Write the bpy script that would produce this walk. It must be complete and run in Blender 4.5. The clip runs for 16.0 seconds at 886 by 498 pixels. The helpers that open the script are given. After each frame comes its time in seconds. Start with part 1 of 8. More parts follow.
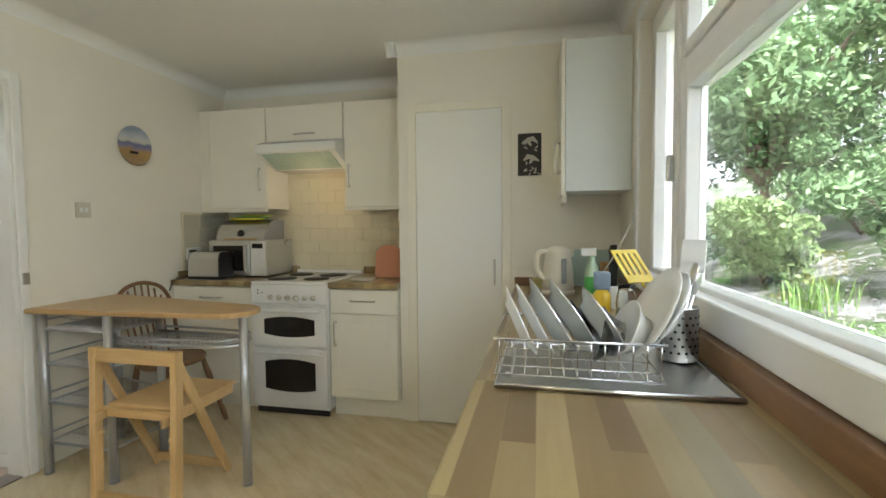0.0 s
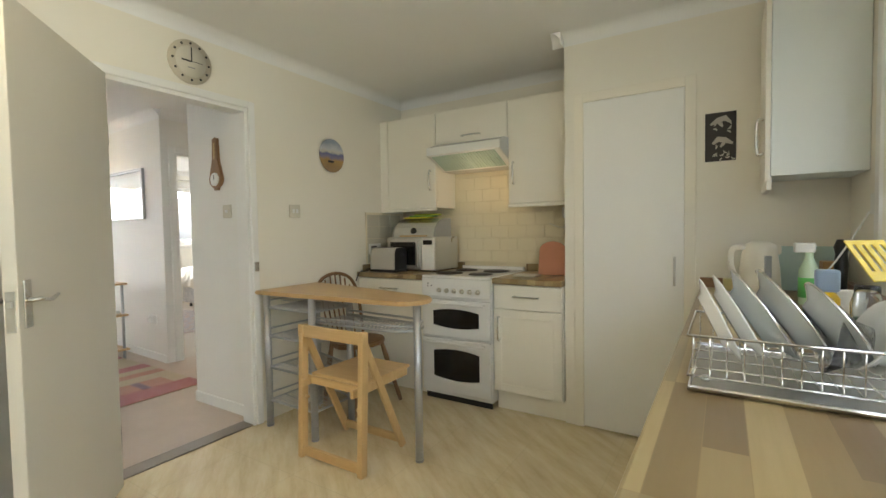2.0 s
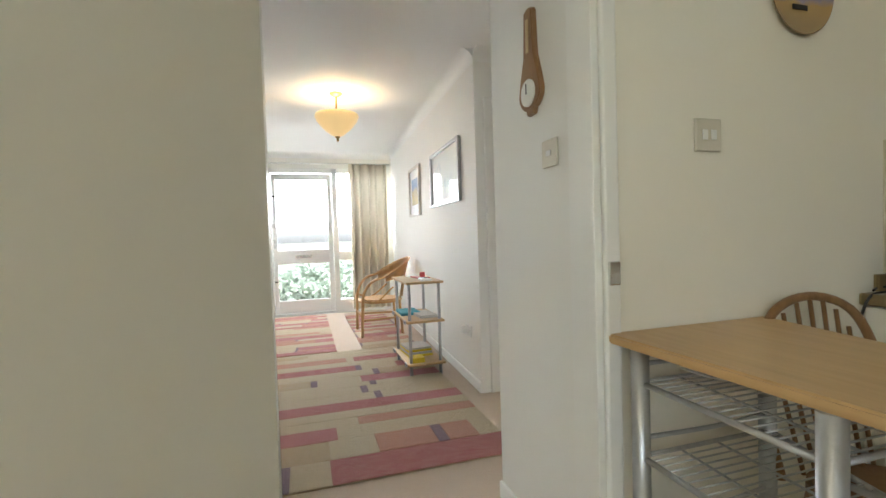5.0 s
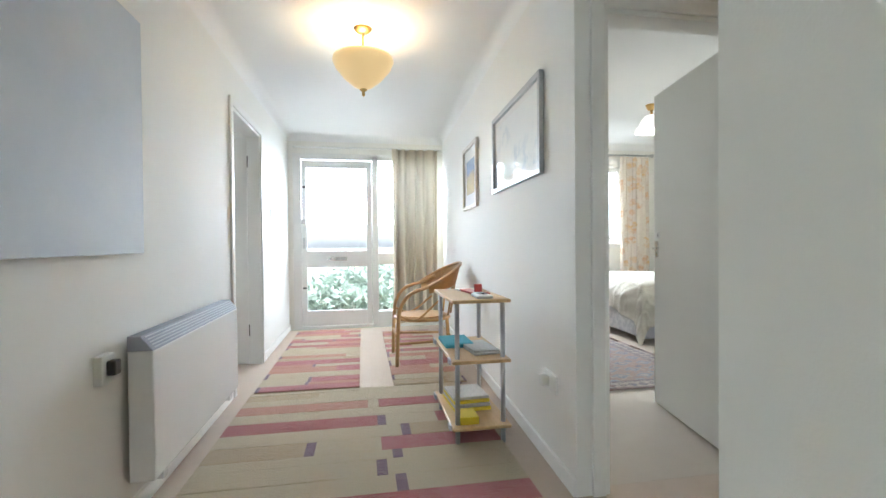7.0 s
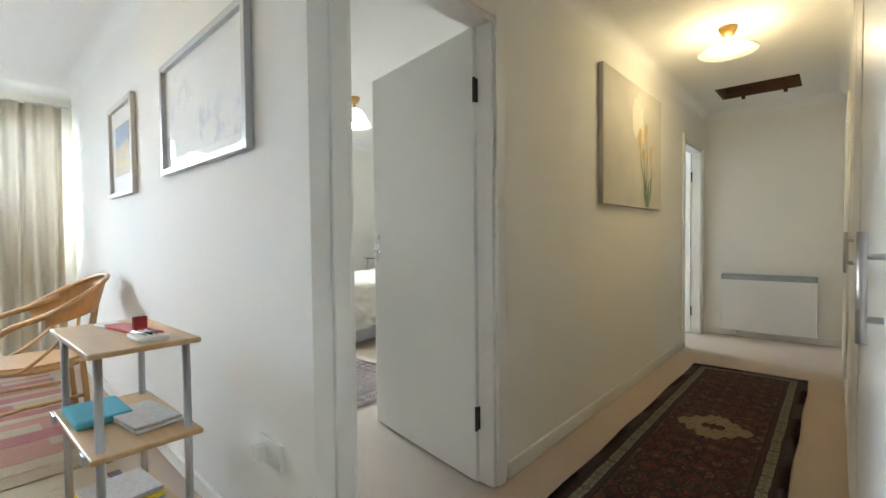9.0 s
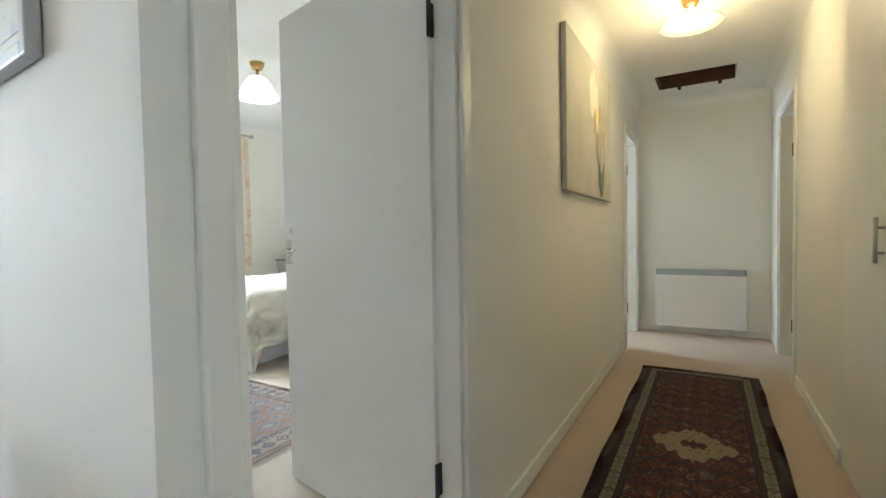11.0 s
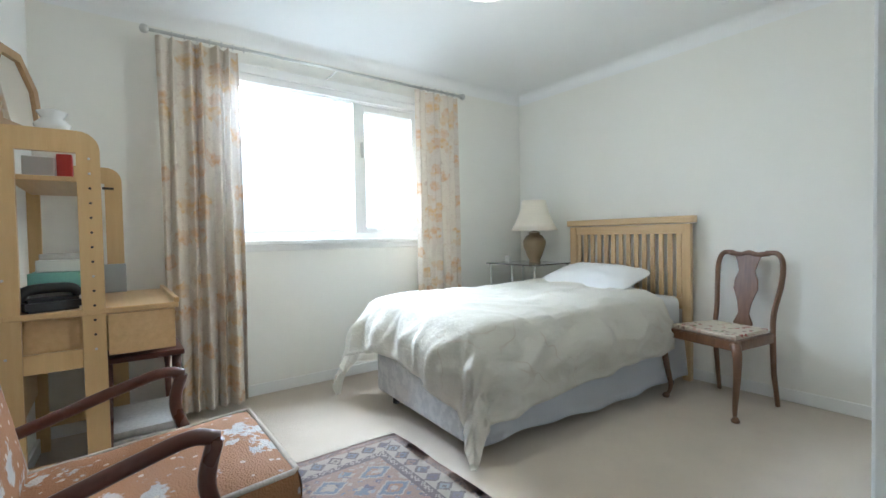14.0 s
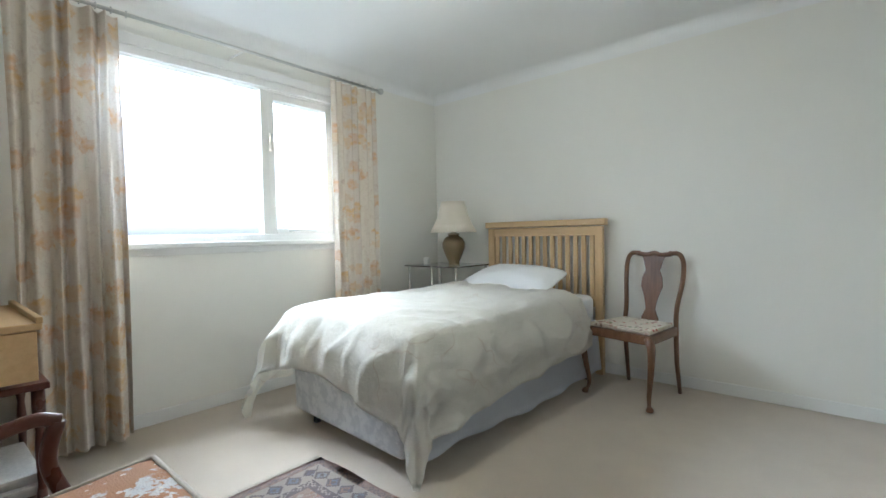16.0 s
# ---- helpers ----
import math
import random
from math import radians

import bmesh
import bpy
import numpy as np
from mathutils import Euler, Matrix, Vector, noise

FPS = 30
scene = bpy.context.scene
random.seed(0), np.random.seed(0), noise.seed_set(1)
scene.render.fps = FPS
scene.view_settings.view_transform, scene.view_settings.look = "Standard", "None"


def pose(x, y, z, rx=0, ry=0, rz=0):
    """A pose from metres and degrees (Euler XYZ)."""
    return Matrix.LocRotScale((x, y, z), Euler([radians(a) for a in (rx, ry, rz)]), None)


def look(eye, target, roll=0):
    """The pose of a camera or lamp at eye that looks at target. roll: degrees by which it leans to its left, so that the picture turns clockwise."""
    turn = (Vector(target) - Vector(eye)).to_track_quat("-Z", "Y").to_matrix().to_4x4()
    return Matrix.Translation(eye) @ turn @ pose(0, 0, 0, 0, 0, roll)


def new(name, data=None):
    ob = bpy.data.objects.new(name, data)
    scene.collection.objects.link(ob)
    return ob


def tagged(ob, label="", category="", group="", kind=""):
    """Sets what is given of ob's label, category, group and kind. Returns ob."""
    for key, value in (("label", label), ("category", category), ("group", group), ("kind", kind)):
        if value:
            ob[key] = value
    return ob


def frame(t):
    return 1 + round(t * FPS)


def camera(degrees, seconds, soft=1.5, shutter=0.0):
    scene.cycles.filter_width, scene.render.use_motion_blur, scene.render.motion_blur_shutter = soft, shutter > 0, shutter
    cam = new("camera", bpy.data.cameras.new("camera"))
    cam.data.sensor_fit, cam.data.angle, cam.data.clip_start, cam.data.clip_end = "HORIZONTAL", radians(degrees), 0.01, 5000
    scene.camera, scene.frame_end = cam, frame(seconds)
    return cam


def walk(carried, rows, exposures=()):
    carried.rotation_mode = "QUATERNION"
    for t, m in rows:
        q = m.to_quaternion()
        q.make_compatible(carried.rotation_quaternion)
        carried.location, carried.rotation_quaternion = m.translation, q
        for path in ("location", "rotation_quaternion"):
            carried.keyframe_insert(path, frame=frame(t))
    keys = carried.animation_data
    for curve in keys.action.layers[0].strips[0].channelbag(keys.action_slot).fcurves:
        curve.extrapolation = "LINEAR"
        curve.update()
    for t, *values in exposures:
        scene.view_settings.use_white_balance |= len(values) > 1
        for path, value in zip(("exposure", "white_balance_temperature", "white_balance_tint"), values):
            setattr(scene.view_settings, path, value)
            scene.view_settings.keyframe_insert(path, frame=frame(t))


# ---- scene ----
cam = camera(89.1, 16.0)
EXPOSURES = [(0, 2.93, 5980, 9), (1.2, 2.98, 6080, 9), (2.5, 3.03, 6250, 10), (4.2, 2.98, 6300, 9), (5.2, 2.93, 5950, 8), (7.3, 2.92, 5550, 6), (8.4, 2.95, 5600, 6), (9.7, 3.05, 5650, 6), (11.8, 3.22, 5250, 3), (12.5, 3.3, 5000, 3), (13.2, 3.05, 5050, 4), (14.5, 2.6, 5300, 5), (16, 2.45, 5350, 5)]
PATH = [
    (0, (0.064, -0.106, 1.255), (-0.356, 1.847, 1.16), -0.5),
    (0.5, (0.042, -0.118, 1.238), (-0.666, 1.75, 1.149), -0.6),
    (1, (0.04, -0.119, 1.227), (-0.856, 1.668, 1.146), -0.8),
    (1.5, (0.034, -0.119, 1.222), (-0.964, 1.613, 1.142), -0.9),
    (2, (0.026, -0.112, 1.219), (-1.034, 1.581, 1.14), -0.9),
    (2.5, (-0.021, -0.078, 1.214), (-1.135, 1.581, 1.136), -0.9),
    (3, (-0.136, 0.001, 1.209), (-1.348, 1.59, 1.133), -1.1),
    (3.5, (-0.347, 0.143, 1.205), (-1.733, 1.583, 1.133), -1.2),
    (4, (-0.666, 0.38, 1.186), (-2.245, 1.606, 1.122), -1.6),
    (4.5, (-1.09, 0.683, 1.193), (-2.867, 1.595, 1.111), -1.8),
    (5, (-1.533, 0.932, 1.124), (-3.444, 1.52, 1.062), -1.8),
    (5.2, (-1.709, 1.019, 1.113), (-3.657, 1.473, 1.054), -1.8),
    (7.3, (-2.867, 1.248, 1.047), (-4.835, 1.598, 1.022), -0.5),
    (7.5, (-2.945, 1.261, 1.059), (-4.882, 1.758, 1.031), -0.6),
    (8, (-3.114, 1.308, 1.046), (-4.911, 2.185, 1.028), -0.6),
    (8.5, (-3.262, 1.346, 1.076), (-4.826, 2.592, 1.031), -0.7),
    (9, (-3.356, 1.387, 1.09), (-4.672, 2.892, 1.033), -0.6),
    (9.5, (-3.422, 1.416, 1.084), (-4.536, 3.075, 1.026), -0.6),
    (9.7, (-3.447, 1.428, 1.075), (-4.496, 3.131, 1.02), -0.7),
    (11.8, (-4.123, 2.229, 1.046), (-5.139, 3.951, 0.98), -1.1),
    (12, (-4.208, 2.369, 1.031), (-5.388, 3.984, 0.973), -1.4),
    (12.3, (-4.359, 2.538, 1.033), (-5.783, 3.941, 0.962), -1.7),
    (12.5, (-4.51, 2.636, 1.019), (-6.075, 3.88, 0.961), -1.9),
    (13, (-4.883, 2.733, 1.0), (-6.606, 3.748, 0.958), -1.5),
    (13.5, (-5.156, 2.73, 1.002), (-6.86, 3.776, 0.965), -1.3),
    (14, (-5.311, 2.705, 1.041), (-6.923, 3.888, 0.986), -1.1),
    (14.5, (-5.398, 2.688, 1.047), (-6.925, 3.979, 0.991), -1.1),
    (15, (-5.458, 2.68, 1.045), (-6.906, 4.058, 0.988), -1.1),
    (15.5, (-5.507, 2.668, 1.048), (-6.883, 4.118, 0.989), -1.1),
    (16, (-5.537, 2.669, 1.051), (-6.843, 4.182, 0.991), -1.1),
]
walk(cam, [(r[0], look(*r[1:])) for r in PATH], EXPOSURES)

# ---- world and light ----
world = bpy.data.worlds.new("sky")
scene.world = world
world.use_nodes = True
wn, wl = world.node_tree.nodes, world.node_tree.links
sky = wn.new("ShaderNodeTexSky")
sky.sky_type, sky.sun_disc = "NISHITA", False
sky.sun_elevation, sky.sun_rotation = radians(62), radians(170)
sky.air_density, sky.dust_density = 1.0, 3.0
calm = wn.new("ShaderNodeHueSaturation")
calm.inputs["Saturation"].default_value = 0.2
wl.new(sky.outputs[0], calm.inputs["Color"])
wl.new(calm.outputs[0], wn["Background"].inputs["Color"])
wn["Background"].inputs["Strength"].default_value = 0.15


def lamp(name, kind, m, energy, color=(1, 1, 1), size=0.1, size_y=None, angle=None, spread=180):
    d = bpy.data.lights.new(name, kind)
    d.energy, d.color = energy, color
    if kind == "AREA":
        d.shape, d.size, d.size_y = "RECTANGLE", size, size_y or size
        d.spread = radians(spread)
    elif kind == "SUN":
        d.angle = angle
    else:
        d.shadow_soft_size = size
    ob = new(name, d)
    ob.matrix_world = m
    return ob


lamp("sun", "SUN", look((0, -10, 19), (0, 0, 0)), 0.8, (1, 0.96, 0.9), angle=radians(18))
# sky light standing in the window openings
lamp("window_light_kitchen", "AREA", look((0.66, -0.4, 1.6), (-2, -0.4, 1.5)), 2.5, (0.93, 1, 0.97), 1.3, 1.1)
lamp("window_light_bedroom", "AREA", look((-9.15, 4.02, 2.55), (-7.0, 4.02, 0.5)), 32.0, (0.97, 0.98, 1), 2.0, 1.5, spread=150)
lamp("window_light_study", "AREA", look((-8.72, -0.9, 1.56), (0, -0.9, 1.5)), 4.0, (0.95, 0.98, 1), 1.2, 1.05)
lamp("window_light_back_room", "AREA", look((-7.2, 7.0, 1.5), (0, 7.0, 1.5)), 7.0, (0.95, 0.98, 1), 1.0, 1.0)
lamp("window_light_hall", "AREA", look((-9.3, 1.33, 2.05), (-5.6, 1.33, 0.9)), 12.0, (0.96, 0.98, 1), 1.9, 1.5, spread=100)
# electric lamps
lamp("bulb_hall", "POINT", pose(-5.63, 1.25, 2.16), 1.0, (1.0, 0.86, 0.62), 0.05)
lamp("bulb_corridor", "POINT", pose(-3.89, 4.78, 2.12), 1.35, (1.0, 0.72, 0.36), 0.045)
lamp("bulb_bedroom", "POINT", pose(-6.78, 4.06, 2.07), 3.2, (1.0, 0.90, 0.74), 0.05)
lamp("bulb_kitchen", "POINT", pose(-1.33, 0.12, 2.2), 1.4, (1.0, 0.79, 0.50), 0.05)
lamp("bulb_hood", "POINT", pose(-1.55, 2.90, 1.56), 0.13, (1.0, 0.68, 0.34), 0.08)

# ---- materials ----


class Shade:
    """A node material written as sums: each method adds a node and gives its output."""

    def __init__(self, name):
        self.mat = bpy.data.materials.new(name)
        self.mat.use_nodes = True
        self.t = self.mat.node_tree
        self.b = self.t.nodes["Principled BSDF"]

    def node(self, kind, **inputs):
        n = self.t.nodes.new(kind)
        for k, v in inputs.items():
            self.put(n.inputs[k.replace("_", " ")], v)
        return n

    def put(self, socket, v):
        if isinstance(v, bpy.types.NodeSocket):
            self.t.links.new(v, socket)
        elif isinstance(v, (tuple, list)) and len(v) == 3 and socket.type == "RGBA":
            socket.default_value = (*v, 1)
        else:
            socket.default_value = v

    def coords(self, which="Object"):
        return self.t.nodes.new("ShaderNodeTexCoord").outputs[which]

    def place(self):
        return self.t.nodes.new("ShaderNodeNewGeometry").outputs["Position"]

    def scaled(self, v, sx, sy, sz, rz=0.0):
        n = self.node("ShaderNodeMapping", Vector=v, Scale=(sx, sy, sz), Rotation=(0, 0, rz))
        return n.outputs[0]

    def noise(self, v, scale, detail=3.0, rough=0.5):
        return self.node("ShaderNodeTexNoise", Vector=v, Scale=scale, Detail=detail, Roughness=rough).outputs[0]

    def voronoi(self, v, scale, out="Distance", metric="EUCLIDEAN"):
        n = self.node("ShaderNodeTexVoronoi", Vector=v, Scale=scale)
        n.distance = metric
        return n.outputs[out]

    def math(self, op, a, b=0.0, c=0.0):
        n = self.t.nodes.new("ShaderNodeMath")
        n.operation = op
        for i, v in enumerate((a, b, c)):
            self.put(n.inputs[i], v)
        return n.outputs[0]

    def split(self, v):
        n = self.node("ShaderNodeSeparateXYZ", Vector=v)
        return n.outputs[0], n.outputs[1], n.outputs[2]

    def ramp(self, f, stops, hard=False):
        n = self.t.nodes.new("ShaderNodeValToRGB")
        n.color_ramp.interpolation = "CONSTANT" if hard else "LINEAR"
        el = n.color_ramp.elements
        while len(el) < len(stops):
            el.new(0.5)
        for e, (p, c) in zip(el, stops):
            e.position, e.color = p, (*c, 1) if len(c) == 3 else c
        self.put(n.inputs[0], f)
        return n.outputs[0]

    def mix(self, f, a, b, blend="MIX"):
        n = self.t.nodes.new("ShaderNodeMix")
        n.data_type, n.blend_type = "RGBA", blend
        self.put(n.inputs[0], f)
        self.put(n.inputs[6], a)
        self.put(n.inputs[7], b)
        return n.outputs[2]

    def random(self):
        return self.t.nodes.new("ShaderNodeObjectInfo").outputs["Random"]

    def island(self):
        return self.t.nodes.new("ShaderNodeNewGeometry").outputs["Random Per Island"]

    def done(self, color, rough=0.5, metal=0.0, bump=None, depth=0.002, **more):
        self.put(self.b.inputs["Base Color"], color)
        self.put(self.b.inputs["Roughness"], rough)
        self.b.inputs["Metallic"].default_value = metal
        if bump is not None:
            n = self.node("ShaderNodeBump", Height=bump, Distance=depth, Strength=1.0)
            self.t.links.new(n.outputs[0], self.b.inputs["Normal"])
        for k, v in more.items():
            self.put(self.b.inputs[k.replace("_", " ")], v)
        return self.mat


def vary(c, f):
    return tuple(min(1, x * f) for x in c)


def plain(name, c, rough=0.5, metal=0.0, amount=0.08, fine=60.0, coarse=3.0, depth=0.0008, **more):
    s = Shade(name)
    v = s.coords()
    a = s.noise(v, coarse, 4)
    b = s.noise(v, fine, 3)
    col = s.mix(a, vary(c, 1 - amount), vary(c, 1 + amount))
    col = s.mix(s.math("MULTIPLY", b, 0.35), col, vary(c, 1 - 2 * amount))
    r = s.math("MULTIPLY_ADD", a, 0.16, rough - 0.08)
    return s.done(col, r, metal, b, depth, **more)


def wood(name, c, dark, rough=0.4, axis="x", scale=1.0):
    s = Shade(name)
    v = s.coords()
    st = {"x": (1.2, 14, 14), "y": (14, 1.2, 14), "z": (14, 14, 1.2)}[axis]
    g = s.noise(s.scaled(v, *[k * scale for k in st]), 3.0, 6, 0.6)
    f = s.noise(s.scaled(v, *[k * scale * 5 for k in st]), 4.0, 3)
    w = s.noise(v, 1.7, 2)
    col = s.mix(s.ramp(g, [(0.3, (0, 0, 0)), (0.7, (1, 1, 1))]), dark, c)
    col = s.mix(s.math("MULTIPLY", f, 0.35), col, vary(c, 1.18))
    col = s.mix(s.math("MULTIPLY", w, 0.3), col, vary(dark, 1.1))
    return s.done(col, s.math("MULTIPLY_ADD", f, 0.2, rough - 0.1), 0, f, 0.0004)


def paint(name, c, rough=0.75):
    s = Shade(name)
    v = s.place()
    a = s.noise(v, 0.9, 4)
    roller = s.noise(v, 190, 2, 0.6)
    wave = s.noise(v, 9, 3)
    col = s.mix(a, vary(c, 0.95), vary(c, 1.03))
    h = s.math("ADD", s.math("MULTIPLY", roller, 0.25), wave)
    return s.done(col, rough, 0, h, 0.0014)


def carpet(name, c):
    s = Shade(name)
    v = s.place()
    tuft = s.noise(v, 260, 2, 0.7)
    tread = s.noise(v, 5, 4, 0.6)
    wear = s.noise(v, 0.8, 3)
    col = s.mix(tuft, vary(c, 0.75), vary(c, 1.3))
    patch = s.ramp(tread, [(0.35, (0, 0, 0)), (0.65, (1, 1, 1))])
    col = s.mix(s.math("MULTIPLY", patch, 0.45), col, vary(c, 0.84))
    col = s.mix(s.math("MULTIPLY", wear, 0.4), col, vary(c, 1.1))
    return s.done(col, 0.95, 0, s.math("ADD", tuft, s.math("MULTIPLY", tread, 0.6)), 0.004, Sheen_Weight=0.3)


def vinyl():
    s = Shade("stone_vinyl")
    v = s.scaled(s.place(), 1, 1, 1, radians(38))
    flow = s.noise(s.scaled(v, 1.0, 5.0, 1), 2.6, 6, 0.62)
    grain = s.noise(s.scaled(v, 1, 3, 1), 46, 4)
    col = s.ramp(flow, [(0.3, (0.64, 0.51, 0.29)), (0.48, (0.74, 0.62, 0.39)), (0.68, (0.82, 0.72, 0.50))])
    col = s.mix(s.math("MULTIPLY", grain, 0.12), col, (0.52, 0.42, 0.25))
    b = s.node("ShaderNodeTexBrick", Vector=s.scaled(s.place(), 2.2, 2.2, 2.2), Color1=(0, 0, 0), Color2=(0.35, 0.35, 0.35),
               Mortar=(1, 1, 1), Scale=1.0, Mortar_Size=0.006, Brick_Width=1.0, Row_Height=1.0)
    b.offset = 0
    col = s.mix(s.math("MULTIPLY", b.outputs["Color"], 0.22), col, (0.47, 0.39, 0.25))
    return s.done(col, s.math("MULTIPLY_ADD", grain, 0.1, 0.2), 0, grain, 0.00012)


def worktop():
    """Laminate printed as butcher block: long staves along y."""
    s = Shade("butcher_block")
    p = s.place()
    b = s.node("ShaderNodeTexBrick", Vector=s.scaled(p, 1, 1, 1, radians(90)), Color1=(0, 0, 0), Color2=(1, 1, 1), Mortar=(0.3, 0.3, 0.3),
               Scale=1.0, Mortar_Size=0.0006, Brick_Width=0.46, Row_Height=0.058)
    b.offset, b.offset_frequency = 0.37, 3
    tone = s.ramp(b.outputs["Color"], [(0.0, (0.18, 0.12, 0.055)), (0.25, (0.28, 0.20, 0.09)), (0.45, (0.39, 0.285, 0.13)), (0.6, (0.28, 0.235, 0.135)), (0.8, (0.43, 0.325, 0.15)), (1.0, (0.50, 0.395, 0.20))])
    g = s.noise(s.scaled(p, 60, 4, 60), 1.0, 5, 0.6)
    blot = s.noise(p, 7, 3)
    col = s.mix(s.math("MULTIPLY", g, 0.34), tone, (0.17, 0.105, 0.05))
    col = s.mix(s.math("MULTIPLY", blot, 0.16), col, (0.36, 0.28, 0.16))
    return s.done(col, s.math("MULTIPLY_ADD", g, 0.15, 0.25), 0, g, 0.0002)


def glass(name, tint=(1, 1, 1), rough=0.0):
    s = Shade(name)
    smear = s.noise(s.coords(), 6, 3)
    return s.done(tint, s.math("MULTIPLY", smear, rough + 0.02), 0, None, Transmission_Weight=1.0, IOR=1.45)


def glow(name, c, strength):
    s = Shade(name)
    return s.done(c, 0.4, 0, None, Emission_Color=c, Emission_Strength=strength)


M = {}
M["wall_kitchen"] = paint("cream_wall_paint", (0.855, 0.82, 0.72))
M["wall"] = paint("off_white_wall_paint", (0.865, 0.855, 0.81))
M["wall_bed"] = paint("pale_wall_paint", (0.865, 0.85, 0.785))
M["ceiling"] = paint("white_ceiling_paint", (0.88, 0.88, 0.86), 0.85)
M["gloss"] = plain("white_gloss_paint", (0.86, 0.855, 0.82), 0.32, amount=0.015, fine=140, coarse=1.2, depth=0.00012)
M["gloss_cream"] = plain("cream_gloss_paint", (0.86, 0.82, 0.71), 0.3, amount=0.015, fine=140, coarse=1.2, depth=0.00012)
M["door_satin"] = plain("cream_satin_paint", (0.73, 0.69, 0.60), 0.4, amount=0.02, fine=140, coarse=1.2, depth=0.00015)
M["ivory"] = plain("aged_ivory_plastic", (0.64, 0.60, 0.50), 0.45, amount=0.03)
M["unit"] = plain("cream_foil_door", (0.87, 0.84, 0.74), 0.35, amount=0.015, fine=140, coarse=1.5, depth=0.0001)
M["enamel"] = plain("white_enamel", (0.84, 0.84, 0.82), 0.2, amount=0.02, depth=0.0002)
M["plastic"] = plain("white_plastic", (0.80, 0.80, 0.76), 0.4, amount=0.02, depth=0.0002)
M["grey_plastic"] = plain("grey_plastic", (0.35, 0.36, 0.36), 0.45)
M["black"] = plain("black_plastic", (0.02, 0.02, 0.022), 0.35)
M["dark_glass"] = plain("dark_oven_glass", (0.015, 0.014, 0.013), 0.08, amount=0.1)
M["chrome"] = plain("chrome", (0.75, 0.75, 0.74), 0.16, 1.0, amount=0.04)
M["steel"] = plain("brushed_steel", (0.62, 0.62, 0.6), 0.3, 1.0, amount=0.06, fine=120)
M["silver"] = plain("silver_painted_tube", (0.50, 0.51, 0.52), 0.38, 0.6, amount=0.05)
M["iron"] = plain("dark_iron", (0.06, 0.055, 0.05), 0.6, 0.5)
M["brass"] = plain("aged_brass", (0.55, 0.36, 0.13), 0.35, 1.0, amount=0.15)
M["beech"] = wood("beech_veneer", (0.62, 0.42, 0.20), (0.50, 0.32, 0.14), 0.35)
M["pine"] = wood("pale_pine", (0.68, 0.47, 0.22), (0.56, 0.36, 0.15), 0.45, "z")
M["pine_x"] = wood("pale_pine_across", (0.68, 0.47, 0.22), (0.56, 0.36, 0.15), 0.45, "x")
M["oak"] = wood("oak_veneer", (0.62, 0.45, 0.24), (0.50, 0.34, 0.17), 0.4, "z")
M["brown"] = wood("stained_elm", (0.30, 0.17, 0.075), (0.18, 0.095, 0.04), 0.4, "z")
M["mahogany"] = plain("mahogany", (0.095, 0.031, 0.02), 0.3, amount=0.2, fine=26, coarse=5, depth=0.0002)
M["walnut"] = wood("walnut", (0.20, 0.10, 0.05), (0.10, 0.045, 0.022), 0.32, "z")
M["cane"] = wood("honey_cane", (0.60, 0.36, 0.14), (0.44, 0.24, 0.085), 0.4, "z")
M["rafter"] = wood("rough_rafter", (0.12, 0.06, 0.028), (0.055, 0.026, 0.014), 0.8, "x")
M["vinyl"] = vinyl()
M["worktop"] = worktop()
M["carpet_hall"] = carpet("beige_pink_carpet", (0.57, 0.45, 0.34))
M["carpet_bed"] = carpet("taupe_carpet", (0.56, 0.48, 0.38))
M["tile"] = plain("cream_glazed_tile", (0.80, 0.73, 0.54), 0.22, amount=0.03, depth=0.0004)
M["grout"] = plain("pale_grout", (0.78, 0.71, 0.53), 0.9)
M["glass"] = glass("window_glass")
M["clear"] = glass("clear_glass", (0.97, 1, 0.99))
M["mirror"] = plain("mirror_silver", (0.9, 0.9, 0.9), 0.03, 1.0, amount=0.0, depth=0.0)
M["strip"] = plain("threshold_metal", (0.30, 0.26, 0.22), 0.4, 0.5)

# ---- building blocks ----


def box(bm, x0, x1, y0, y1, z0, z1, bevel=0.0, seg=2):
    b = bmesh.new() if bevel else bm
    m = Matrix.Translation(((x0 + x1) / 2, (y0 + y1) / 2, (z0 + z1) / 2)) @ Matrix.Diagonal((abs(x1 - x0), abs(y1 - y0), abs(z1 - z0), 1))
    bmesh.ops.create_cube(b, size=1, matrix=m)
    if bevel:
        bmesh.ops.bevel(b, geom=b.edges[:], offset=min(bevel, 0.45 * min(abs(x1 - x0), abs(y1 - y0), abs(z1 - z0))), segments=seg, affect="EDGES", profile=0.5)
        join(bm, b)
    return bm


def join(bm, b, m=None):
    d = bpy.data.meshes.new("tmp")
    if m is not None:
        b.transform(m)
    b.to_mesh(d)
    b.free()
    bm.from_mesh(d)
    bpy.data.meshes.remove(d)


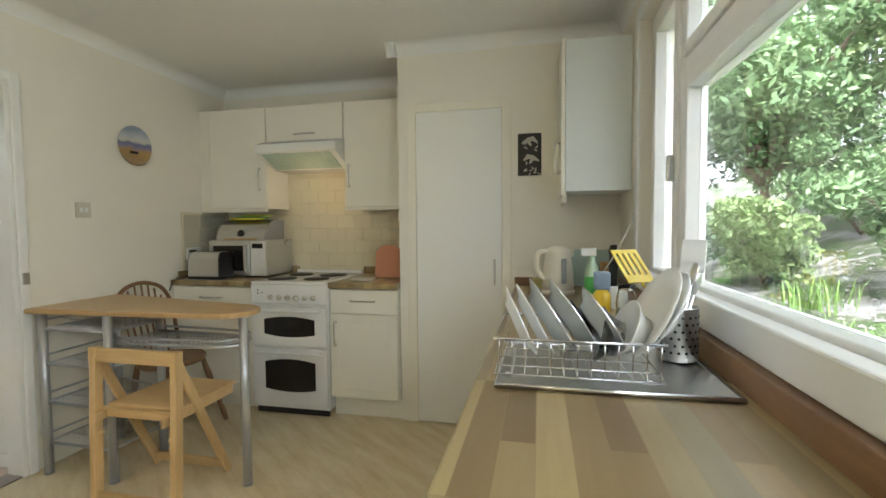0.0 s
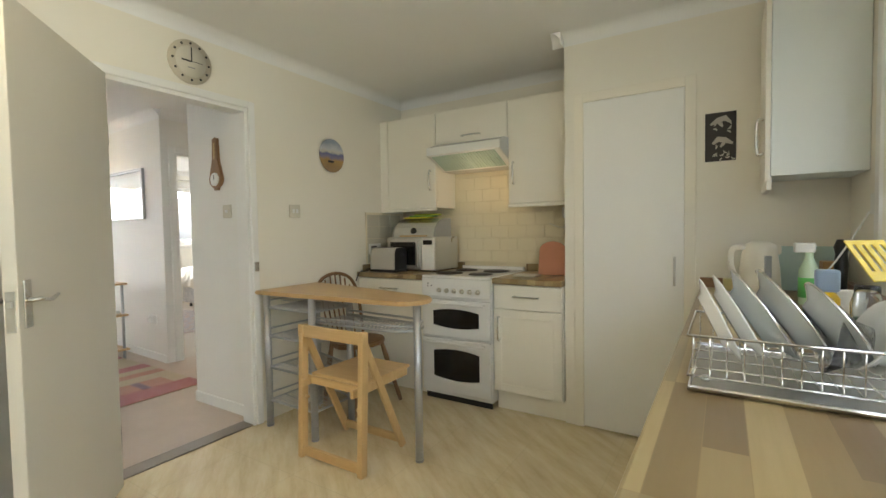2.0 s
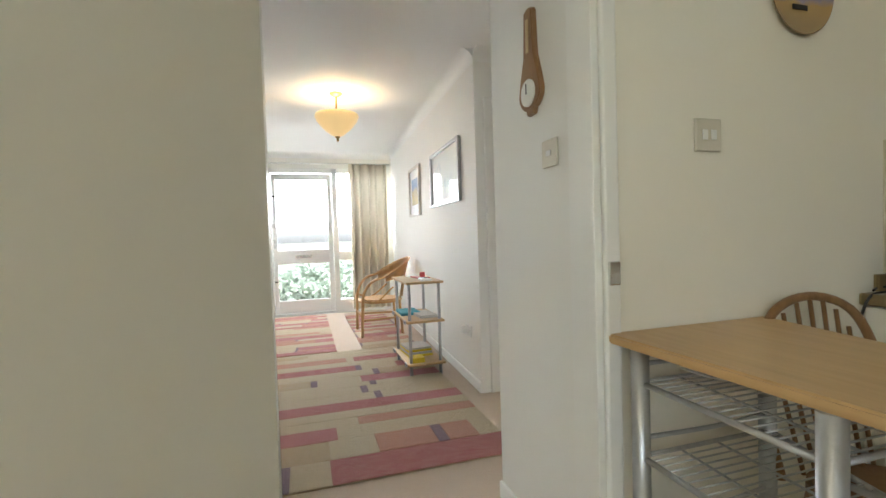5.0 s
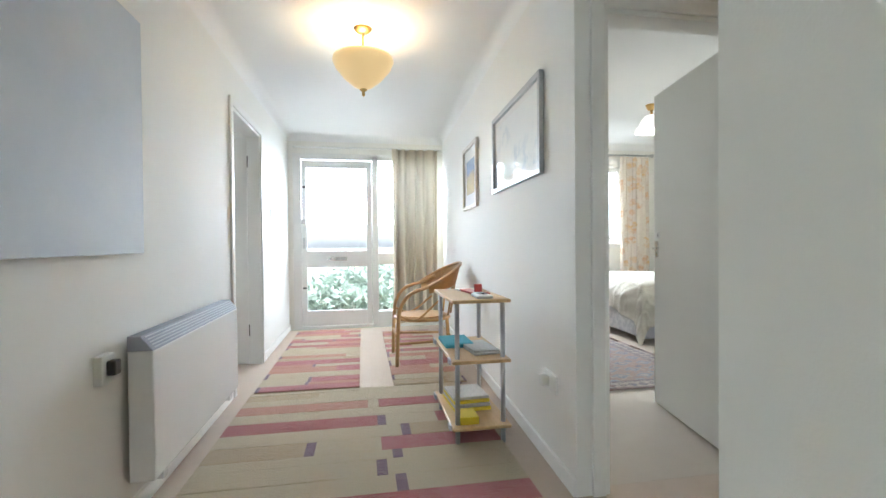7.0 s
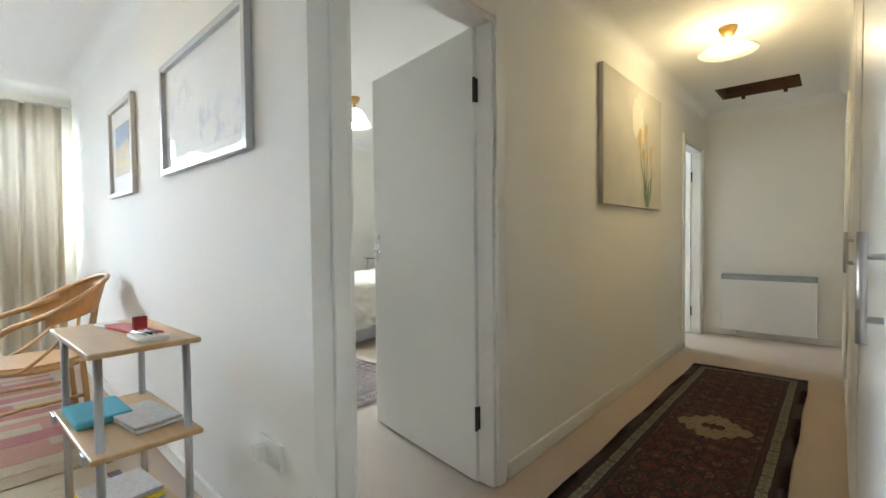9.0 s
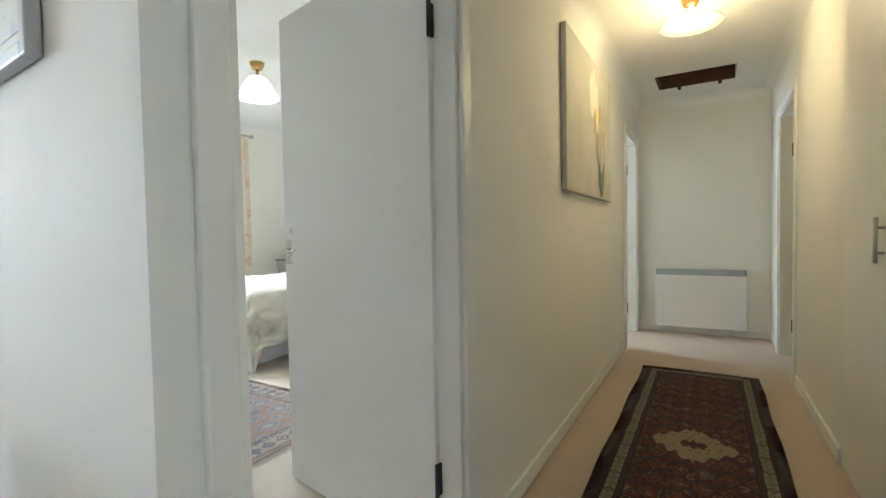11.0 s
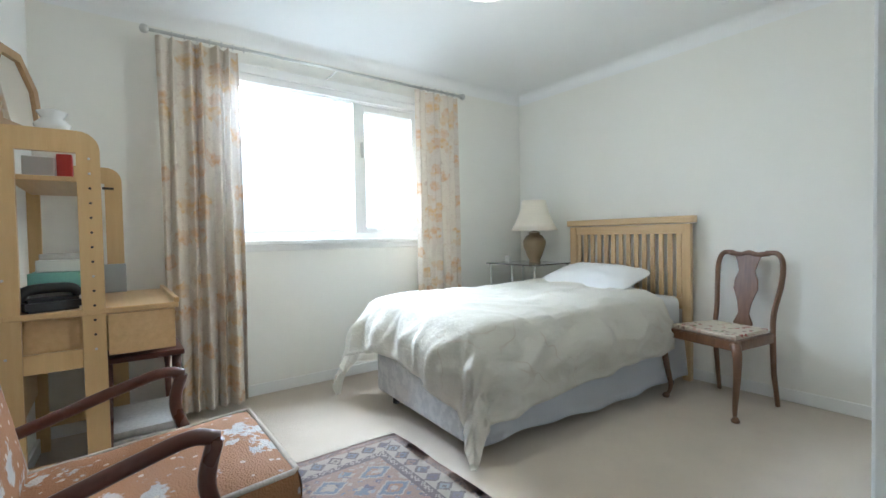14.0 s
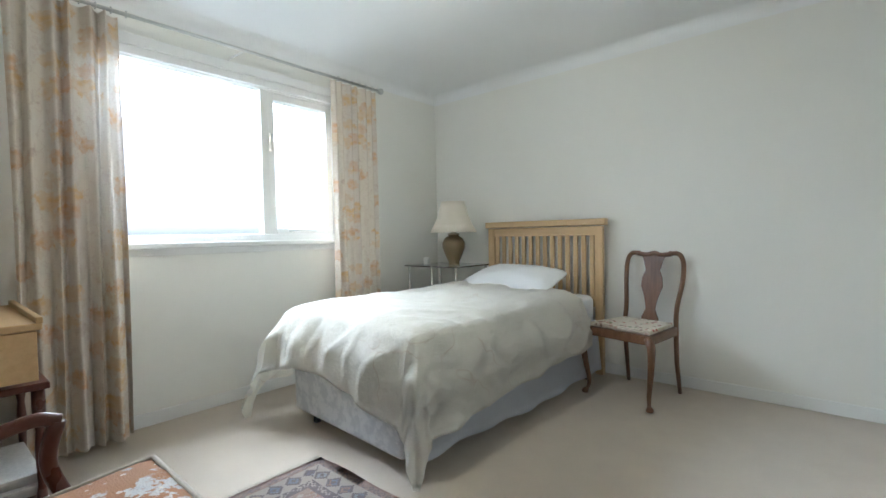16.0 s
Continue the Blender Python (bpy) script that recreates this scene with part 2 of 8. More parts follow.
def tube(bm, pts, r, seg=10, closed=False, r_end=None):
    """A round bar along points; r may taper to r_end."""
    pts = [Vector(p) for p in pts]
    n = len(pts)
    rings = []
    up = None
    for i, p in enumerate(pts):
        a = pts[(i - 1) % n] if (i or closed) else p
        c = pts[(i + 1) % n] if (i < n - 1 or closed) else p
        d = (c - a).normalized()
        if up is None:
            up = d.orthogonal().normalized()
        up = (up - d * up.dot(d)).normalized()
        side = d.cross(up)
        rr = r[i] if isinstance(r, (list, tuple)) else r if r_end is None else r + (r_end - r) * i / max(1, n - 1)
        rings.append([bm.verts.new(p + (up * math.cos(2 * math.pi * k / seg) + side * math.sin(2 * math.pi * k / seg)) * rr) for k in range(seg)])
    for i in range(n if closed else n - 1):
        a, b = rings[i], rings[(i + 1) % n]
        for k in range(seg):
            f = bm.faces.new((a[k], a[(k + 1) % seg], b[(k + 1) % seg], b[k]))
            f.smooth = True
    if not closed:
        bm.faces.new(rings[0][::-1])
        bm.faces.new(rings[-1])
    return bm


def lathe(bm, profile, x=0.0, y=0.0, seg=24, m=None):
    """Turned shape about z from (radius, height) pairs."""
    b = bmesh.new()
    rings = []
    for r, z in profile:
        if r < 1e-5:
            rings.append([b.verts.new((x, y, z))])
        else:
            rings.append([b.verts.new((x + r * math.cos(2 * math.pi * k / seg), y + r * math.sin(2 * math.pi * k / seg), z)) for k in range(seg)])
    for a, c in zip(rings, rings[1:]):
        for k in range(seg):
            q = (k + 1) % seg
            vs = [a[k % len(a)], a[q % len(a)], c[q % len(c)], c[k % len(c)]]
            vs = list(dict.fromkeys(vs))
            if len(vs) > 2:
                b.faces.new(vs).smooth = True
    for ring, flip in ((rings[0], True), (rings[-1], False)):
        if len(ring) > 2:
            b.faces.new(ring[::-1] if flip else ring)
    join(bm, b, m)
    return bm


def prism(bm, pts, z0, z1, bevel=0.0):
    """Upright slab over an outline in x and y, given anticlockwise."""
    b = bmesh.new()
    lo = [b.verts.new((x, y, z0)) for x, y in pts]
    hi = [b.verts.new((x, y, z1)) for x, y in pts]
    b.faces.new(lo[::-1])
    b.faces.new(hi)
    for i in range(len(pts)):
        j = (i + 1) % len(pts)
        b.faces.new((lo[i], lo[j], hi[j], hi[i]))
    if bevel:
        bmesh.ops.bevel(b, geom=[e for e in b.edges if abs(e.verts[0].co.z - e.verts[1].co.z) < 1e-6], offset=bevel, segments=2, affect="EDGES")
    join(bm, b)
    return bm


def sheet(bm, nu, nv, fn, smooth=True):
    """Grid of nu by nv cells through fn(u, v), u and v from 0 to 1."""
    vs = [[bm.verts.new(fn(i / nu, j / nv)) for j in range(nv + 1)] for i in range(nu + 1)]
    for i in range(nu):
        for j in range(nv):
            bm.faces.new((vs[i][j], vs[i + 1][j], vs[i + 1][j + 1], vs[i][j + 1])).smooth = smooth
    return bm


def mesh(name, bm, material):
    d = bpy.data.meshes.new(name)
    bm.to_mesh(d)
    bm.free()
    d.materials.append(material)
    return d


def part(name, bm, material, parent, label=""):
    ob = new(name, mesh(name, bm, material))
    ob.parent = parent
    return tagged(ob, label)


def thing(name, m, label, category, group=""):
    """An empty at the base of a thing; its parts are built in its own axes."""
    ob = new(name)
    ob.empty_display_size = 0.1
    ob.matrix_world = m
    return tagged(ob, label, category, group)


def solid(name, bm, material, label, category, group=""):
    return tagged(new(name, mesh(name, bm, material)), label, category, group)


def fixed(name, bm, material, label="", category=""):
    return tagged(new(name, mesh(name, bm, material)), label, category, kind="structure")


def B():
    return bmesh.new()


def bx(*a, **k):
    return box(B(), *a, **k)


def tb(*a, **k):
    return tube(B(), *a, **k)


def lt(*a, **k):
    return lathe(B(), *a, **k)


def smooth_path(pts, n=6):
    """Points of a curve that runs through pts."""
    p = [Vector(q) for q in pts]
    p = [2 * p[0] - p[1]] + p + [2 * p[-1] - p[-2]]
    out = []
    for i in range(1, len(p) - 2):
        for k in range(n):
            t = k / n
            out.append(0.5 * (2 * p[i] + (p[i + 1] - p[i - 1]) * t + (2 * p[i - 1] - 5 * p[i] + 4 * p[i + 1] - p[i + 2]) * t * t
                              + (3 * p[i] - p[i - 1] - 3 * p[i + 1] + p[i + 2]) * t ** 3))
    return out + [p[-2]]


# ---- the house ----
CEIL = 2.40
KW, KE, KS, KN = -2.505, 0.52, -1.3, 3.24
FRONT = -8.48
COR_W, COR_E, COR_N = -4.46, -3.29, 7.03
BED_N = 6.0
HALL_S = 0.345


def north_y(x):
    """The hall's north wall runs slightly out of square."""
    return 2.09 + (COR_W - x) * 0.042


def wall_along_y(name, x0, x1, y0, y1, holes, mat, z1=CEIL):
    bm = B()
    y = y0
    for a, b, za, zb in sorted(holes):
        if a > y:
            box(bm, x0, x1, y, a, 0, z1)
        if za > 0:
            box(bm, x0, x1, a, b, 0, za)
        if zb < z1:
            box(bm, x0, x1, a, b, zb, z1)
        y = b
    if y < y1:
        box(bm, x0, x1, y, y1, 0, z1)
    return fixed(name, bm, mat, "painted plaster wall", "wall")


def wall_along_x(name, y0, y1, x0, x1, holes, mat, z1=CEIL):
    bm = B()
    x = x0
    for a, b, za, zb in sorted(holes):
        if a > x:
            box(bm, x, a, y0, y1, 0, z1)
        if za > 0:
            box(bm, a, b, y0, y1, 0, za)
        if zb < z1:
            box(bm, a, b, y0, y1, zb, z1)
        x = b
    if x < x1:
        box(bm, x, x1, y0, y1, 0, z1)
    return fixed(name, bm, mat, "painted plaster wall", "wall")


KDOOR = (0.84, 1.65, 0, 2.0)
BDOOR = (2.215, 2.985, 0, 2.01)
FDOOR2 = (6.15, 6.88, 0, 1.98)
RDOOR = (5.62, 6.45, 0, 2.0)
KWIN = (-1.1, 2.16, 0.975, 2.2)
BWIN = (3.22, 4.845, 1.03, 2.13)
SDOOR = (-6.95, -6.08, 0, 2.02)

wall_along_y("wall_kitchen_west", KW - 0.1, KW, KS, KN, [KDOOR], M["wall_kitchen"])
wall_along_y("wall_kitchen_east", KE, KE + 0.24, KS, KN, [KWIN], M["wall_kitchen"])
wall_along_x("wall_kitchen_south", KS - 0.1, KS, KW - 0.1, KE + 0.24, [], M["wall_kitchen"])
wall_along_x("wall_kitchen_north", KN, KN + 0.1, KW - 0.1, KE + 0.24, [], M["wall_kitchen"])
# bulkhead of the larder with its door opening
bm = B()
box(bm, -0.815, -0.70, 2.66, KN, 0, CEIL)
box(bm, -0.70, -0.16, 2.66, 2.74, 1.975, CEIL)
box(bm, -0.16, KE, 2.66, KN, 0, CEIL)
box(bm, -0.70, -0.16, 2.80, 2.84, 0, 1.975)
fixed("wall_larder", bm, M["wall_kitchen"], "cream painted larder wall", "wall")
wall_along_x("wall_hall_south", HALL_S - 0.12, HALL_S, FRONT, KW - 0.1, [SDOOR], M["wall"])
wall_along_x("wall_passage", 1.70, 1.80, COR_E + 0.02, KW - 0.1, [], M["wall"])
bm = B()
prism(bm, [(FRONT, north_y(FRONT)), (COR_W, north_y(COR_W)), (COR_W, north_y(COR_W) + 0.12), (FRONT, north_y(FRONT) + 0.12)], 0, CEIL)
fixed("wall_hall_north", bm, M["wall"], "off-white painted plaster wall", "wall")
wall_along_y("wall_corridor_west", COR_W - 0.1, COR_W, north_y(COR_W) + 0.12, COR_N, [BDOOR, FDOOR2], M["wall"])
wall_along_y("wall_corridor_east", COR_E, COR_E + 0.1, 4.36, COR_N, [RDOOR], M["wall"])
wall_along_x("wall_corridor_north", COR_N, COR_N + 0.1, COR_W - 0.1, COR_E + 0.1, [], M["wall"])
wall_along_y("wall_front", FRONT - 0.2, FRONT, -2.2, BED_N + 0.1, [(0.40, 2.24, 0, 2.17), BWIN, (-1.5, -0.3, 1.03, 2.1)], M["wall_bed"])
wall_along_x("wall_bedroom_north", BED_N, BED_N + 0.1, FRONT, COR_W - 0.1, [], M["wall_bed"])
wall_along_x("wall_study_south", -2.2, -2.1, FRONT - 0.2, -4.9, [], M["wall"])
wall_along_y("wall_study_east", -5.0, -4.9, -2.1, HALL_S - 0.12, [], M["wall"])
wall_along_y("wall_back_room_west", -7.1, -7.0, BED_N + 0.1, 8.2, [(6.5, 7.5, 1.0, 2.0)], M["wall"])
wall_along_x("wall_back_room_north", 8.2, 8.3, -7.1, COR_W - 0.1, [], M["wall"])
wall_along_y("wall_back_room_east", COR_W - 0.1, COR_W, COR_N + 0.1, 8.2, [], M["wall"])
wall_along_x("wall_bathroom_south", 5.1, 5.2, COR_E + 0.1, -1.5, [], M["wall"])
wall_along_x("wall_bathroom_north", COR_N, COR_N + 0.1, COR_E + 0.1, -1.5, [], M["wall"])
wall_along_y("wall_bathroom_east", -1.5, -1.4, 5.1, COR_N + 0.1, [], M["wall"])
wall_along_y("wall_cupboard_back", COR_E + 0.55, COR_E + 0.6, 1.80, 4.36, [], M["wall"])

fixed("floor_kitchen", bx(KW - 0.06, KE, KS, KN, -0.12, 0.0), M["vinyl"], "cream stone-pattern vinyl floor", "floor")
bm = B()
box(bm, FRONT, KW - 0.06, HALL_S, 1.75, -0.12, -0.002)
box(bm, FRONT, COR_E + 0.55, 1.75, north_y(FRONT), -0.12, -0.002)
box(bm, COR_W - 0.06, COR_E + 0.55, north_y(FRONT), COR_N, -0.12, -0.002)
box(bm, FRONT, -4.9, -2.1, HALL_S, -0.12, -0.002)
box(bm, COR_E + 0.55, -1.5, 5.1, COR_N, -0.12, -0.002)
fixed("floor_hall", bm, M["carpet_hall"], "beige pink fitted carpet", "floor")
bm = B()
box(bm, FRONT, COR_W - 0.06, north_y(FRONT), BED_N, -0.12, -0.001)
box(bm, -7.0, COR_W - 0.06, BED_N, 8.2, -0.12, -0.001)
fixed("floor_bedroom", bm, M["carpet_bed"], "taupe fitted bedroom carpet", "floor")
fixed("threshold", bx(KW - 0.115, KW - 0.005, KDOOR[0] + 0.01, KDOOR[1] - 0.01, 0.0, 0.008, bevel=0.003), M["strip"], "worn metal threshold strip", "threshold")

fixed("ceiling_kitchen", bx(KW - 0.1, KE + 0.24, KS - 0.1, KN + 0.1, CEIL, CEIL + 0.1), M["ceiling"], "white painted ceiling", "ceiling")
HATCH = (-4.21, -3.60, 6.16, 6.56)
bm = B()
box(bm, FRONT - 0.2, KW - 0.1, -2.2, 1.75, CEIL, CEIL + 0.1)
box(bm, FRONT - 0.2, COR_E + 0.6, 1.75, 2.20, CEIL, CEIL + 0.1)
box(bm, COR_W - 0.05, COR_E + 0.6, 2.20, HATCH[2], CEIL, CEIL + 0.1)
box(bm, COR_W - 0.05, HATCH[0], HATCH[2], HATCH[3], CEIL, CEIL + 0.1)
box(bm, HATCH[1], COR_E + 0.6, HATCH[2], HATCH[3], CEIL, CEIL + 0.1)
box(bm, COR_W - 0.05, COR_E + 0.6, HATCH[3], COR_N + 0.1, CEIL, CEIL + 0.1)
box(bm, COR_E + 0.6, -1.4, 5.1, COR_N + 0.1, CEIL, CEIL + 0.1)
fixed("ceiling_hall", bm, M["ceiling"], "white painted hall ceiling with an open loft hatch", "ceiling")
bm = B()
box(bm, FRONT - 0.2, COR_W - 0.05, 2.20, 8.3, CEIL, CEIL + 0.1)
fixed("ceiling_bedroom", bm, M["ceiling"], "white painted bedroom ceiling", "ceiling")
bm = B()
x0, x1, y0, y1 = HATCH
for a in ((x0 - 0.2, x1 + 0.2, y1 + 0.1, y1 + 0.15), (x0 - 0.2, x1 + 0.2, y0 - 0.15, y0 - 0.1), (x0 - 0.25, x0 - 0.2, y0 - 0.15, y1 + 0.15), (x1 + 0.2, x1 + 0.25, y0 - 0.15, y1 + 0.15)):
    box(bm, *a, CEIL + 0.1, CEIL + 0.8)
box(bm, x0 - 0.25, x1 + 0.25, y0 - 0.15, y1 + 0.15, CEIL + 0.8, CEIL + 0.85)
fixed("loft_void", bm, M["rafter"], "dark timber loft seen through the hatch", "loft")
bm = B()
box(bm, x0, x1, y1 - 0.03, y1, CEIL - 0.005, CEIL + 0.18, bevel=0.004)
box(bm, x0, x0 + 0.025, y0, y1 - 0.03, CEIL - 0.005, CEIL + 0.18, bevel=0.004)
for x in (x0 + 0.16, x1 - 0.13):
    box(bm, x, x + 0.03, y1 - 0.05, y1 - 0.03, CEIL - 0.04, CEIL + 0.12, bevel=0.004)
box(bm, x0 + 0.05, x1 - 0.05, y1 - 0.2, y1 - 0.12, CEIL + 0.14, CEIL + 0.2, bevel=0.004)
fixed("loft_hatch_lining", bm, M["rafter"], "rough brown timber lining of a loft hatch", "loft hatch")


def cove(name, runs, mat, r=0.085):
    """Coving: runs of (start, end, inward direction)."""
    bm = B()
    for (ax, ay), (bx_, by), (ix, iy) in runs:
        prof = [(0.0, 0.0), (0.0, -r)] + [(r - r * math.cos(radians(t)), -r + r * math.sin(radians(t))) for t in range(9, 90, 9)] + [(r, 0.0)]
        rings = [[bm.verts.new((px + ix * u, py + iy * u, CEIL - 0.001 + w)) for u, w in prof] for px, py in ((ax, ay), (bx_, by))]
        n = len(prof)
        for k in range(n):
            bm.faces.new((rings[0][k], rings[0][(k + 1) % n], rings[1][(k + 1) % n], rings[1][k]))
        bm.faces.new(rings[0][::-1])
        bm.faces.new(rings[1])
    bmesh.ops.recalc_face_normals(bm, faces=bm.faces[:])
    fixed(name, bm, mat, "white plaster coving", "trim")


cove("trim_kitchen", [((KW, KS), (KW, KN), (1, 0)), ((KW, KN), (-0.815, KN), (0, -1)), ((-0.815, KN), (-0.815, 2.66 - 0.07), (-1, 0)),
                      ((-0.885, 2.66), (KE, 2.66), (0, -1)), ((KE, 2.66), (KE, KS), (-1, 0))], M["ceiling"], 0.07)
cove("trim_hall", [((KW - 0.1, HALL_S), (FRONT, HALL_S), (0, 1)), ((FRONT, HALL_S), (FRONT, north_y(FRONT)), (1, 0)),
                   ((FRONT, north_y(FRONT)), (COR_W, north_y(COR_W)), (0, -1)), ((COR_W, north_y(COR_W)), (COR_W, COR_N), (1, 0)),
                   ((COR_W, COR_N), (COR_E, COR_N), (0, -1)), ((COR_E, COR_N), (COR_E, 1.7), (-1, 0)), ((COR_E, 1.7), (KW - 0.1, 1.7), (0, -1))], M["ceiling"])
cove("trim_bedroom", [((FRONT, north_y(FRONT) + 0.12), (FRONT, BED_N), (1, 0)), ((FRONT, BED_N), (COR_W - 0.1, BED_N), (0, -1)),
                      ((COR_W - 0.1, BED_N), (COR_W - 0.1, 2.21), (-1, 0)), ((COR_W - 0.1, 2.21), (FRONT, north_y(FRONT) + 0.12), (0, 1))], M["ceiling"])


def skirting(name, runs, h=0.075, t=0.014):
    bm = B()
    for (ax, ay), (cx, cy), (ix, iy) in runs:
        pts = [(ax, ay), (cx, cy), (cx + ix * t, cy + iy * t), (ax + ix * t, ay + iy * t)]
        if (cx - ax) * iy - (cy - ay) * ix < 0:
            pts = pts[::-1]
        prism(bm, pts, 0, h, bevel=0.003)
    fixed(name, bm, M["gloss"], "white gloss skirting board", "baseboard")


skirting("baseboard_hall", [((COR_W, 3.07), (COR_W, 6.08), (1, 0)), ((COR_W, COR_N), (COR_E, COR_N), (0, -1)), ((COR_E + 0.02, 1.7), (KW - 0.1, 1.7), (0, -1)),
                            ((FRONT, north_y(FRONT)), (COR_W, north_y(COR_W)), (0, -1)), ((COR_E, 4.36), (COR_E, 5.54), (-1, 0)),
                            ((FRONT, HALL_S), (-7.03, HALL_S), (0, 1)), ((-6.0, HALL_S), (KW - 0.1, HALL_S), (0, 1))])
skirting("baseboard_bedroom", [((FRONT, north_y(FRONT) + 0.12), (FRONT, BED_N), (1, 0)), ((FRONT, BED_N), (COR_W - 0.1, BED_N), (0, -1)),
                               ((-4.6, 2.215), (FRONT, north_y(FRONT) + 0.12), (0, 1)), ((COR_W - 0.1, 3.07), (COR_W - 0.1, BED_N), (-1, 0))])

# ---- doors ----


def architrave(name, axis, face, out, a0, a1, top, w=0.055, t=0.018, mat=None):
    """Casing round a door opening on one wall face; out is the side it stands proud on."""
    bm = B()
    f0, f1 = sorted((face, face + out * t))
    for lo, hi, z0, z1 in ((a0 - w, a0, 0, top + w), (a1, a1 + w, 0, top + w), (a0, a1, top, top + w)):
        if axis == "y":
            box(bm, f0, f1, lo, hi, z0, z1, bevel=0.006)
        else:
            box(bm, lo, hi, f0, f1, z0, z1, bevel=0.006)
    return fixed(name, bm, mat or M["gloss"], "white gloss door casing", "trim")


def lining(name, axis, f0, f1, a0, a1, top, t=0.022):
    bm = B()
    for lo, hi, z0, z1 in ((a0, a0 + t, 0, top - t), (a1 - t, a1, 0, top - t), (a0, a1, top - t, top)):
        if axis == "y":
            box(bm, f0, f1, lo, hi, z0, z1, bevel=0.002)
        else:
            box(bm, lo, hi, f0, f1, z0, z1, bevel=0.002)
    return fixed(name, bm, M["gloss"], "white gloss door lining", "trim")


lining("door_lining_kitchen", "y", KW - 0.104, KW + 0.004, 0.84, 1.65, 2.0)
architrave("architrave_kitchen", "y", KW, 1, 0.84, 1.65, 2.0, 0.045)
lining("door_lining_bedroom", "y", COR_W - 0.104, COR_W + 0.004, 2.215, 2.985, 2.01)
architrave("architrave_bedroom", "y", COR_W, 1, 2.215, 2.985, 2.01, 0.06)
lining("door_lining_back_room", "y", COR_W - 0.104, COR_W + 0.004, 6.15, 6.88, 1.98)
architrave("architrave_back_room", "y", COR_W, 1, 6.15, 6.88, 1.98, 0.06)
lining("door_lining_bathroom", "y", COR_E - 0.004, COR_E + 0.104, 5.62, 6.45, 2.0)
architrave("architrave_bathroom", "y", COR_E, -1, 5.62, 6.45, 2.0, 0.06)
lining("door_lining_study", "x", HALL_S - 0.124, HALL_S + 0.004, -6.95, -6.08, 2.02)
architrave("architrave_study", "x", HALL_S, 1, -6.95, -6.08, 2.02, 0.055)


def lever(parent, x, z, face, flip=1, k=1.0, wide=0.021):
    """Lever handle on a chrome plate; face is the sign of the leaf's side in y."""
    h = part("door_handle", bx(x - wide, x + wide, face * 0.0205, face * 0.026, z - 0.078 * k, z + 0.078 * k, bevel=0.002), M["chrome"], parent, "chrome lever handle on a backplate")
    y = face * 0.055
    z += 0.012 * k
    part("lever", tube(B(), smooth_path([(x, face * 0.026, z), (x, y * 0.8, z), (x - flip * 0.012, y, z + 0.002), (x - flip * 0.04, y, z - 0.004), (x - flip * 0.075, y, z - 0.008), (x - flip * 0.10, y, z - 0.002), (x - flip * 0.12, y, z + 0.003)], 5), 0.008 * k, 10, r_end=0.0055 * k), M["chrome"], h)
    z -= 0.012 * k
    for dz in (-0.066 * k, 0.066 * k):
        for dx in (-0.013 * k, 0.013 * k):
            part("screw", lt([(0, 0), (0.003, 0), (0.003, 0.001), (0, 0.002)], seg=10, m=Matrix.Translation((x + dx, face * 0.026, z + dz)) @ pose(0, 0, 0, -90 * face, 0, 0)), M["steel"], h)
    return h


def hinged(name, m, width, height, label, hinges=(0.28, 1.71), side=1, mat="gloss"):
    """A flush door leaf: local x runs from the hinge edge along the leaf, y is its thickness."""
    d = solid(name, bx(0.003, width, -0.02, 0.02, 0.008, height, bevel=0.003), M[mat], label, "door")
    d.matrix_world = m
    d["kind"] = "structure"
    for z in hinges:
        part("hinge", tube(box(B(), -0.004, 0.004, -0.018, 0.018, z - 0.05, z + 0.05), [(-0.004, side * 0.022, z - 0.052), (-0.004, side * 0.022, z + 0.052)], 0.007, 8), M["iron"], d, "dark steel butt hinge")
    return d


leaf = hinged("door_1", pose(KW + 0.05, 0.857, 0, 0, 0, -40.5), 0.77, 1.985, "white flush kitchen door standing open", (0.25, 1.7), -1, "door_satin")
lever(leaf, 0.725, 1.005, 1, 1)
lever(leaf, 0.725, 1.005, -1, 1)
part("lock_plate", bx(0.77, 0.773, -0.012, 0.012, 0.92, 1.05), M["steel"], leaf, "steel lock plate in the door edge")
part("latch", bx(0.773, 0.785, -0.007, 0.007, 1.0, 1.02, bevel=0.002), M["steel"], leaf)
leaf = hinged("door_2", pose(COR_W - 0.07, 2.962, 0, 0, 0, 169.6), 0.862, 1.985, "white flush bedroom door standing open", (0.29, 1.715), 1)
lever(leaf, 0.824, 1.0, 1, 0.85, 0.66, 0.022)
lever(leaf, 0.824, 1.0, -1, 0.85, 0.66, 0.022)
rose = part("keyhole_plate", lt([(0, 0), (0.019, 0), (0.019, 0.004), (0.015, 0.007), (0, 0.007)], m=Matrix.Translation((0.798, 0.02, 1.088)) @ pose(0, 0, 0, -90)), M["enamel"], leaf, "white round keyhole plate")
part("keyhole", bx(0.796, 0.800, 0.0272, 0.028, 1.080, 1.096, bevel=0.001), M["black"], rose)
leaf = hinged("door_3", pose(-6.945, HALL_S - 0.1, 0, 0, 0, -82), 0.80, 1.99, "white flush door opened into a side room", (0.30, 1.78), -1)
lever(leaf, 0.74, 1.0, 1, 1)
leaf = hinged("door_4", pose(COR_W - 0.085, 6.86, 0, 0, 0, 172), 0.70, 1.95, "white flush door opened into a back room", (0.25, 1.7), 1)
lever(leaf, 0.64, 1.0, 1, 1)
leaf = hinged("door_5", pose(COR_E + 0.085, 6.43, 0, 0, 0, 4), 0.78, 1.97, "white flush bathroom door standing open", (0.25, 1.7), -1)
lever(leaf, 0.72, 1.0, -1, 1)
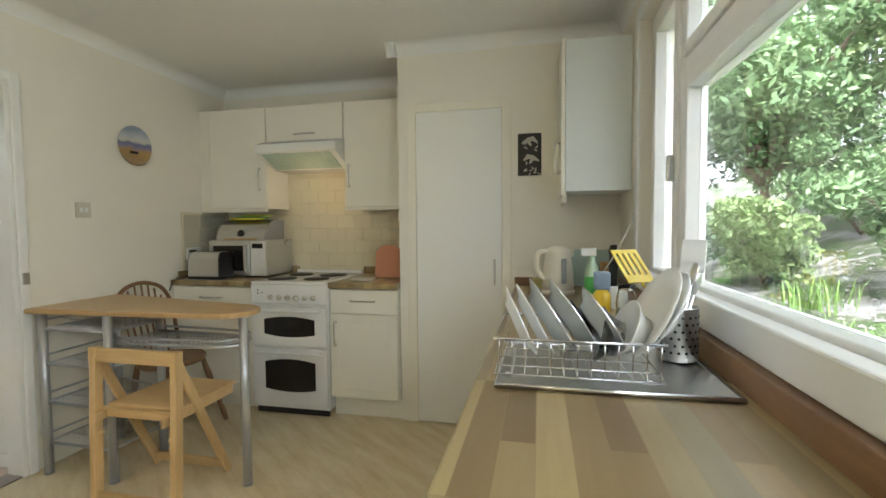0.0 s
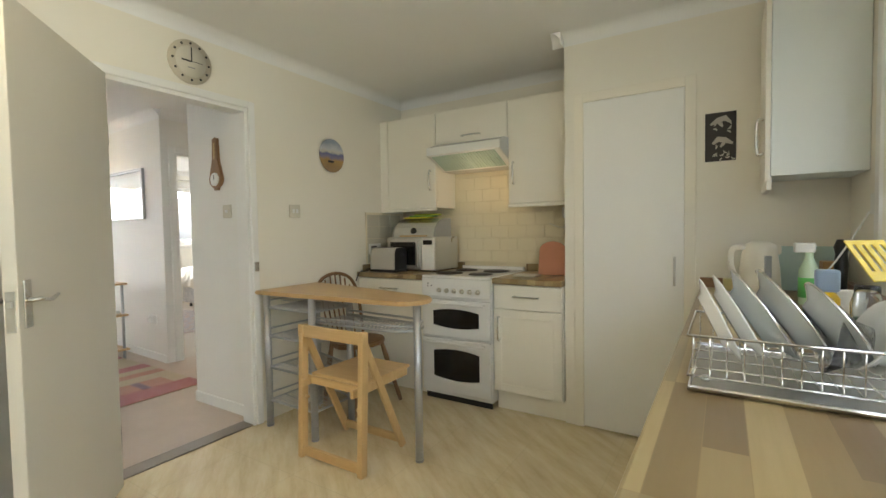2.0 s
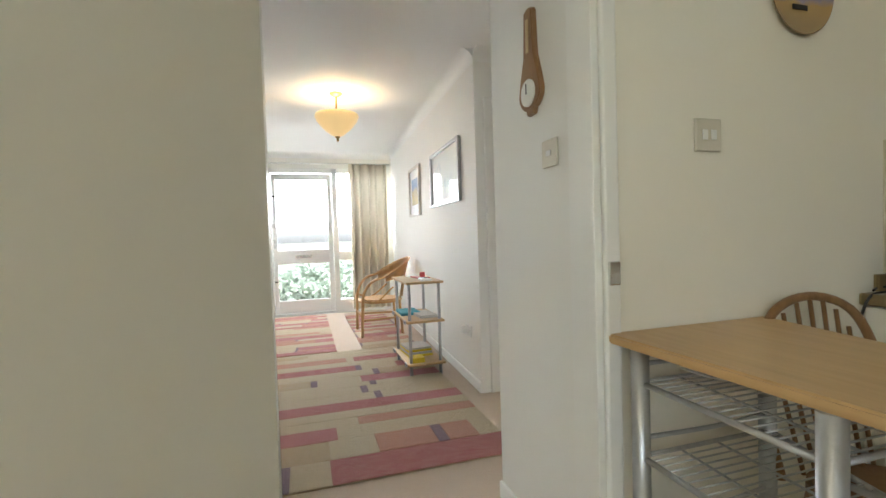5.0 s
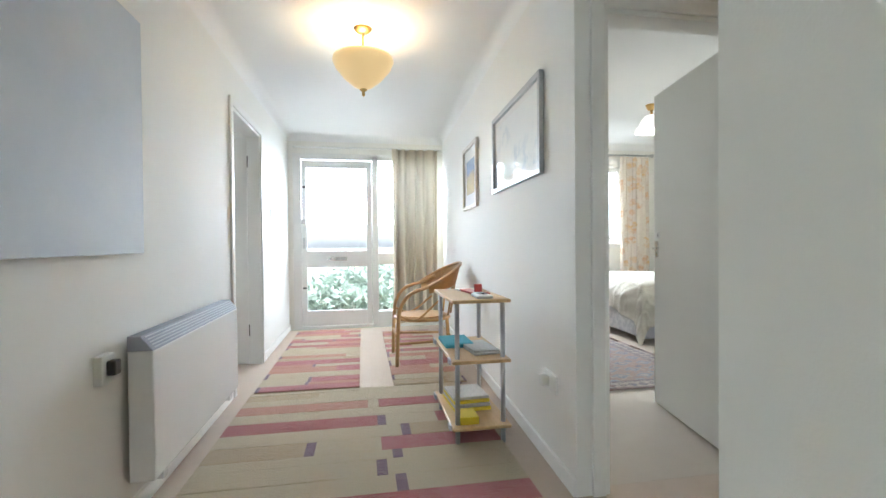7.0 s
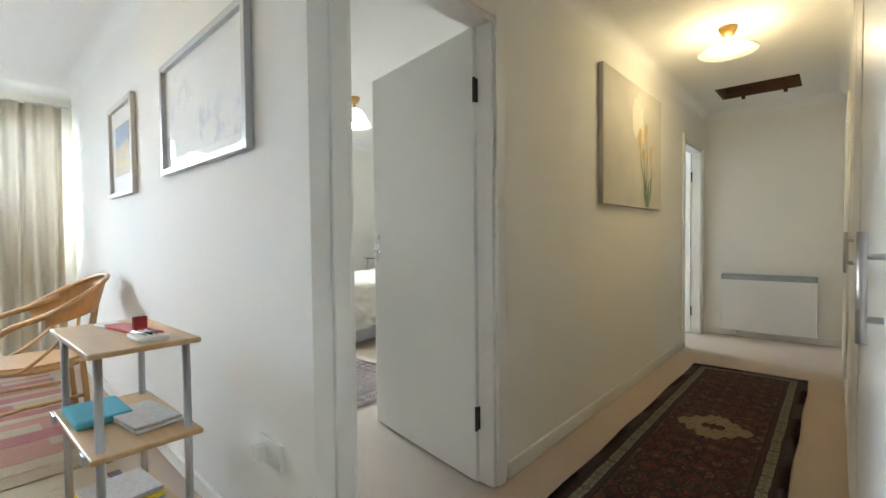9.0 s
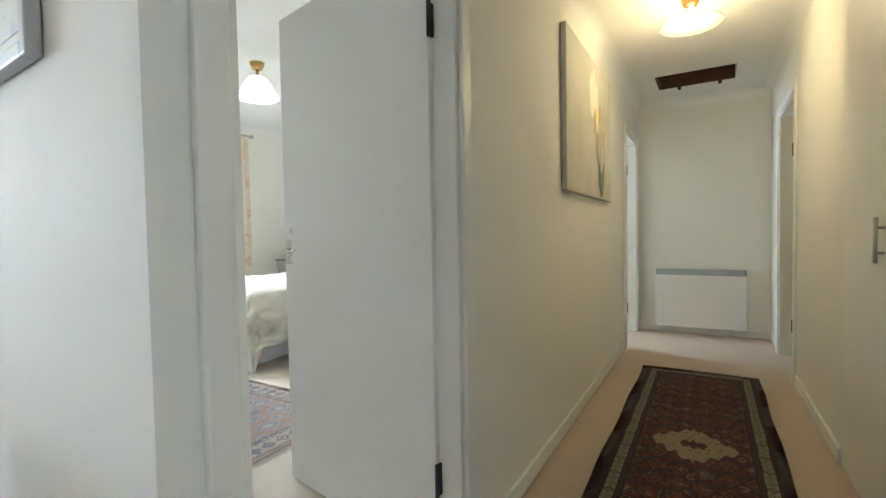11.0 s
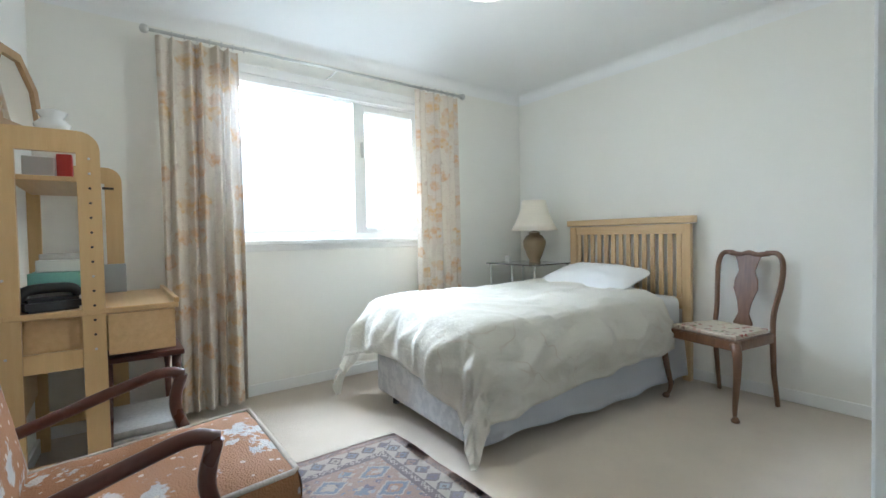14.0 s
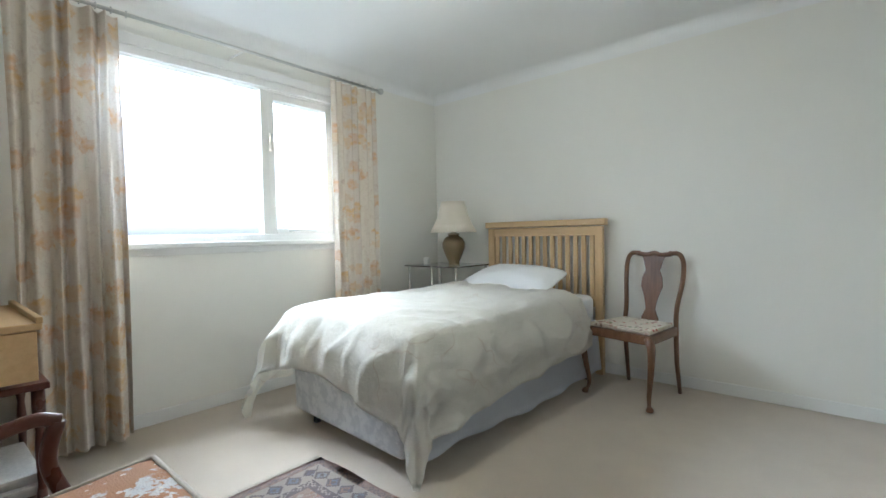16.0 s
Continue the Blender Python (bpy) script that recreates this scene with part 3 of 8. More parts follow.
part("keeper", bx(KW + 0.018, KW + 0.03, 1.655, 1.685, 0.985, 1.045, bevel=0.003), M["chrome"], bpy.data.objects["door_lining_kitchen"], "chrome latch keeper")

# front door with side light
FX = FRONT - 0.06
fd = thing("front_door", pose(FX, 0, 0), "white painted front door with two frosted bright panes", "door")
fd["kind"] = "structure"
bm = B()
for a in ((0.50, 0.555, 0.04, 2.09), (1.285, 1.35, 0.04, 2.09)):
    box(bm, -0.022, 0.022, a[0], a[1], a[2], a[3], bevel=0.004)
for z0, z1 in ((0.04, 0.225), (0.765, 0.965), (2.0, 2.09)):
    box(bm, -0.022, 0.022, 0.555, 1.285, z0, z1, bevel=0.004)
part("door_leaf", bm, M["gloss"], fd)
for z0, z1 in ((0.225, 0.765), (0.965, 2.0)):
    g = part("pane", bx(-0.003, 0.003, 0.555, 1.285, z0, z1), M["glass"], fd)
    g.visible_shadow = False
lb = part("letterbox", bx(0.022, 0.03, 0.80, 1.04, 0.845, 0.895, bevel=0.003), M["chrome"], fd, "chrome letterbox flap")
part("flap", bx(0.03, 0.034, 0.82, 1.02, 0.855, 0.885, bevel=0.002), M["steel"], lb)
part("night_latch", bx(0.022, 0.05, 0.46, 0.55, 1.30, 1.36, bevel=0.005), M["steel"], fd, "steel night latch")
part("door_handle", bx(0.022, 0.055, 0.51, 0.54, 1.0, 1.13, bevel=0.005), M["steel"], fd, "steel door pull")
for z in (0.5, 1.75):
    part("bolt", bx(0.022, 0.034, 0.505, 0.55, z, z + 0.02, bevel=0.002), M["iron"], fd)
bm = B()
for y0, y1, z0, z1 in ((0.40, 0.495, 0, 2.17), (1.355, 1.43, 0, 2.17), (2.17, 2.24, 0, 2.17), (0.495, 2.17, 2.10, 2.17), (0.495, 2.17, 0, 0.035), (1.43, 2.17, 0.03, 0.20), (1.43, 2.17, 0.79, 0.93)):
    box(bm, FX - 0.05, FX + 0.055, y0, y1, z0, z1, bevel=0.004)
fixed("door_frame_front", bm, M["gloss"], "white painted entrance frame with side light", "door frame")
for z0, z1 in ((0.20, 0.79), (0.93, 2.10)):
    w = fixed("side_light", bx(FX - 0.003, FX + 0.003, 1.43, 2.17, z0, z1), M["glass"], "clear glass side light", "window")
    w.visible_shadow = False


def window(name, x, y0, y1, z0, z1, bars, depth=0.07, label="white painted timber window"):
    """Window across y in a wall at x: outer frame and glazed lights; bars lists (y0, y1, z0, z1, sash width)."""
    w = thing(name, pose(x, 0, 0), label, "window")
    w["kind"] = "structure"
    bm = B()
    f = 0.055
    for a in ((y0, y0 + f, z0, z1), (y1 - f, y1, z0, z1), (y0 + f, y1 - f, z0, z0 + f), (y0 + f, y1 - f, z1 - f, z1)):
        box(bm, -depth / 2, depth / 2, *a, bevel=0.006)
    part("window_frame", bm, M["gloss"], w)
    for a0, a1, b0, b1, s in bars:
        bm = B()
        for q in ((a0, a0 + s, b0, b1), (a1 - s, a1, b0, b1), (a0 + s, a1 - s, b0, b0 + s), (a0 + s, a1 - s, b1 - s, b1)):
            box(bm, -depth / 2 - 0.012, depth / 2 - 0.01, *q, bevel=0.005)
        sash = part("sash", bm, M["gloss"], w)
        g = part("pane", bx(-0.003, 0.003, a0 + s, a1 - s, b0 + s, b1 - s), M["glass"], sash)
        g.visible_shadow = False
    return w


kw = window("window_1", 0.605, KWIN[0], KWIN[1], KWIN[2], KWIN[3],
            [(1.72, 2.105, 1.02, 2.15, 0.05), (0.10, 1.665, 1.005, 1.79, 0.06), (0.10, 1.665, 1.85, 2.15, 0.045), (-1.045, 0.04, 1.005, 1.79, 0.06), (-1.045, 0.04, 1.85, 2.15, 0.045)],
            label="white painted kitchen window over the worktop")
bm = B()
box(bm, -0.035, 0.035, 1.665, 1.72, 1.02, 2.15, bevel=0.005)
box(bm, -0.035, 0.035, 0.04, 0.10, 1.02, 2.15, bevel=0.005)
box(bm, -0.035, 0.035, 0.10, 1.665, 1.79, 1.85, bevel=0.005)
box(bm, -0.035, 0.035, -1.045, 0.04, 1.79, 1.85, bevel=0.005)
part("mullion", bm, M["gloss"], kw)
part("window_sill", bx(-0.100, -0.049, KWIN[0], KWIN[1], 0.966, 1.052, bevel=0.006), M["gloss"], kw, "white painted sill board")
part("casement_catch", bx(-0.075, -0.047, 1.735, 1.755, 1.42, 1.52, bevel=0.005), M["chrome"], kw)
bm = B()
box(bm, KE - 0.012, KE + 0.003, KWIN[1], KWIN[1] + 0.06, 0.955, 2.26, bevel=0.004)
box(bm, KE - 0.012, KE + 0.003, KWIN[0], KWIN[1], 2.2, 2.26, bevel=0.004)
fixed("trim_kitchen_window", bm, M["gloss"], "white painted window casing", "trim")
bw = window("window_2", FRONT - 0.05, BWIN[0], BWIN[1], BWIN[2], BWIN[3], [(4.265, 4.79, 1.07, 2.07, 0.05)], 0.08, "white painted bedroom window with a bright sky")
part("mullion", bx(-0.035, 0.035, 4.215, 4.265, 1.08, 2.085, bevel=0.004), M["gloss"], bw)
g = part("pane", bx(-0.003, 0.003, BWIN[0] + 0.055, 4.215, 1.085, 2.075), M["glass"], bw)
g.visible_shadow = False
part("window_sill", bx(0.03, 0.115, BWIN[0] - 0.03, BWIN[1] + 0.03, 1.005, 1.04, bevel=0.006), M["gloss"], bw, "white painted sill")
part("window_head", bx(0.02, 0.066, BWIN[0] - 0.02, BWIN[1] + 0.02, 2.085, 2.135, bevel=0.004), M["gloss"], bw, "white painted window head")
part("head_casing", bx(0.05, 0.074, BWIN[0] - 0.04, BWIN[1] + 0.04, 2.1351, 2.195, bevel=0.004), M["gloss"], bw)
part("sash_head", bx(-0.035, 0.03, 4.265, 4.79, 2.0702, 2.0848), M["gloss"], bw)
part("sill_apron", bx(0.05, 0.066, BWIN[0], BWIN[1], 0.965, 1.005, bevel=0.003), M["gloss"], bw)
ct = part("casement_catch", bx(0.028, 0.05, 4.272, 4.29, 1.66, 1.78, bevel=0.004), M["steel"], bw)
part("stay", tube(B(), [(0.045, 4.4, 1.105), (0.05, 4.5, 1.115), (0.05, 4.62, 1.105)], 0.006, 8), M["steel"], bw)
for nm, y0, y1, x, z0, z1 in (("window_3", -1.5, -0.3, FRONT - 0.08, 1.03, 2.1), ("window_4", 6.5, 7.5, -7.05, 1.0, 2.0)):
    w = window(nm, x, y0, y1, z0, z1, [(y0 + 0.055, y1 - 0.055, z0 + 0.055, z1 - 0.055, 0.05)], 0.07, "white painted side room window")

# larder door
ld = solid("door_6", bx(-0.6985, -0.1615, 2.655, 2.69, 0.008, 1.9735, bevel=0.002), M["gloss"], "tall white gloss larder door, shut", "door")
ld["kind"] = "structure"
hb = B()
tube(hb, [(-0.205, 2.635, 0.90), (-0.205, 2.635, 1.06)], 0.006, 8)
for z in (0.92, 1.04):
    tube(hb, [(-0.205, 2.665, z), (-0.205, 2.635, z)], 0.005, 8)
part("door_handle", hb, M["steel"], ld, "slim steel bar handle")
bm = B()
for a in ((-0.755, -0.70, 0, 2.03), (-0.16, -0.105, 0, 2.03), (-0.70, -0.16, 1.975, 2.03)):
    box(bm, a[0], a[1], 2.652, 2.662, a[2], a[3], bevel=0.003)
fixed("architrave_larder", bm, M["gloss_cream"], "white gloss door casing", "trim")

# ---- kitchen ----


def bar_handle(parent, x, y, z, length, axis, out, mat="chrome"):
    """Bowed bar handle in front of a door face; out points away from the face."""
    d = Vector({"x": (1, 0, 0), "y": (0, 1, 0), "z": (0, 0, 1)}[axis])
    o = Vector(out)
    c = Vector((x, y, z))
    pts = [c - d * length / 2, c - d * length / 2 + o * 0.024, c + o * 0.03, c + d * length / 2 + o * 0.024, c + d * length / 2]
    return part("handle", tube(B(), smooth_path(pts, 5), 0.006, 8), M[mat], parent, "chrome bow handle")


def shaker(parent, name, x0, x1, z0, z1, y, out=-1, panel=True):
    """Framed cupboard front in the plane y."""
    bm = B()
    t = 0.019
    box(bm, x0, x1, min(y, y - out * t), max(y, y - out * t), z0, z1, bevel=0.003)
    d = part(name, bm, M["unit"], parent)
    if panel:
        w = 0.055
        bm = B()
        for a in ((x0, x0 + w, z0, z1), (x1 - w, x1, z0, z1), (x0 + w, x1 - w, z0, z0 + w), (x0 + w, x1 - w, z1 - w, z1)):
            box(bm, a[0], a[1], min(y, y + out * 0.005), max(y, y + out * 0.005), a[2], a[3], bevel=0.002)
        part("frame", bm, M["unit"], d)
    return d


FY = 2.62


def base_unit(x0, x1, label, drawer=True, handle_side=-1, group="kitchen base units"):
    u = thing("base_unit", pose(0, 0, 0), label, "kitchen cabinet", group)
    u.matrix_world = pose(x0, FY, 0)
    w = x1 - x0
    part("body", bx(0.0, w, 0.02, KN - FY - 0.004, 0.13, 0.86), M["unit"], u)
    part("plinth", bx(0.0, w, 0.06, 0.075, 0.0, 0.13), M["unit"], u, "recessed plinth")
    top = 0.855
    if drawer:
        d = shaker(u, "drawer_front", 0.003, w - 0.003, 0.70, top, 0.0, -1, False)
        bar_handle(d, w / 2, -0.002, 0.785, 0.16, "x", (0, -1, 0))
        top = 0.695
    d = shaker(u, "door", 0.003, w - 0.003, 0.14, top, 0.0)
    bar_handle(d, 0.045 if handle_side < 0 else w - 0.045, -0.006, top - 0.13, 0.15, "z", (0, -1, 0))
    return u


base_unit(-1.29, -0.82, "cream base unit with a drawer beside the cooker")
base_unit(-2.50, -1.86, "cream base unit under toaster and microwave", True, 1)
for a, b in ((-2.503, -1.852), (-1.292, -0.818)):
    wt = solid("worktop", bx(a, b, FY - 0.02, KN - 0.002, 0.862, 0.90, bevel=0.006), M["worktop"], "butcher-block laminate worktop beside the cooker", "worktop", "kitchen worktops")
    part("upstand", bx(a, b, KN - 0.022, KN - 0.004, 0.90, 0.955, bevel=0.003), M["worktop"], wt)
part("upstand", bx(KW + 0.002, KW + 0.018, FY + 0.05, KN - 0.024, 0.90, 0.955, bevel=0.003), M["worktop"], bpy.data.objects["worktop"])


def cooker(x0, x1):
    c = thing("cooker", pose(x0, 2.585, 0), "white freestanding electric cooker with two ovens", "cooker")
    w = x1 - x0
    part("body", bx(0, w, 0.022, 0.62, 0.04, 0.885, bevel=0.006), M["enamel"], c)
    part("plinth", bx(0.01, w - 0.01, 0.03, 0.045, 0.0, 0.055), M["black"], c)
    part("control_panel", bx(0, w, -0.004, 0.02, 0.755, 0.885, bevel=0.006), M["enamel"], c)
    for i in range(6):
        x = 0.15 + i * 0.062
        k = part("knob", lt([(0, 0), (0.017, 0), (0.017, 0.006), (0.013, 0.01), (0.012, 0.02), (0, 0.02)], seg=16, m=Matrix.Translation((x, -0.004, 0.80)) @ pose(0, 0, 0, 90)), M["ivory"], c, "ivory control knob")
        part("pointer", bx(x - 0.0015, x + 0.0015, -0.0255, -0.0235, 0.80, 0.812), M["grey_plastic"], k)
    for x, z in ((0.055, 0.845), (0.055, 0.825), (0.085, 0.83)):
        part("lamp", lt([(0, 0), (0.005, 0), (0.004, 0.003), (0, 0.004)], seg=10, m=Matrix.Translation((x, -0.004, z)) @ pose(0, 0, 0, 90)), M["iron"], c)
    for z0, z1, g0, g1 in ((0.47, 0.735, 0.535, 0.672), (0.07, 0.455, 0.165, 0.385)):
        d = part("oven_door", bx(0.002, w - 0.002, -0.006, 0.02, z0, z1, bevel=0.006), M["enamel"], c)
        # glass with a scalloped upper and lower edge
        pts = []
        x_l, x_r = 0.10, w - 0.085
        for i in range(13):
            f = i / 12
            pts.append((x_l + (x_r - x_l) * f, g0 + 0.018 * abs(2 * f - 1) ** 2))
        for i in range(13):
            f = 1 - i / 12
            pts.append((x_l + (x_r - x_l) * f, g1 - 0.02 * abs(2 * f - 1) ** 2))
        bm = prism(B(), pts, 0, 0.003)
        bm.transform(Matrix(((1, 0, 0, 0), (0, 0, -1, -0.006), (0, 1, 0, 0), (0, 0, 0, 1))))
        part("oven_glass", bm, M["dark_glass"], d, "dark oven window")
        hy = -0.035
        h = part("oven_handle", bx(0.03, w - 0.03, hy - 0.008, hy + 0.006, z1 - 0.032, z1 - 0.014, bevel=0.005), M["enamel"], d)
        for x in (0.05, w - 0.05):
            part("bracket", bx(x - 0.01, x + 0.01, hy, -0.004, z1 - 0.03, z1 - 0.016, bevel=0.002), M["chrome"], h)
    part("hob", bx(0, w, 0.0, 0.62, 0.885, 0.905, bevel=0.006), M["enamel"], c)
    for x, y, r in ((0.14, 0.16, 0.088), (0.40, 0.16, 0.075), (0.14, 0.42, 0.075), (0.40, 0.42, 0.088)):
        hp = part("hotplate", lt([(0, 0.905), (r + 0.012, 0.905), (r + 0.012, 0.91), (r, 0.914), (0, 0.914)], x, y, 28), M["iron"], c, "dark solid hotplate")
        part("plate_ring", lt([(r * 0.86, 0.914), (r * 0.86, 0.917), (r * 0.2, 0.917), (r * 0.18, 0.9145)], x, y, 28), M["black"], hp)
    part("splash_lip", bx(0, w, 0.60, 0.62, 0.905, 0.93, bevel=0.004), M["enamel"], c)


cooker(-1.848, -1.296)


def wall_unit(x0, x1, z0, z1, label, handle, y0=2.93):
    u = thing("wall_unit", pose(x0, y0, z0), label, "kitchen cabinet", "kitchen wall units")
    w, h = x1 - x0, z1 - z0
    part("body", bx(0, w, 0.02, KN - y0 - 0.003, 0, h), M["unit"], u)
    d = part("door", bx(0.003, w - 0.003, 0, 0.019, 0.003, h - 0.003, bevel=0.003), M["unit"], u)
    bar_handle(d, *handle, (0, -1, 0))
    return u


wall_unit(-2.42, -1.935, 1.41, 2.16, "cream wall unit over the microwave", (0.435, 0, 0.22, 0.15, "z"))
wall_unit(-1.93, -1.315, 1.90, 2.16, "cream wall unit over the cooker hood", (0.32, 0, 0.045, 0.15, "x"))
wall_unit(-1.31, -0.82, 1.41, 2.16, "cream wall unit beside the larder", (0.045, 0, 0.22, 0.15, "z"))
for a, b in ((-2.50, -1.937), (-1.31, -0.82)):
    solid("pelmet", bx(a, b, 2.925, 2.945, 1.385, 1.409, bevel=0.004), M["unit"], "cream pelmet under the wall units", "pelmet", "pelmets")
solid("filler_panel", bx(-2.503, -2.422, 2.932, 2.95, 1.41, 2.16), M["unit"], "cream filler panel between wall unit and wall", "panel")

hood = thing("cooker_hood", pose(-1.93, 2.80, 1.70), "white cooker hood with a ribbed glass front", "cooker hood")
bm = prism(B(), [(0.0, 0.10), (0.23, 0.0), (0.43, 0.0), (0.43, 0.195), (0.10, 0.195), (0.0, 0.16)], 0.0, 0.615, bevel=0.004)
bm.transform(Matrix(((0, 0, 1, 0), (1, 0, 0, 0), (0, 1, 0, 0), (0, 0, 0, 1))))
part("body", bm, M["enamel"], hood)
pale_green = plain("pale_green_glass", (0.46, 0.60, 0.53), 0.25)
for i in range(22):
    x = 0.045 + i * 0.0245
    bm = bx(-0.009, 0.009, 0.0, 0.215, -0.003, 0.003, bevel=0.002)
    bm.transform(Matrix.Translation((x, 0.012, 0.0905)) @ pose(0, 0, 0, -23.5))
    part("louvre", bm, pale_green, hood, "pale green ribbed filter glass")
part("rim", bx(-0.003, 0.618, -0.006, 0.02, 0.10, 0.16, bevel=0.004), M["enamel"], hood)
part("switch_slot", bx(0.35, 0.55, 0.30, 0.33, 0.012, 0.02), M["grey_plastic"], hood)

# wall tiles behind cooker and worktop
TW, TH = 0.148, 0.098
splash = fixed("splashback", bx(-2.503, -0.818, KN - 0.006, KN - 0.001, 0.905, 1.88), M["grout"], "cream tiled splashback", "splashback")
side_splash = fixed("splashback_side", bx(KW + 0.001, KW + 0.006, 2.72, KN - 0.008, 0.957, 1.385), M["grout"], "cream tiled side splashback", "splashback")

# appliances on the left worktop
mw = thing("microwave", pose(-2.36, 2.83, 0.90), "silver microwave oven on the worktop", "microwave")
part("body", bx(0, 0.47, 0.01, 0.36, 0.008, 0.275, bevel=0.006), M["steel"], mw)
d = part("door", bx(0.004, 0.345, -0.012, 0.01, 0.014, 0.268, bevel=0.004), M["steel"], mw)
part("window", bx(0.04, 0.29, -0.015, -0.012, 0.05, 0.235, bevel=0.001), M["dark_glass"], d, "dark glass window")
part("handle", bx(0.31, 0.325, -0.035, -0.012, 0.04, 0.245, bevel=0.005), M["steel"], d)
cp = part("control_panel", bx(0.35, 0.466, -0.01, 0.01, 0.014, 0.268, bevel=0.003), M["plastic"], mw)
part("display", bx(0.365, 0.45, -0.012, -0.01, 0.215, 0.25), M["dark_glass"], cp)
for i in range(3):
    for j in range(4):
        part("button", bx(0.366 + i * 0.03, 0.39 + i * 0.03, -0.0125, -0.01, 0.05 + j * 0.036, 0.072 + j * 0.036, bevel=0.001), M["enamel"], cp)
for x in (0.04, 0.43):
    for y in (0.05, 0.32):
        part("foot", lt([(0.012, 0), (0.012, 0.009)], x, y, 10), M["black"], mw)
ts = thing("toaster", pose(-2.41, 2.66, 0.90), "brushed steel two-slice toaster with black ends", "toaster")
prof = [(0.0, 0.02), (0.15, 0.02), (0.15, 0.15), (0.135, 0.185), (0.115, 0.195), (0.035, 0.195), (0.015, 0.185), (0.0, 0.15)]
bm = prism(B(), prof, 0.02, 0.25, bevel=0.004)
to = Matrix(((0, 0, 1, 0), (1, 0, 0, 0), (0, 1, 0, 0), (0, 0, 0, 1)))
bm.transform(to)
part("body", bm, plain("brushed_steel", (0.62, 0.60, 0.56), 0.45, 0.55, amount=0.05), ts)
for z0, z1 in ((0.0, 0.02), (0.25, 0.262)):
    bm = prism(B(), prof, z0, z1, bevel=0.004)
    bm.transform(to)
    part("end_cap", bm, M["black"] if z0 else bpy.data.materials["brushed_steel"], ts)
part("base", bx(0.0, 0.268, -0.003, 0.153, 0.0, 0.022, bevel=0.005), M["black"], ts)
for y in (0.045, 0.095):
    part("slot", bx(0.05, 0.22, y, y + 0.022, 0.193, 0.197), M["black"], ts)
part("lever", bx(0.264, 0.285, 0.06, 0.09, 0.13, 0.145, bevel=0.004), M["black"], ts)
part("cord", tube(B(), smooth_path([(0.0, 0.12, 0.03), (-0.05, 0.06, 0.02), (-0.085, 0.02, 0.012), (-0.07, -0.03, 0.008)], 6), 0.004, 6), M["black"], ts)
bb = thing("bread_bin", pose(-2.33, 2.86, 1.176), "steel roll-top bread bin on the microwave", "bread bin")
prof = [(0.0, 0.0), (0.25, 0.0), (0.25, 0.15), (0.16, 0.15)] + [(0.16 - 0.16 * math.sin(radians(a)), 0.15 * math.cos(radians(a)) * 0.98 + 0.0) for a in (20, 40, 60, 80)]
bm = prism(B(), prof, 0.012, 0.408)
bm.transform(to)
part("shell", bm, M["steel"], bb)
for z0, z1 in ((0.0, 0.012), (0.408, 0.42)):
    bm = prism(B(), [(a * 1.0, b) for a, b in prof], z0, z1)
    bm.transform(to)
    part("end_panel", bm, M["grey_plastic"], bb)
part("knob", lt([(0, 0), (0.03, 0), (0.03, 0.006), (0.014, 0.012), (0, 0.016)], seg=16, m=Matrix.Translation((0.21, 0.012, 0.045)) @ pose(0, 0, 0, 90)), M["black"], bb)
solid("bread_board", bx(-2.24, -1.98, 2.835, 2.86, 1.177, 1.19, bevel=0.004), M["oak"], "thin pale wooden board by the bread bin", "board")
for i, c in enumerate(((0.62, 0.60, 0.03), (0.10, 0.30, 0.08), (0.55, 0.62, 0.05))):
    solid("plastic_packet", bx(-2.26 + 0.03 * i, -2.02 + 0.02 * i, 2.93 + 0.03 * i, 3.02 + 0.03 * i, 1.327 + 0.013 * i, 1.339 + 0.013 * i, bevel=0.004), plain("packet_%d" % i, c, 0.35), "bright green and yellow packet on the bread bin", "packet", "packets on the bread bin")
kb = thing("cutting_board", pose(-1.085, 2.935, 0.902, -8, 0, 0), "terracotta rounded cutting board leaning on a steel jug", "cutting board")
bm = B()
pts = [(0.0, 0.0), (0.19, 0.0), (0.19, 0.17)] + [(0.095 + 0.095 * math.cos(radians(a)), 0.17 + 0.065 * math.sin(radians(a))) for a in range(15, 180, 15)] + [(0.0, 0.17)]
prism(bm, pts, 0, 0.014, bevel=0.003)
bm.transform(Matrix(((1, 0, 0, 0), (0, 0, -1, 0), (0, 1, 0, 0), (0, 0, 0, 1))))
part("board", bm, plain("terracotta_plastic", (0.62, 0.27, 0.15), 0.45), kb)
kt = thing("steel_jug", pose(-0.935, 3.03, 0.90), "brushed steel jug kettle with a dark handle", "jug")
part("jug", lt([(0, 0), (0.05, 0), (0.055, 0.01), (0.05, 0.09), (0.042, 0.17), (0.044, 0.19), (0.04, 0.19), (0.036, 0.17), (0, 0.16)], seg=20), M["steel"], kt)
part("handle", tube(B(), smooth_path([(0.04, -0.01, 0.18), (0.08, -0.02, 0.165), (0.085, -0.02, 0.1), (0.053, -0.012, 0.04)], 6), 0.009, 8), M["black"], kt)
solid("kitchen_scale", bx(-1.20, -1.04, 2.74, 2.86, 0.90, 0.915, bevel=0.005), M["steel"], "flat steel kitchen scale on the worktop", "kitchen scale")
sk = thing("wall_socket", pose(KW + 0.006, 2.82, 1.08), "white double wall socket with a black plug", "socket")
part("plate", bx(0.0, 0.012, -0.075, 0.075, -0.043, 0.043, bevel=0.003), M["plastic"], sk)
part("plug", bx(0.012, 0.045, -0.055, -0.012, -0.025, 0.025, bevel=0.006), M["black"], sk)
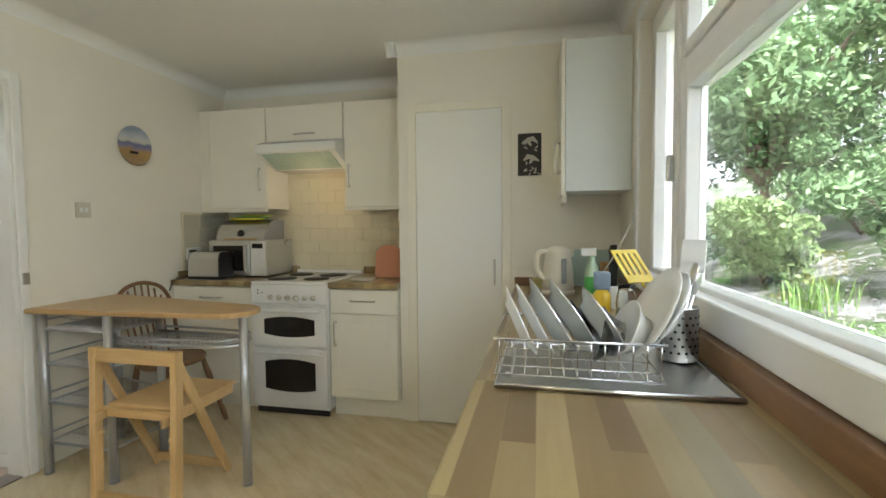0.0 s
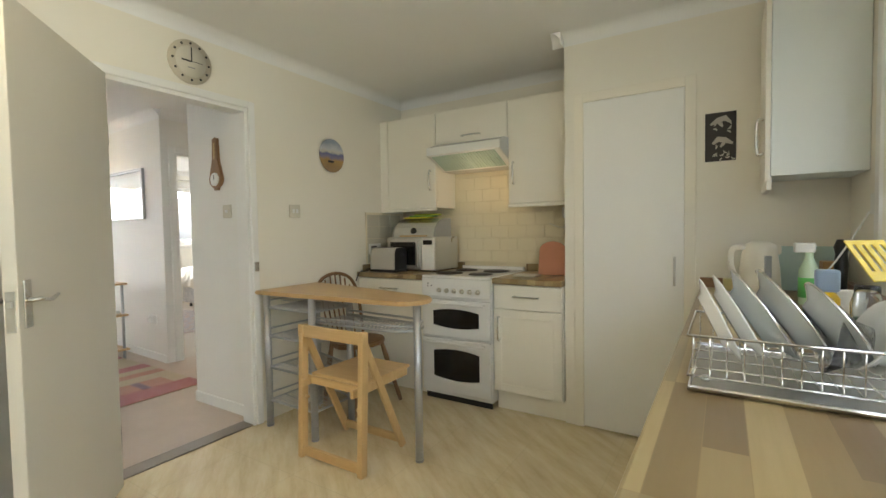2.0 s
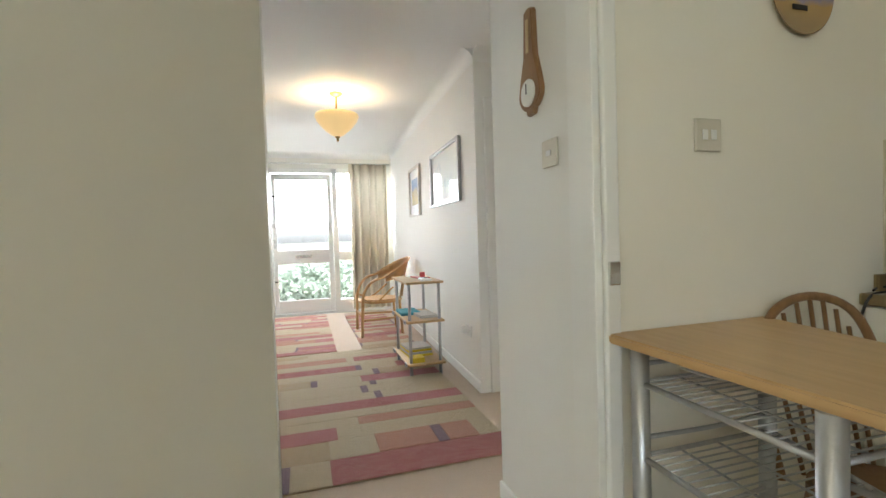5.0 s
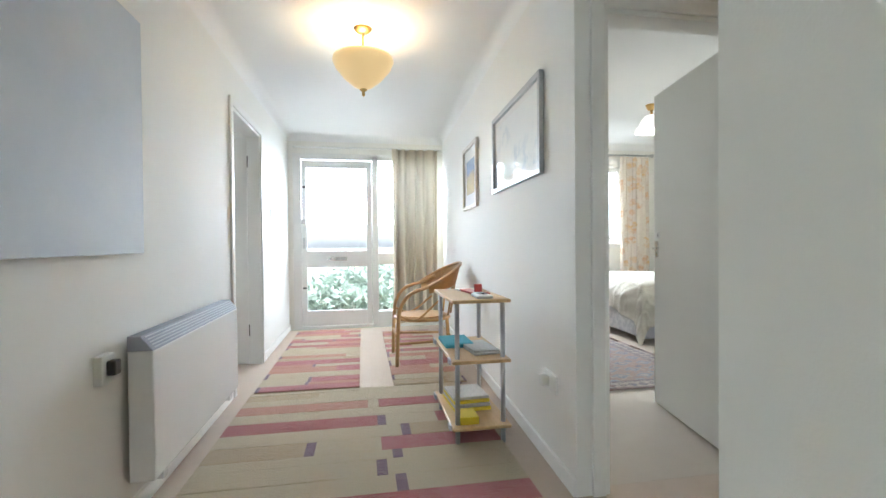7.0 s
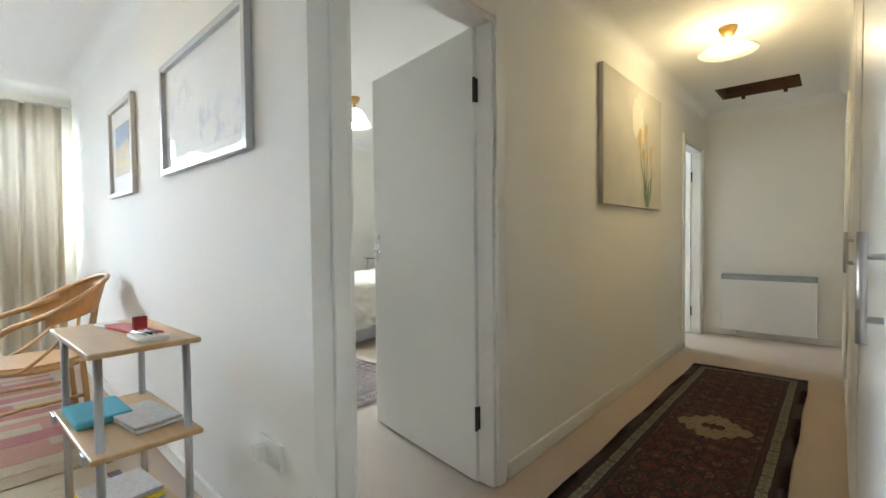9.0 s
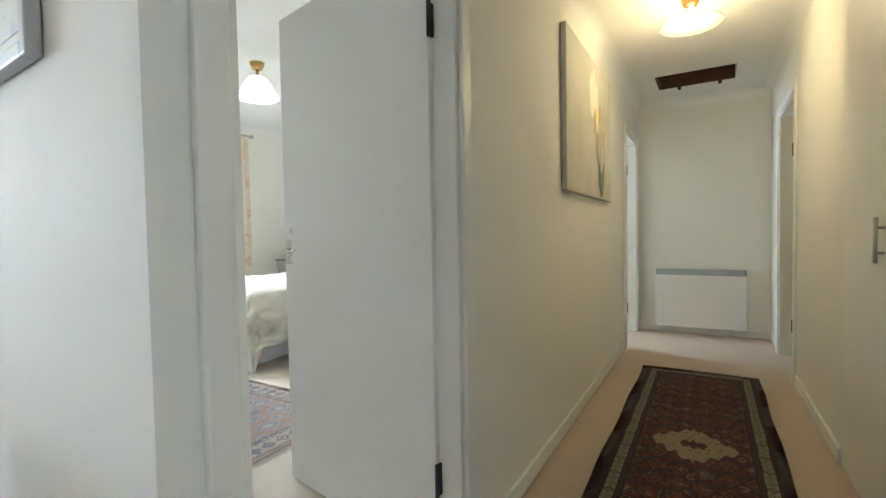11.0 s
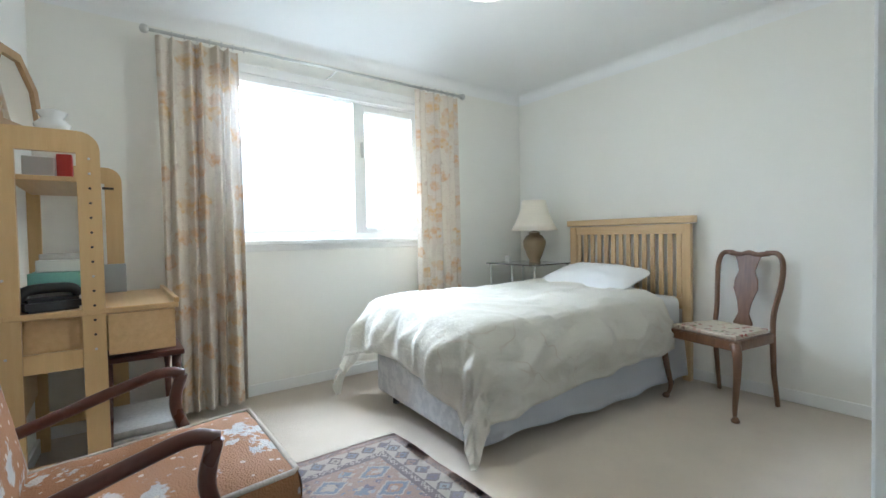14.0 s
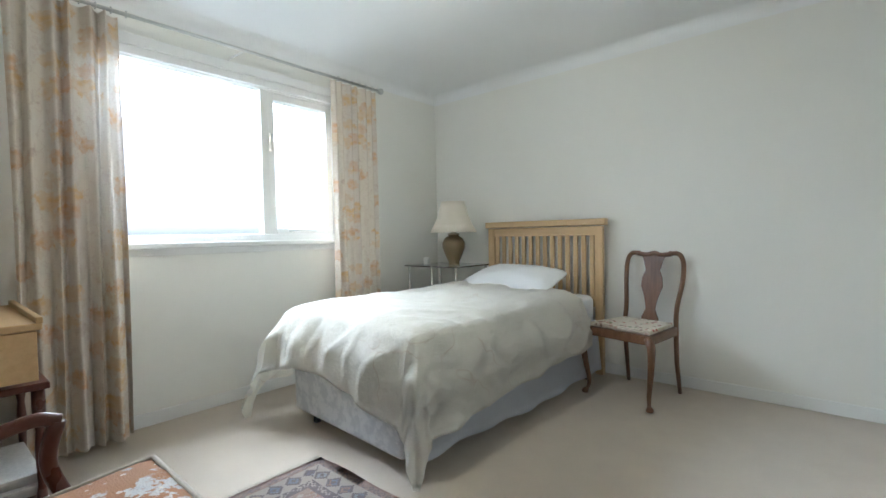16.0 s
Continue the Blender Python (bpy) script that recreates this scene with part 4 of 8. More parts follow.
part("flex", tube(B(), smooth_path([(0.035, -0.033, -0.02), (0.04, -0.04, -0.1), (0.03, -0.10, -0.17), (0.03, -0.22, -0.185), (0.025, -0.26, -0.25)], 6), 0.004, 6), M["black"], sk)
sk = thing("cooker_switch", pose(-0.93, KN - 0.008, 1.345), "white cooker switch box with two black buttons", "switch")
part("plate", bx(-0.07, 0.07, -0.03, 0, -0.04, 0.04, bevel=0.004), M["plastic"], sk)
for x in (-0.03, 0.03):
    part("button", bx(x - 0.014, x + 0.014, -0.036, -0.03, -0.02, 0.02, bevel=0.003), M["black"], sk)
part("flex", tube(B(), smooth_path([(0.05, -0.015, -0.04), (0.02, -0.02, -0.09), (-0.08, -0.02, -0.11), (-0.17, -0.015, -0.08)], 6), 0.003, 6), M["plastic"], sk)


# wall pieces by the hall door
cl = thing("wall_clock", pose(KW, 1.302, 2.178, 0, 90, 0), "round cream wall clock with dark hour dots", "clock")
part("case", lt([(0, 0.0), (0.118, 0.0), (0.12, 0.01), (0.116, 0.02), (0, 0.02)], seg=48), plain("clock_cream", (0.60, 0.55, 0.44), 0.5), cl)
part("dial", lt([(0, 0.02), (0.085, 0.02), (0.085, 0.022), (0, 0.022)], seg=48), plain("clock_dial", (0.68, 0.65, 0.55), 0.4), cl)
for i in range(12):
    a = radians(30 * i)
    part("hour_dot", lt([(0, 0.02), (0.0065, 0.02), (0.0065, 0.0225), (0, 0.0225)], 0.1 * math.cos(a), 0.1 * math.sin(a), 10), M["black"], cl)
# local -x is up on the wall
part("hour_hand", bx(-0.004, 0.004, -0.055, 0.0, 0.024, 0.026), M["black"], cl)
part("minute_hand", bx(-0.078, 0.0, -0.003, 0.003, 0.026, 0.028), M["black"], cl)
part("second_hand", bx(-0.0012, 0.0012, -0.02, 0.06, 0.028, 0.029), M["black"], cl)
part("maker_mark", bx(0.03, 0.036, -0.02, 0.02, 0.0222, 0.023), M["grey_plastic"], cl)
s = Shade("painted_seascape")
px, py, pz = s.split(s.coords())
land = s.ramp(s.math("ADD", s.math("MULTIPLY_ADD", px, 4.0, 0.5), s.math("MULTIPLY", s.noise(s.coords(), 14, 3), 0.25)),
              [(0.2, (0.30, 0.36, 0.47)), (0.42, (0.55, 0.58, 0.62)), (0.5, (0.62, 0.60, 0.55)), (0.56, (0.18, 0.20, 0.36)), (0.68, (0.28, 0.25, 0.34)), (0.76, (0.46, 0.30, 0.12)), (1.0, (0.38, 0.26, 0.13))])
pm = s.done(land, 0.25)
pl = thing("decorative_plate", pose(KW, 2.345, 1.80, 0, 90, 0), "round plate painted with a beach and boats", "plate")
part("plate", lt([(0, 0.006), (0.09, 0.004), (0.122, 0.018), (0.125, 0.018), (0.1, 0.0), (0, 0.0)], seg=40), pm, pl)
part("boat", bx(0.035, 0.05, -0.03, 0.03, 0.006, 0.009, bevel=0.003), M["iron"], pl)


def wall_switch(m, label, rockers=2):
    w = thing("light_switch", m, label, "light switch", "light switches")
    part("plate", bx(-0.044, 0.044, -0.044, 0.044, 0, 0.01, bevel=0.003), M["ivory"], w)
    for i in range(rockers):
        y = (i - (rockers - 1) / 2) * 0.03
        part("rocker", bx(-0.014, 0.014, y - 0.009, y + 0.009, 0.01, 0.014, bevel=0.002), M["enamel"], w)
    return w


wall_switch(pose(KW, 1.995, 1.374, 0, 90, 0), "white light switch on the kitchen wall")
wall_switch(pose(-2.815, 1.70, 1.375, 90, 0, 0), "white light switch under the barometer", 1)
ba = thing("barometer", pose(-2.915, 1.70, 1.70, 90, 0, 0), "banjo-shaped wooden barometer with a pale dial", "barometer")
pts = [(-0.028, 0.17), (0.0, 0.18), (0.028, 0.17), (0.026, 0.02), (0.05, -0.05)] + [(0.075 * math.cos(radians(a)), -0.105 + 0.06 * math.sin(radians(a))) for a in range(20, -201, -20)] + [(-0.05, -0.05), (-0.026, 0.02)]
part("case", prism(B(), pts[::-1], 0, 0.022, bevel=0.005), wood("barometer_wood", (0.30, 0.17, 0.07), (0.2, 0.1, 0.04), 0.35, "y"), ba)
part("tip", prism(B(), [(-0.03, -0.15), (0.03, -0.15), (0.02, -0.178), (-0.02, -0.178)][::-1], 0, 0.02, bevel=0.003), M["brown"], ba)
dl = part("dial", lt([(0, 0.022), (0.045, 0.022), (0.045, 0.028), (0.038, 0.03), (0, 0.03)], 0, -0.105, 28), M["plastic"], ba, "pale dial in a brass ring")
part("pointer", bx(-0.002, 0.002, -0.11, -0.075, 0.031, 0.033), M["black"], dl)
part("thermometer", bx(-0.008, 0.008, 0.03, 0.14, 0.022, 0.026, bevel=0.002), plain("thermometer_scale", (0.55, 0.42, 0.22), 0.4), ba)

# print on the larder wall
bp = thing("bird_print", pose(0.004, 2.66, 1.687, 90, 0, 0), "black print with pale birds and flowers", "picture")
part("board", bx(-0.069, 0.069, -0.125, 0.125, 0, 0.006, bevel=0.001), plain("print_black", (0.035, 0.03, 0.027), 0.6), bp)
pale = plain("print_pale", (0.55, 0.52, 0.45), 0.6)
rng = random.Random(5)


def blade(pts, w):
    """Flat leaf shape along a bent line."""
    bm = B()
    n = len(pts)
    vs = []
    for i, (x, y) in enumerate(pts):
        a, c = pts[max(0, i - 1)], pts[min(n - 1, i + 1)]
        d = Vector((c[0] - a[0], c[1] - a[1])).normalized()
        ww = w * math.sin(math.pi * (i + 0.4) / (n - 0.2))
        vs.append((bm.verts.new((x - d.y * ww, y + d.x * ww, 0.0065)), bm.verts.new((x + d.y * ww, y - d.x * ww, 0.0065))))
    for a, c in zip(vs, vs[1:]):
        bm.faces.new((a[0], a[1], c[1], c[0]))
    bmesh.ops.recalc_face_normals(bm, faces=bm.faces[:])
    return bm


for cx, cy, sgn in ((0.0, 0.085, 1), (0.01, -0.02, -1)):
    part("bird", blade([(cx - sgn * 0.045, cy - 0.02), (cx - sgn * 0.01, cy), (cx + sgn * 0.02, cy + 0.008), (cx + sgn * 0.045, cy - 0.015)], 0.016), pale, bp)
    part("wing", blade([(cx - sgn * 0.02, cy + 0.004), (cx, cy - 0.02), (cx + sgn * 0.01, cy - 0.035)], 0.009), pale, bp)
for i in range(16):
    x, y = rng.uniform(-0.05, 0.05), rng.choice((rng.uniform(-0.11, -0.06), rng.uniform(0.0, 0.06)))
    a = rng.uniform(0, 6.28)
    part("leaf", blade([(x, y), (x + 0.012 * math.cos(a), y + 0.012 * math.sin(a)), (x + 0.022 * math.cos(a + 0.4), y + 0.022 * math.sin(a + 0.4))], 0.0045), pale, bp)

# cupboard beside the window
cu = thing("wall_cabinet", pose(0.195, 2.33, 1.418), "white wall cabinet with a pale blue-white end panel", "kitchen cabinet")
part("body", bx(0.0, KE - 0.195 - 0.002, 0.0, 0.326, 0.02, 0.79, bevel=0.002), plain("pale_end_panel", (0.80, 0.84, 0.82), 0.3, amount=0.02), cu)
d = part("door", bx(-0.022, -0.002, -0.004, 0.326, 0.0, 0.80, bevel=0.003), M["unit"], cu)
bar_handle(d, -0.022, 0.05, 0.20, 0.15, "z", (-1, 0, 0))
part("pelmet", bx(-0.015, 0.005, 0.01, 0.326, -0.04, 0.018, bevel=0.003), M["unit"], cu)

# long worktop under the window
WX0, WX1, WY0, WY1 = -0.085, KE, 0.12, 2.66
lw = solid("long_worktop", bx(WX0, WX1 - 0.002, WY0, WY1 - 0.002, 0.862, 0.90, bevel=0.007), M["worktop"], "butcher-block laminate worktop under the window", "worktop")
part("upstand", bx(WX1 - 0.036, WX1 - 0.003, WY0, WY1 - 0.024, 0.90, 0.963, bevel=0.003), wood("walnut_upstand", (0.30, 0.17, 0.085), (0.19, 0.10, 0.05), 0.35, "y"), lw)
part("upstand", bx(WX0, WX1 - 0.038, WY1 - 0.022, WY1 - 0.003, 0.90, 0.952, bevel=0.003), wood("walnut_upstand_end", (0.30, 0.17, 0.085), (0.19, 0.10, 0.05), 0.35, "x"), lw)
y = 2.64
for i, (wd, drawers) in enumerate(((0.5, 0), (0.6, 0), (0.5, 4), (0.5, 0), (0.4, 0))):
    u = thing("base_unit", pose(-0.06, y - wd, 0), "cream base unit under the window worktop", "kitchen cabinet", "kitchen base units")
    part("body", bx(0.02, 0.575, 0, wd, 0.13, 0.86), M["unit"], u)
    part("plinth", bx(0.05, 0.065, 0, wd, 0, 0.13), M["unit"], u)
    zs = [0.14, 0.70, 0.855] if not drawers else [0.14, 0.32, 0.50, 0.68, 0.855]
    for z0, z1 in zip(zs, zs[1:]):
        d = part("drawer_front" if z1 - z0 < 0.3 else "door", bx(0, 0.019, 0.003, wd - 0.003, z0 + 0.002, z1 - 0.002, bevel=0.003), M["unit"], u)
        bar_handle(d, 0, wd / 2, z1 - 0.06, 0.15, "y", (-1, 0, 0))
    y -= wd


def wpart(name, bm, material, parent, label=""):
    """A part built in the world's axes, put under a thing that stands elsewhere."""
    p = parent
    m = p.matrix_basis.copy()
    while p.parent:
        p = p.parent
        m = p.matrix_basis @ m
    bm.transform(m.inverted())
    return part(name, bm, material, parent, label)


# breakfast table on silver tubes with wire shelves
tt = thing("breakfast_table", pose(-2.0, 1.85, 0), "beech-topped breakfast table on silver tubes with wire shelves", "table")
out = [(-2.498, 1.655), (-1.50, 1.69)] + [(-1.43 + 0.14 * math.cos(radians(a)), 1.83 + 0.14 * math.sin(radians(a))) for a in range(-70, 81, 15)] + [(-1.55, 1.99), (-2.498, 2.19)]
wpart("tabletop", prism(B(), out, 0.838, 0.862, bevel=0.005), M["beech"], tt)
LEGS = [(-2.42, 1.69), (-2.005, 1.685), (-2.0, 1.985), (-2.42, 2.10), (-1.338, 1.80)]
for x, y in LEGS:
    l = wpart("leg", tb([(x, y, 0.0), (x, y, 0.838)], 0.021, 14), M["silver"], tt)
    wpart("foot", lt([(0.022, 0), (0.022, 0.012)], x, y, 14), M["grey_plastic"], l)
for k, z in enumerate((0.755, 0.575, 0.375, 0.165)):
    bm = B()
    tube(bm, [(-2.42, 1.69, z), (-2.005, 1.685, z)], 0.007, 8)
    tube(bm, [(-2.42, 2.10, z), (-2.0, 1.985, z)], 0.007, 8)
    tube(bm, smooth_path([(-2.42, 1.69, z + 0.045), (-2.40, 1.9, z + 0.05), (-2.42, 2.10, z + 0.045)], 4), 0.006, 8)
    tube(bm, [(-2.42, 1.69, z), (-2.42, 2.10, z)], 0.006, 8)
    tube(bm, [(-2.005, 1.685, z), (-2.0, 1.985, z)], 0.006, 8)
    for f in (0.33, 0.66):
        y0 = 1.69 + 0.35 * f
        tube(bm, [(-2.42, y0, z - 0.001), (-2.003, y0 - 0.03, z - 0.001)], 0.003, 5)
    ws = wpart("wire_shelf", bm, M["silver"], tt, "silver wire shelf")
    for i in range(17):
        f = (i + 0.5) / 17
        wpart("wire", tb([(-2.42 + 0.415 * f, 1.69 - 0.005 * f, z + 0.004), (-2.42 + 0.42 * f, 2.10 - 0.115 * f, z + 0.004)], 0.0022, 5), M["silver"], ws)
bm = B()
rim = [(-2.0, 1.70, 0.70), (-1.55, 1.71, 0.70)] + [(-1.47 + 0.12 * math.cos(radians(a)), 1.83 + 0.12 * math.sin(radians(a)), 0.70) for a in range(-60, 61, 15)] + [(-1.55, 1.95, 0.70), (-2.0, 1.975, 0.70)]
tube(bm, rim, 0.0085, 8)
tube(bm, [(p[0], p[1], p[2] + 0.028) for p in rim], 0.006, 8)
for y in (1.77, 1.83, 1.90):
    tube(bm, [(-2.0, y, 0.699), (-1.37, y, 0.699)], 0.003, 5)
ws = wpart("wire_tray", bm, M["silver"], tt, "silver wire tray under the table top")
for i in range(24):
    x = -1.985 + i * 0.026
    e = max(0.0, x + 1.50)
    hw = 0.125 * math.sqrt(max(0.02, 1 - (e / 0.15) ** 2))
    wpart("wire", tb([(x, 1.835 - hw, 0.703), (x, 1.835 + hw, 0.703)], 0.0022, 5), M["silver"], ws)
wpart("loose_wire", tb(smooth_path([(-2.36, 1.75, 0.80), (-2.3, 1.8, 0.785), (-2.22, 1.78, 0.81), (-2.12, 1.82, 0.79), (-2.05, 1.80, 0.80)], 5), 0.003, 6), M["silver"], tt)


def slab(a, c, w, t, side):
    """A flat wooden bar from a to c, w wide along side and t thick, with eased edges."""
    a, c = Vector(a), Vector(c)
    d = (c - a)
    z = d.normalized()
    x = Vector(side)
    x = (x - z * x.dot(z)).normalized()
    y = z.cross(x)
    b = bx(-w / 2, w / 2, -t / 2, t / 2, 0, d.length, bevel=min(0.005, t * 0.2))
    m = Matrix(((x.x, y.x, z.x, a.x), (x.y, y.y, z.y, a.y), (x.z, y.z, z.z, a.z), (0, 0, 0, 1)))
    b.transform(m)
    return b


fc = thing("folding_chair", pose(-1.74, 1.72, 0), "pale pine folding chair standing open at the table", "chair")
XL, XR = -1.925, -1.495
for x in (XL, XR):
    wpart("back_post", slab((x, 1.525, 0.0), (x + 0.01, 1.545, 0.725), 0.032, 0.045, (1, 0, 0)), M["pine"], fc)
for x in (XL - 0.029, XR - 0.029):
    wpart("leg", slab((x, 1.90, 0.0), (x, 1.57, 0.70), 0.022, 0.042, (1, 0, 0)), M["pine"], fc)
wpart("top_rail", slab((XL - 0.02, 1.54, 0.692), (XR + 0.02, 1.54, 0.692), 0.022, 0.065, (0, 1, 0)), M["pine_x"], fc)
wpart("bottom_rail", slab((XL, 1.53, 0.035), (XR, 1.53, 0.035), 0.022, 0.05, (0, 1, 0)), M["pine_x"], fc)
wpart("rear_rail", slab((XL - 0.017, 1.877, 0.05), (XR - 0.041, 1.877, 0.05), 0.02, 0.045, (0, 1, 0)), M["pine_x"], fc)
wpart("seat", bx(XL + 0.02, XR - 0.02, 1.58, 1.97, 0.435, 0.453, bevel=0.006), M["pine_x"], fc)
for x in (XL + 0.025, XR - 0.045):
    wpart("seat_rail", bx(x, x + 0.02, 1.50, 1.95, 0.395, 0.436, bevel=0.004), M["pine"], fc)
wpart("seat_crossbar", bx(XL, XR, 1.555, 1.58, 0.40, 0.44, bevel=0.004), M["pine_x"], fc)
for x in (XL + 0.02, XR - 0.02):
    wpart("peg", lt([(0, 0), (0.011, 0), (0.011, 0.03), (0, 0.03)], seg=12, m=Matrix.Translation((x - 0.015, 1.54, 0.33)) @ pose(0, 0, 0, 0, 90, 0)), M["pine"], fc)

wc = thing("windsor_chair", pose(-2.222, 2.285, 0, 0, 0, 83), "brown hoop-backed windsor chair behind the table", "chair")
# local: seat faces -y
part("seat", prism(B(), [(0.2 * math.cos(radians(a)) * (1.05 if math.sin(radians(a)) < 0 else 0.95), 0.19 * math.sin(radians(a))) for a in range(0, 360, 15)], 0.42, 0.455, bevel=0.009), M["brown"], wc)
hoop = [(-0.19, 0.15, 0.45), (-0.20, 0.185, 0.6), (-0.19, 0.21, 0.76), (-0.13, 0.23, 0.875), (0, 0.24, 0.915), (0.13, 0.23, 0.875), (0.19, 0.21, 0.76), (0.20, 0.185, 0.6), (0.19, 0.15, 0.45)]
part("hoop", tb(smooth_path(hoop, 5), 0.0125, 10), M["brown"], wc)
for i in range(7):
    x = -0.135 + i * 0.045
    top = 0.905 - 0.11 * (abs(x) / 0.15) ** 2.4
    part("spindle", tb([(x * 0.85, 0.155, 0.45), (x * 0.95, 0.20, 0.65), (x, 0.235, top)], 0.006, 8), M["brown"], wc)
for sx in (-1, 1):
    for sy in (-1, 1):
        a, c = Vector((sx * 0.13, sy * 0.12, 0.42)), Vector((sx * (0.2 if sy < 0 else 0.15), -0.235 if sy < 0 else 0.19, 0.0))
        prof = (0.014, 0.017, 0.02, 0.016, 0.022, 0.019, 0.014, 0.017, 0.014)
        part("leg", tb([a.lerp(c, i / 8) for i in range(9)], prof, 10), M["brown"], wc)
    part("stretcher", tb([(sx * 0.17, -0.155, 0.2), (sx * 0.17, 0.155, 0.2)], 0.01, 8), M["brown"], wc)
part("cross_stretcher", tb([(-0.17, 0, 0.2), (0.17, 0, 0.2)], 0.01, 8), M["brown"], wc)

# fridge in the corner
fr = thing("fridge_freezer", pose(-2.49, -0.31, 0), "tall white fridge freezer behind the open door", "fridge freezer")
part("body", bx(0, 0.53, 0, 0.585, 0.03, 1.635, bevel=0.004), M["enamel"], fr)
part("top_panel", bx(-0.002, 0.575, -0.002, 0.587, 1.635, 1.685, bevel=0.006), M["enamel"], fr)
for z0, z1 in ((0.05, 0.735), (0.745, 1.625)):
    d = part("door", bx(0.533, 0.58, 0.002, 0.583, z0, z1, bevel=0.008), M["enamel"], fr)
    zz = z1 - 0.04 if z0 < 0.1 else z0 + 0.03
    part("handle", bx(0.58, 0.60, 0.30, 0.575, zz, zz + 0.02, bevel=0.005), M["steel"], d, "grey grip handle")
part("badge", lt([(0, 0), (0.015, 0), (0.014, 0.003), (0, 0.004)], seg=16, m=Matrix.Translation((0.575, 0.50, 1.66)) @ pose(0, 0, 0, 0, 90, 0)), plain("badge_yellow", (0.65, 0.45, 0.08), 0.4), fr)
part("foot", bx(0.05, 0.5, 0.03, 0.55, 0.0, 0.03), M["black"], fr)

# ceiling fitting that lights the kitchen
kl = thing("ceiling_light", pose(-1.33, 0.12, CEIL), "small white ceiling light fitting", "ceiling light", "ceiling lights")
part("base", lt([(0, -0.03), (0.05, -0.03), (0.06, 0), (0, 0)]), M["plastic"], kl)
part("bulb_holder", lt([(0, -0.10), (0.02, -0.10), (0.022, -0.03), (0, -0.03)]), M["plastic"], kl)

# sink drainer with dishes
dr = thing("drainer", pose(-0.03, 0.87, 0.90), "polished steel sink drainer set in the worktop", "sink")
bm = B()
sheet(bm, 24, 18, lambda u, v: (0.49 * u, 0.37 * v, 0.010 - 0.006 * (0.04 < u < 0.96 and 0.05 < v < 0.95) + (0.002 * math.sin(u * 60) if 0.08 < u < 0.92 and 0.1 < v < 0.9 else 0)))
part("drainer_tray", bm, M["steel"], dr)
bm = B()
tube(bm, [(0.0, 0.0, 0.008), (0.49, 0.0, 0.008), (0.49, 0.37, 0.008), (0, 0.37, 0.008)], 0.006, 8, closed=True)
part("rolled_edge", bm, M["chrome"], dr)
rk = thing("dish_rack", pose(-0.03, 0.87, 0.912), "chrome wire dish rack full of washed dishes", "dish rack")
X0, X1, Y0, Y1 = 0.005, 0.345, 0.03, 0.33
bm = B()
for z, r in ((0.092, 0.0038), (0.012, 0.003)):
    tube(bm, [(X0 - 0.01, Y0, z), (X1 + 0.01, Y0, z), (X1 + 0.01, Y1, z), (X0 - 0.01, Y1, z)], r * 0.8, 8, closed=True)
part("rim", bm, M["chrome"], rk)
for i in range(13):
    x = X0 + (X1 - X0) * i / 12
    part("wire", tb(smooth_path([(x, Y0, 0.092), (x, Y0 + 0.002, 0.03), (x, Y0 + 0.02, 0.012), (x, Y1 - 0.02, 0.012), (x, Y1 - 0.002, 0.03), (x, Y1, 0.092)], 3), 0.0016, 6), M["chrome"], rk)
for y in (0.10, 0.18, 0.26):
    part("cross_wire", tb([(X0 - 0.01, y, 0.01), (X1 + 0.01, y, 0.01)], 0.0025, 6), M["chrome"], rk)
for x in (X0 + 0.02, X1 - 0.02):
    for y in (Y0 + 0.02, Y1 - 0.02):
        part("foot", lt([(0, 0), (0.008, 0.0), (0.009, 0.01), (0, 0.012)], x, y, 10), M["chrome"], rk)
lid_glass = plain("pale_lid_glass", (0.77, 0.81, 0.80), 0.07, amount=0.04, depth=0.0, Transmission_Weight=0.35)
china = plain("white_china", (0.82, 0.82, 0.79), 0.12, amount=0.02, depth=0.0002)


def dish(name, x, y, z, r, tilt, turn, mat, label, deep=0.018, rim=True):
    p = thing(name, Matrix.Translation((x, y, z)) @ pose(0, 0, 0, 0, tilt, turn), label, name.replace("_", " "), "washed dishes in the rack")
    part("dish", lt([(0, 0), (r * 0.62, 0), (r * 0.7, deep * 0.5), (r, deep), (r + 0.002, deep + 0.002), (r * 0.98, deep + 0.004), (r * 0.68, deep * 0.5 + 0.005), (0, 0.005)], seg=36), mat, p)
    if rim:
        part("rim", lt([(r - 0.002, deep), (r + 0.003, deep), (r + 0.003, deep + 0.004), (r - 0.002, deep + 0.004)], seg=36), M["chrome"] if mat is lid_glass else mat, p)
    return p


ZB = 0.93
dish("plate", 0.035, 1.05, ZB + 0.085, 0.098, 62, 8, china, "white plate leaning in the rack", rim=False)
dish("pan_lid", 0.07, 1.06, ZB + 0.085, 0.105, 58, 8, lid_glass, "glass pan lid with a steel rim", 0.03)
dish("plate", 0.0, 1.04, ZB + 0.08, 0.092, 66, 8, china, "white plate leaning in the rack", rim=False)
dish("pan_lid", 0.12, 1.05, ZB + 0.09, 0.105, 56, 8, lid_glass, "glass pan lid with a steel rim", 0.03)
dish("pan_lid", 0.19, 1.03, ZB + 0.08, 0.09, 58, 8, lid_glass, "glass pan lid with a steel rim", 0.03)
dish("frying_pan", 0.150, 1.13, ZB + 0.060, 0.062, 58, 5, M["black"], "small black pan leaning in the rack", 0.03, False)
dish("bowl", 0.25, 1.0, ZB + 0.06, 0.065, -78, 0, glass("frosted_plastic", (0.95, 0.97, 0.98), 0.35), "frosted plastic bowl on its side", 0.05, False)
dish("bowl", 0.30, 1.02, ZB + 0.065, 0.07, -66, 10, china, "white bowl on its side", 0.045, False)
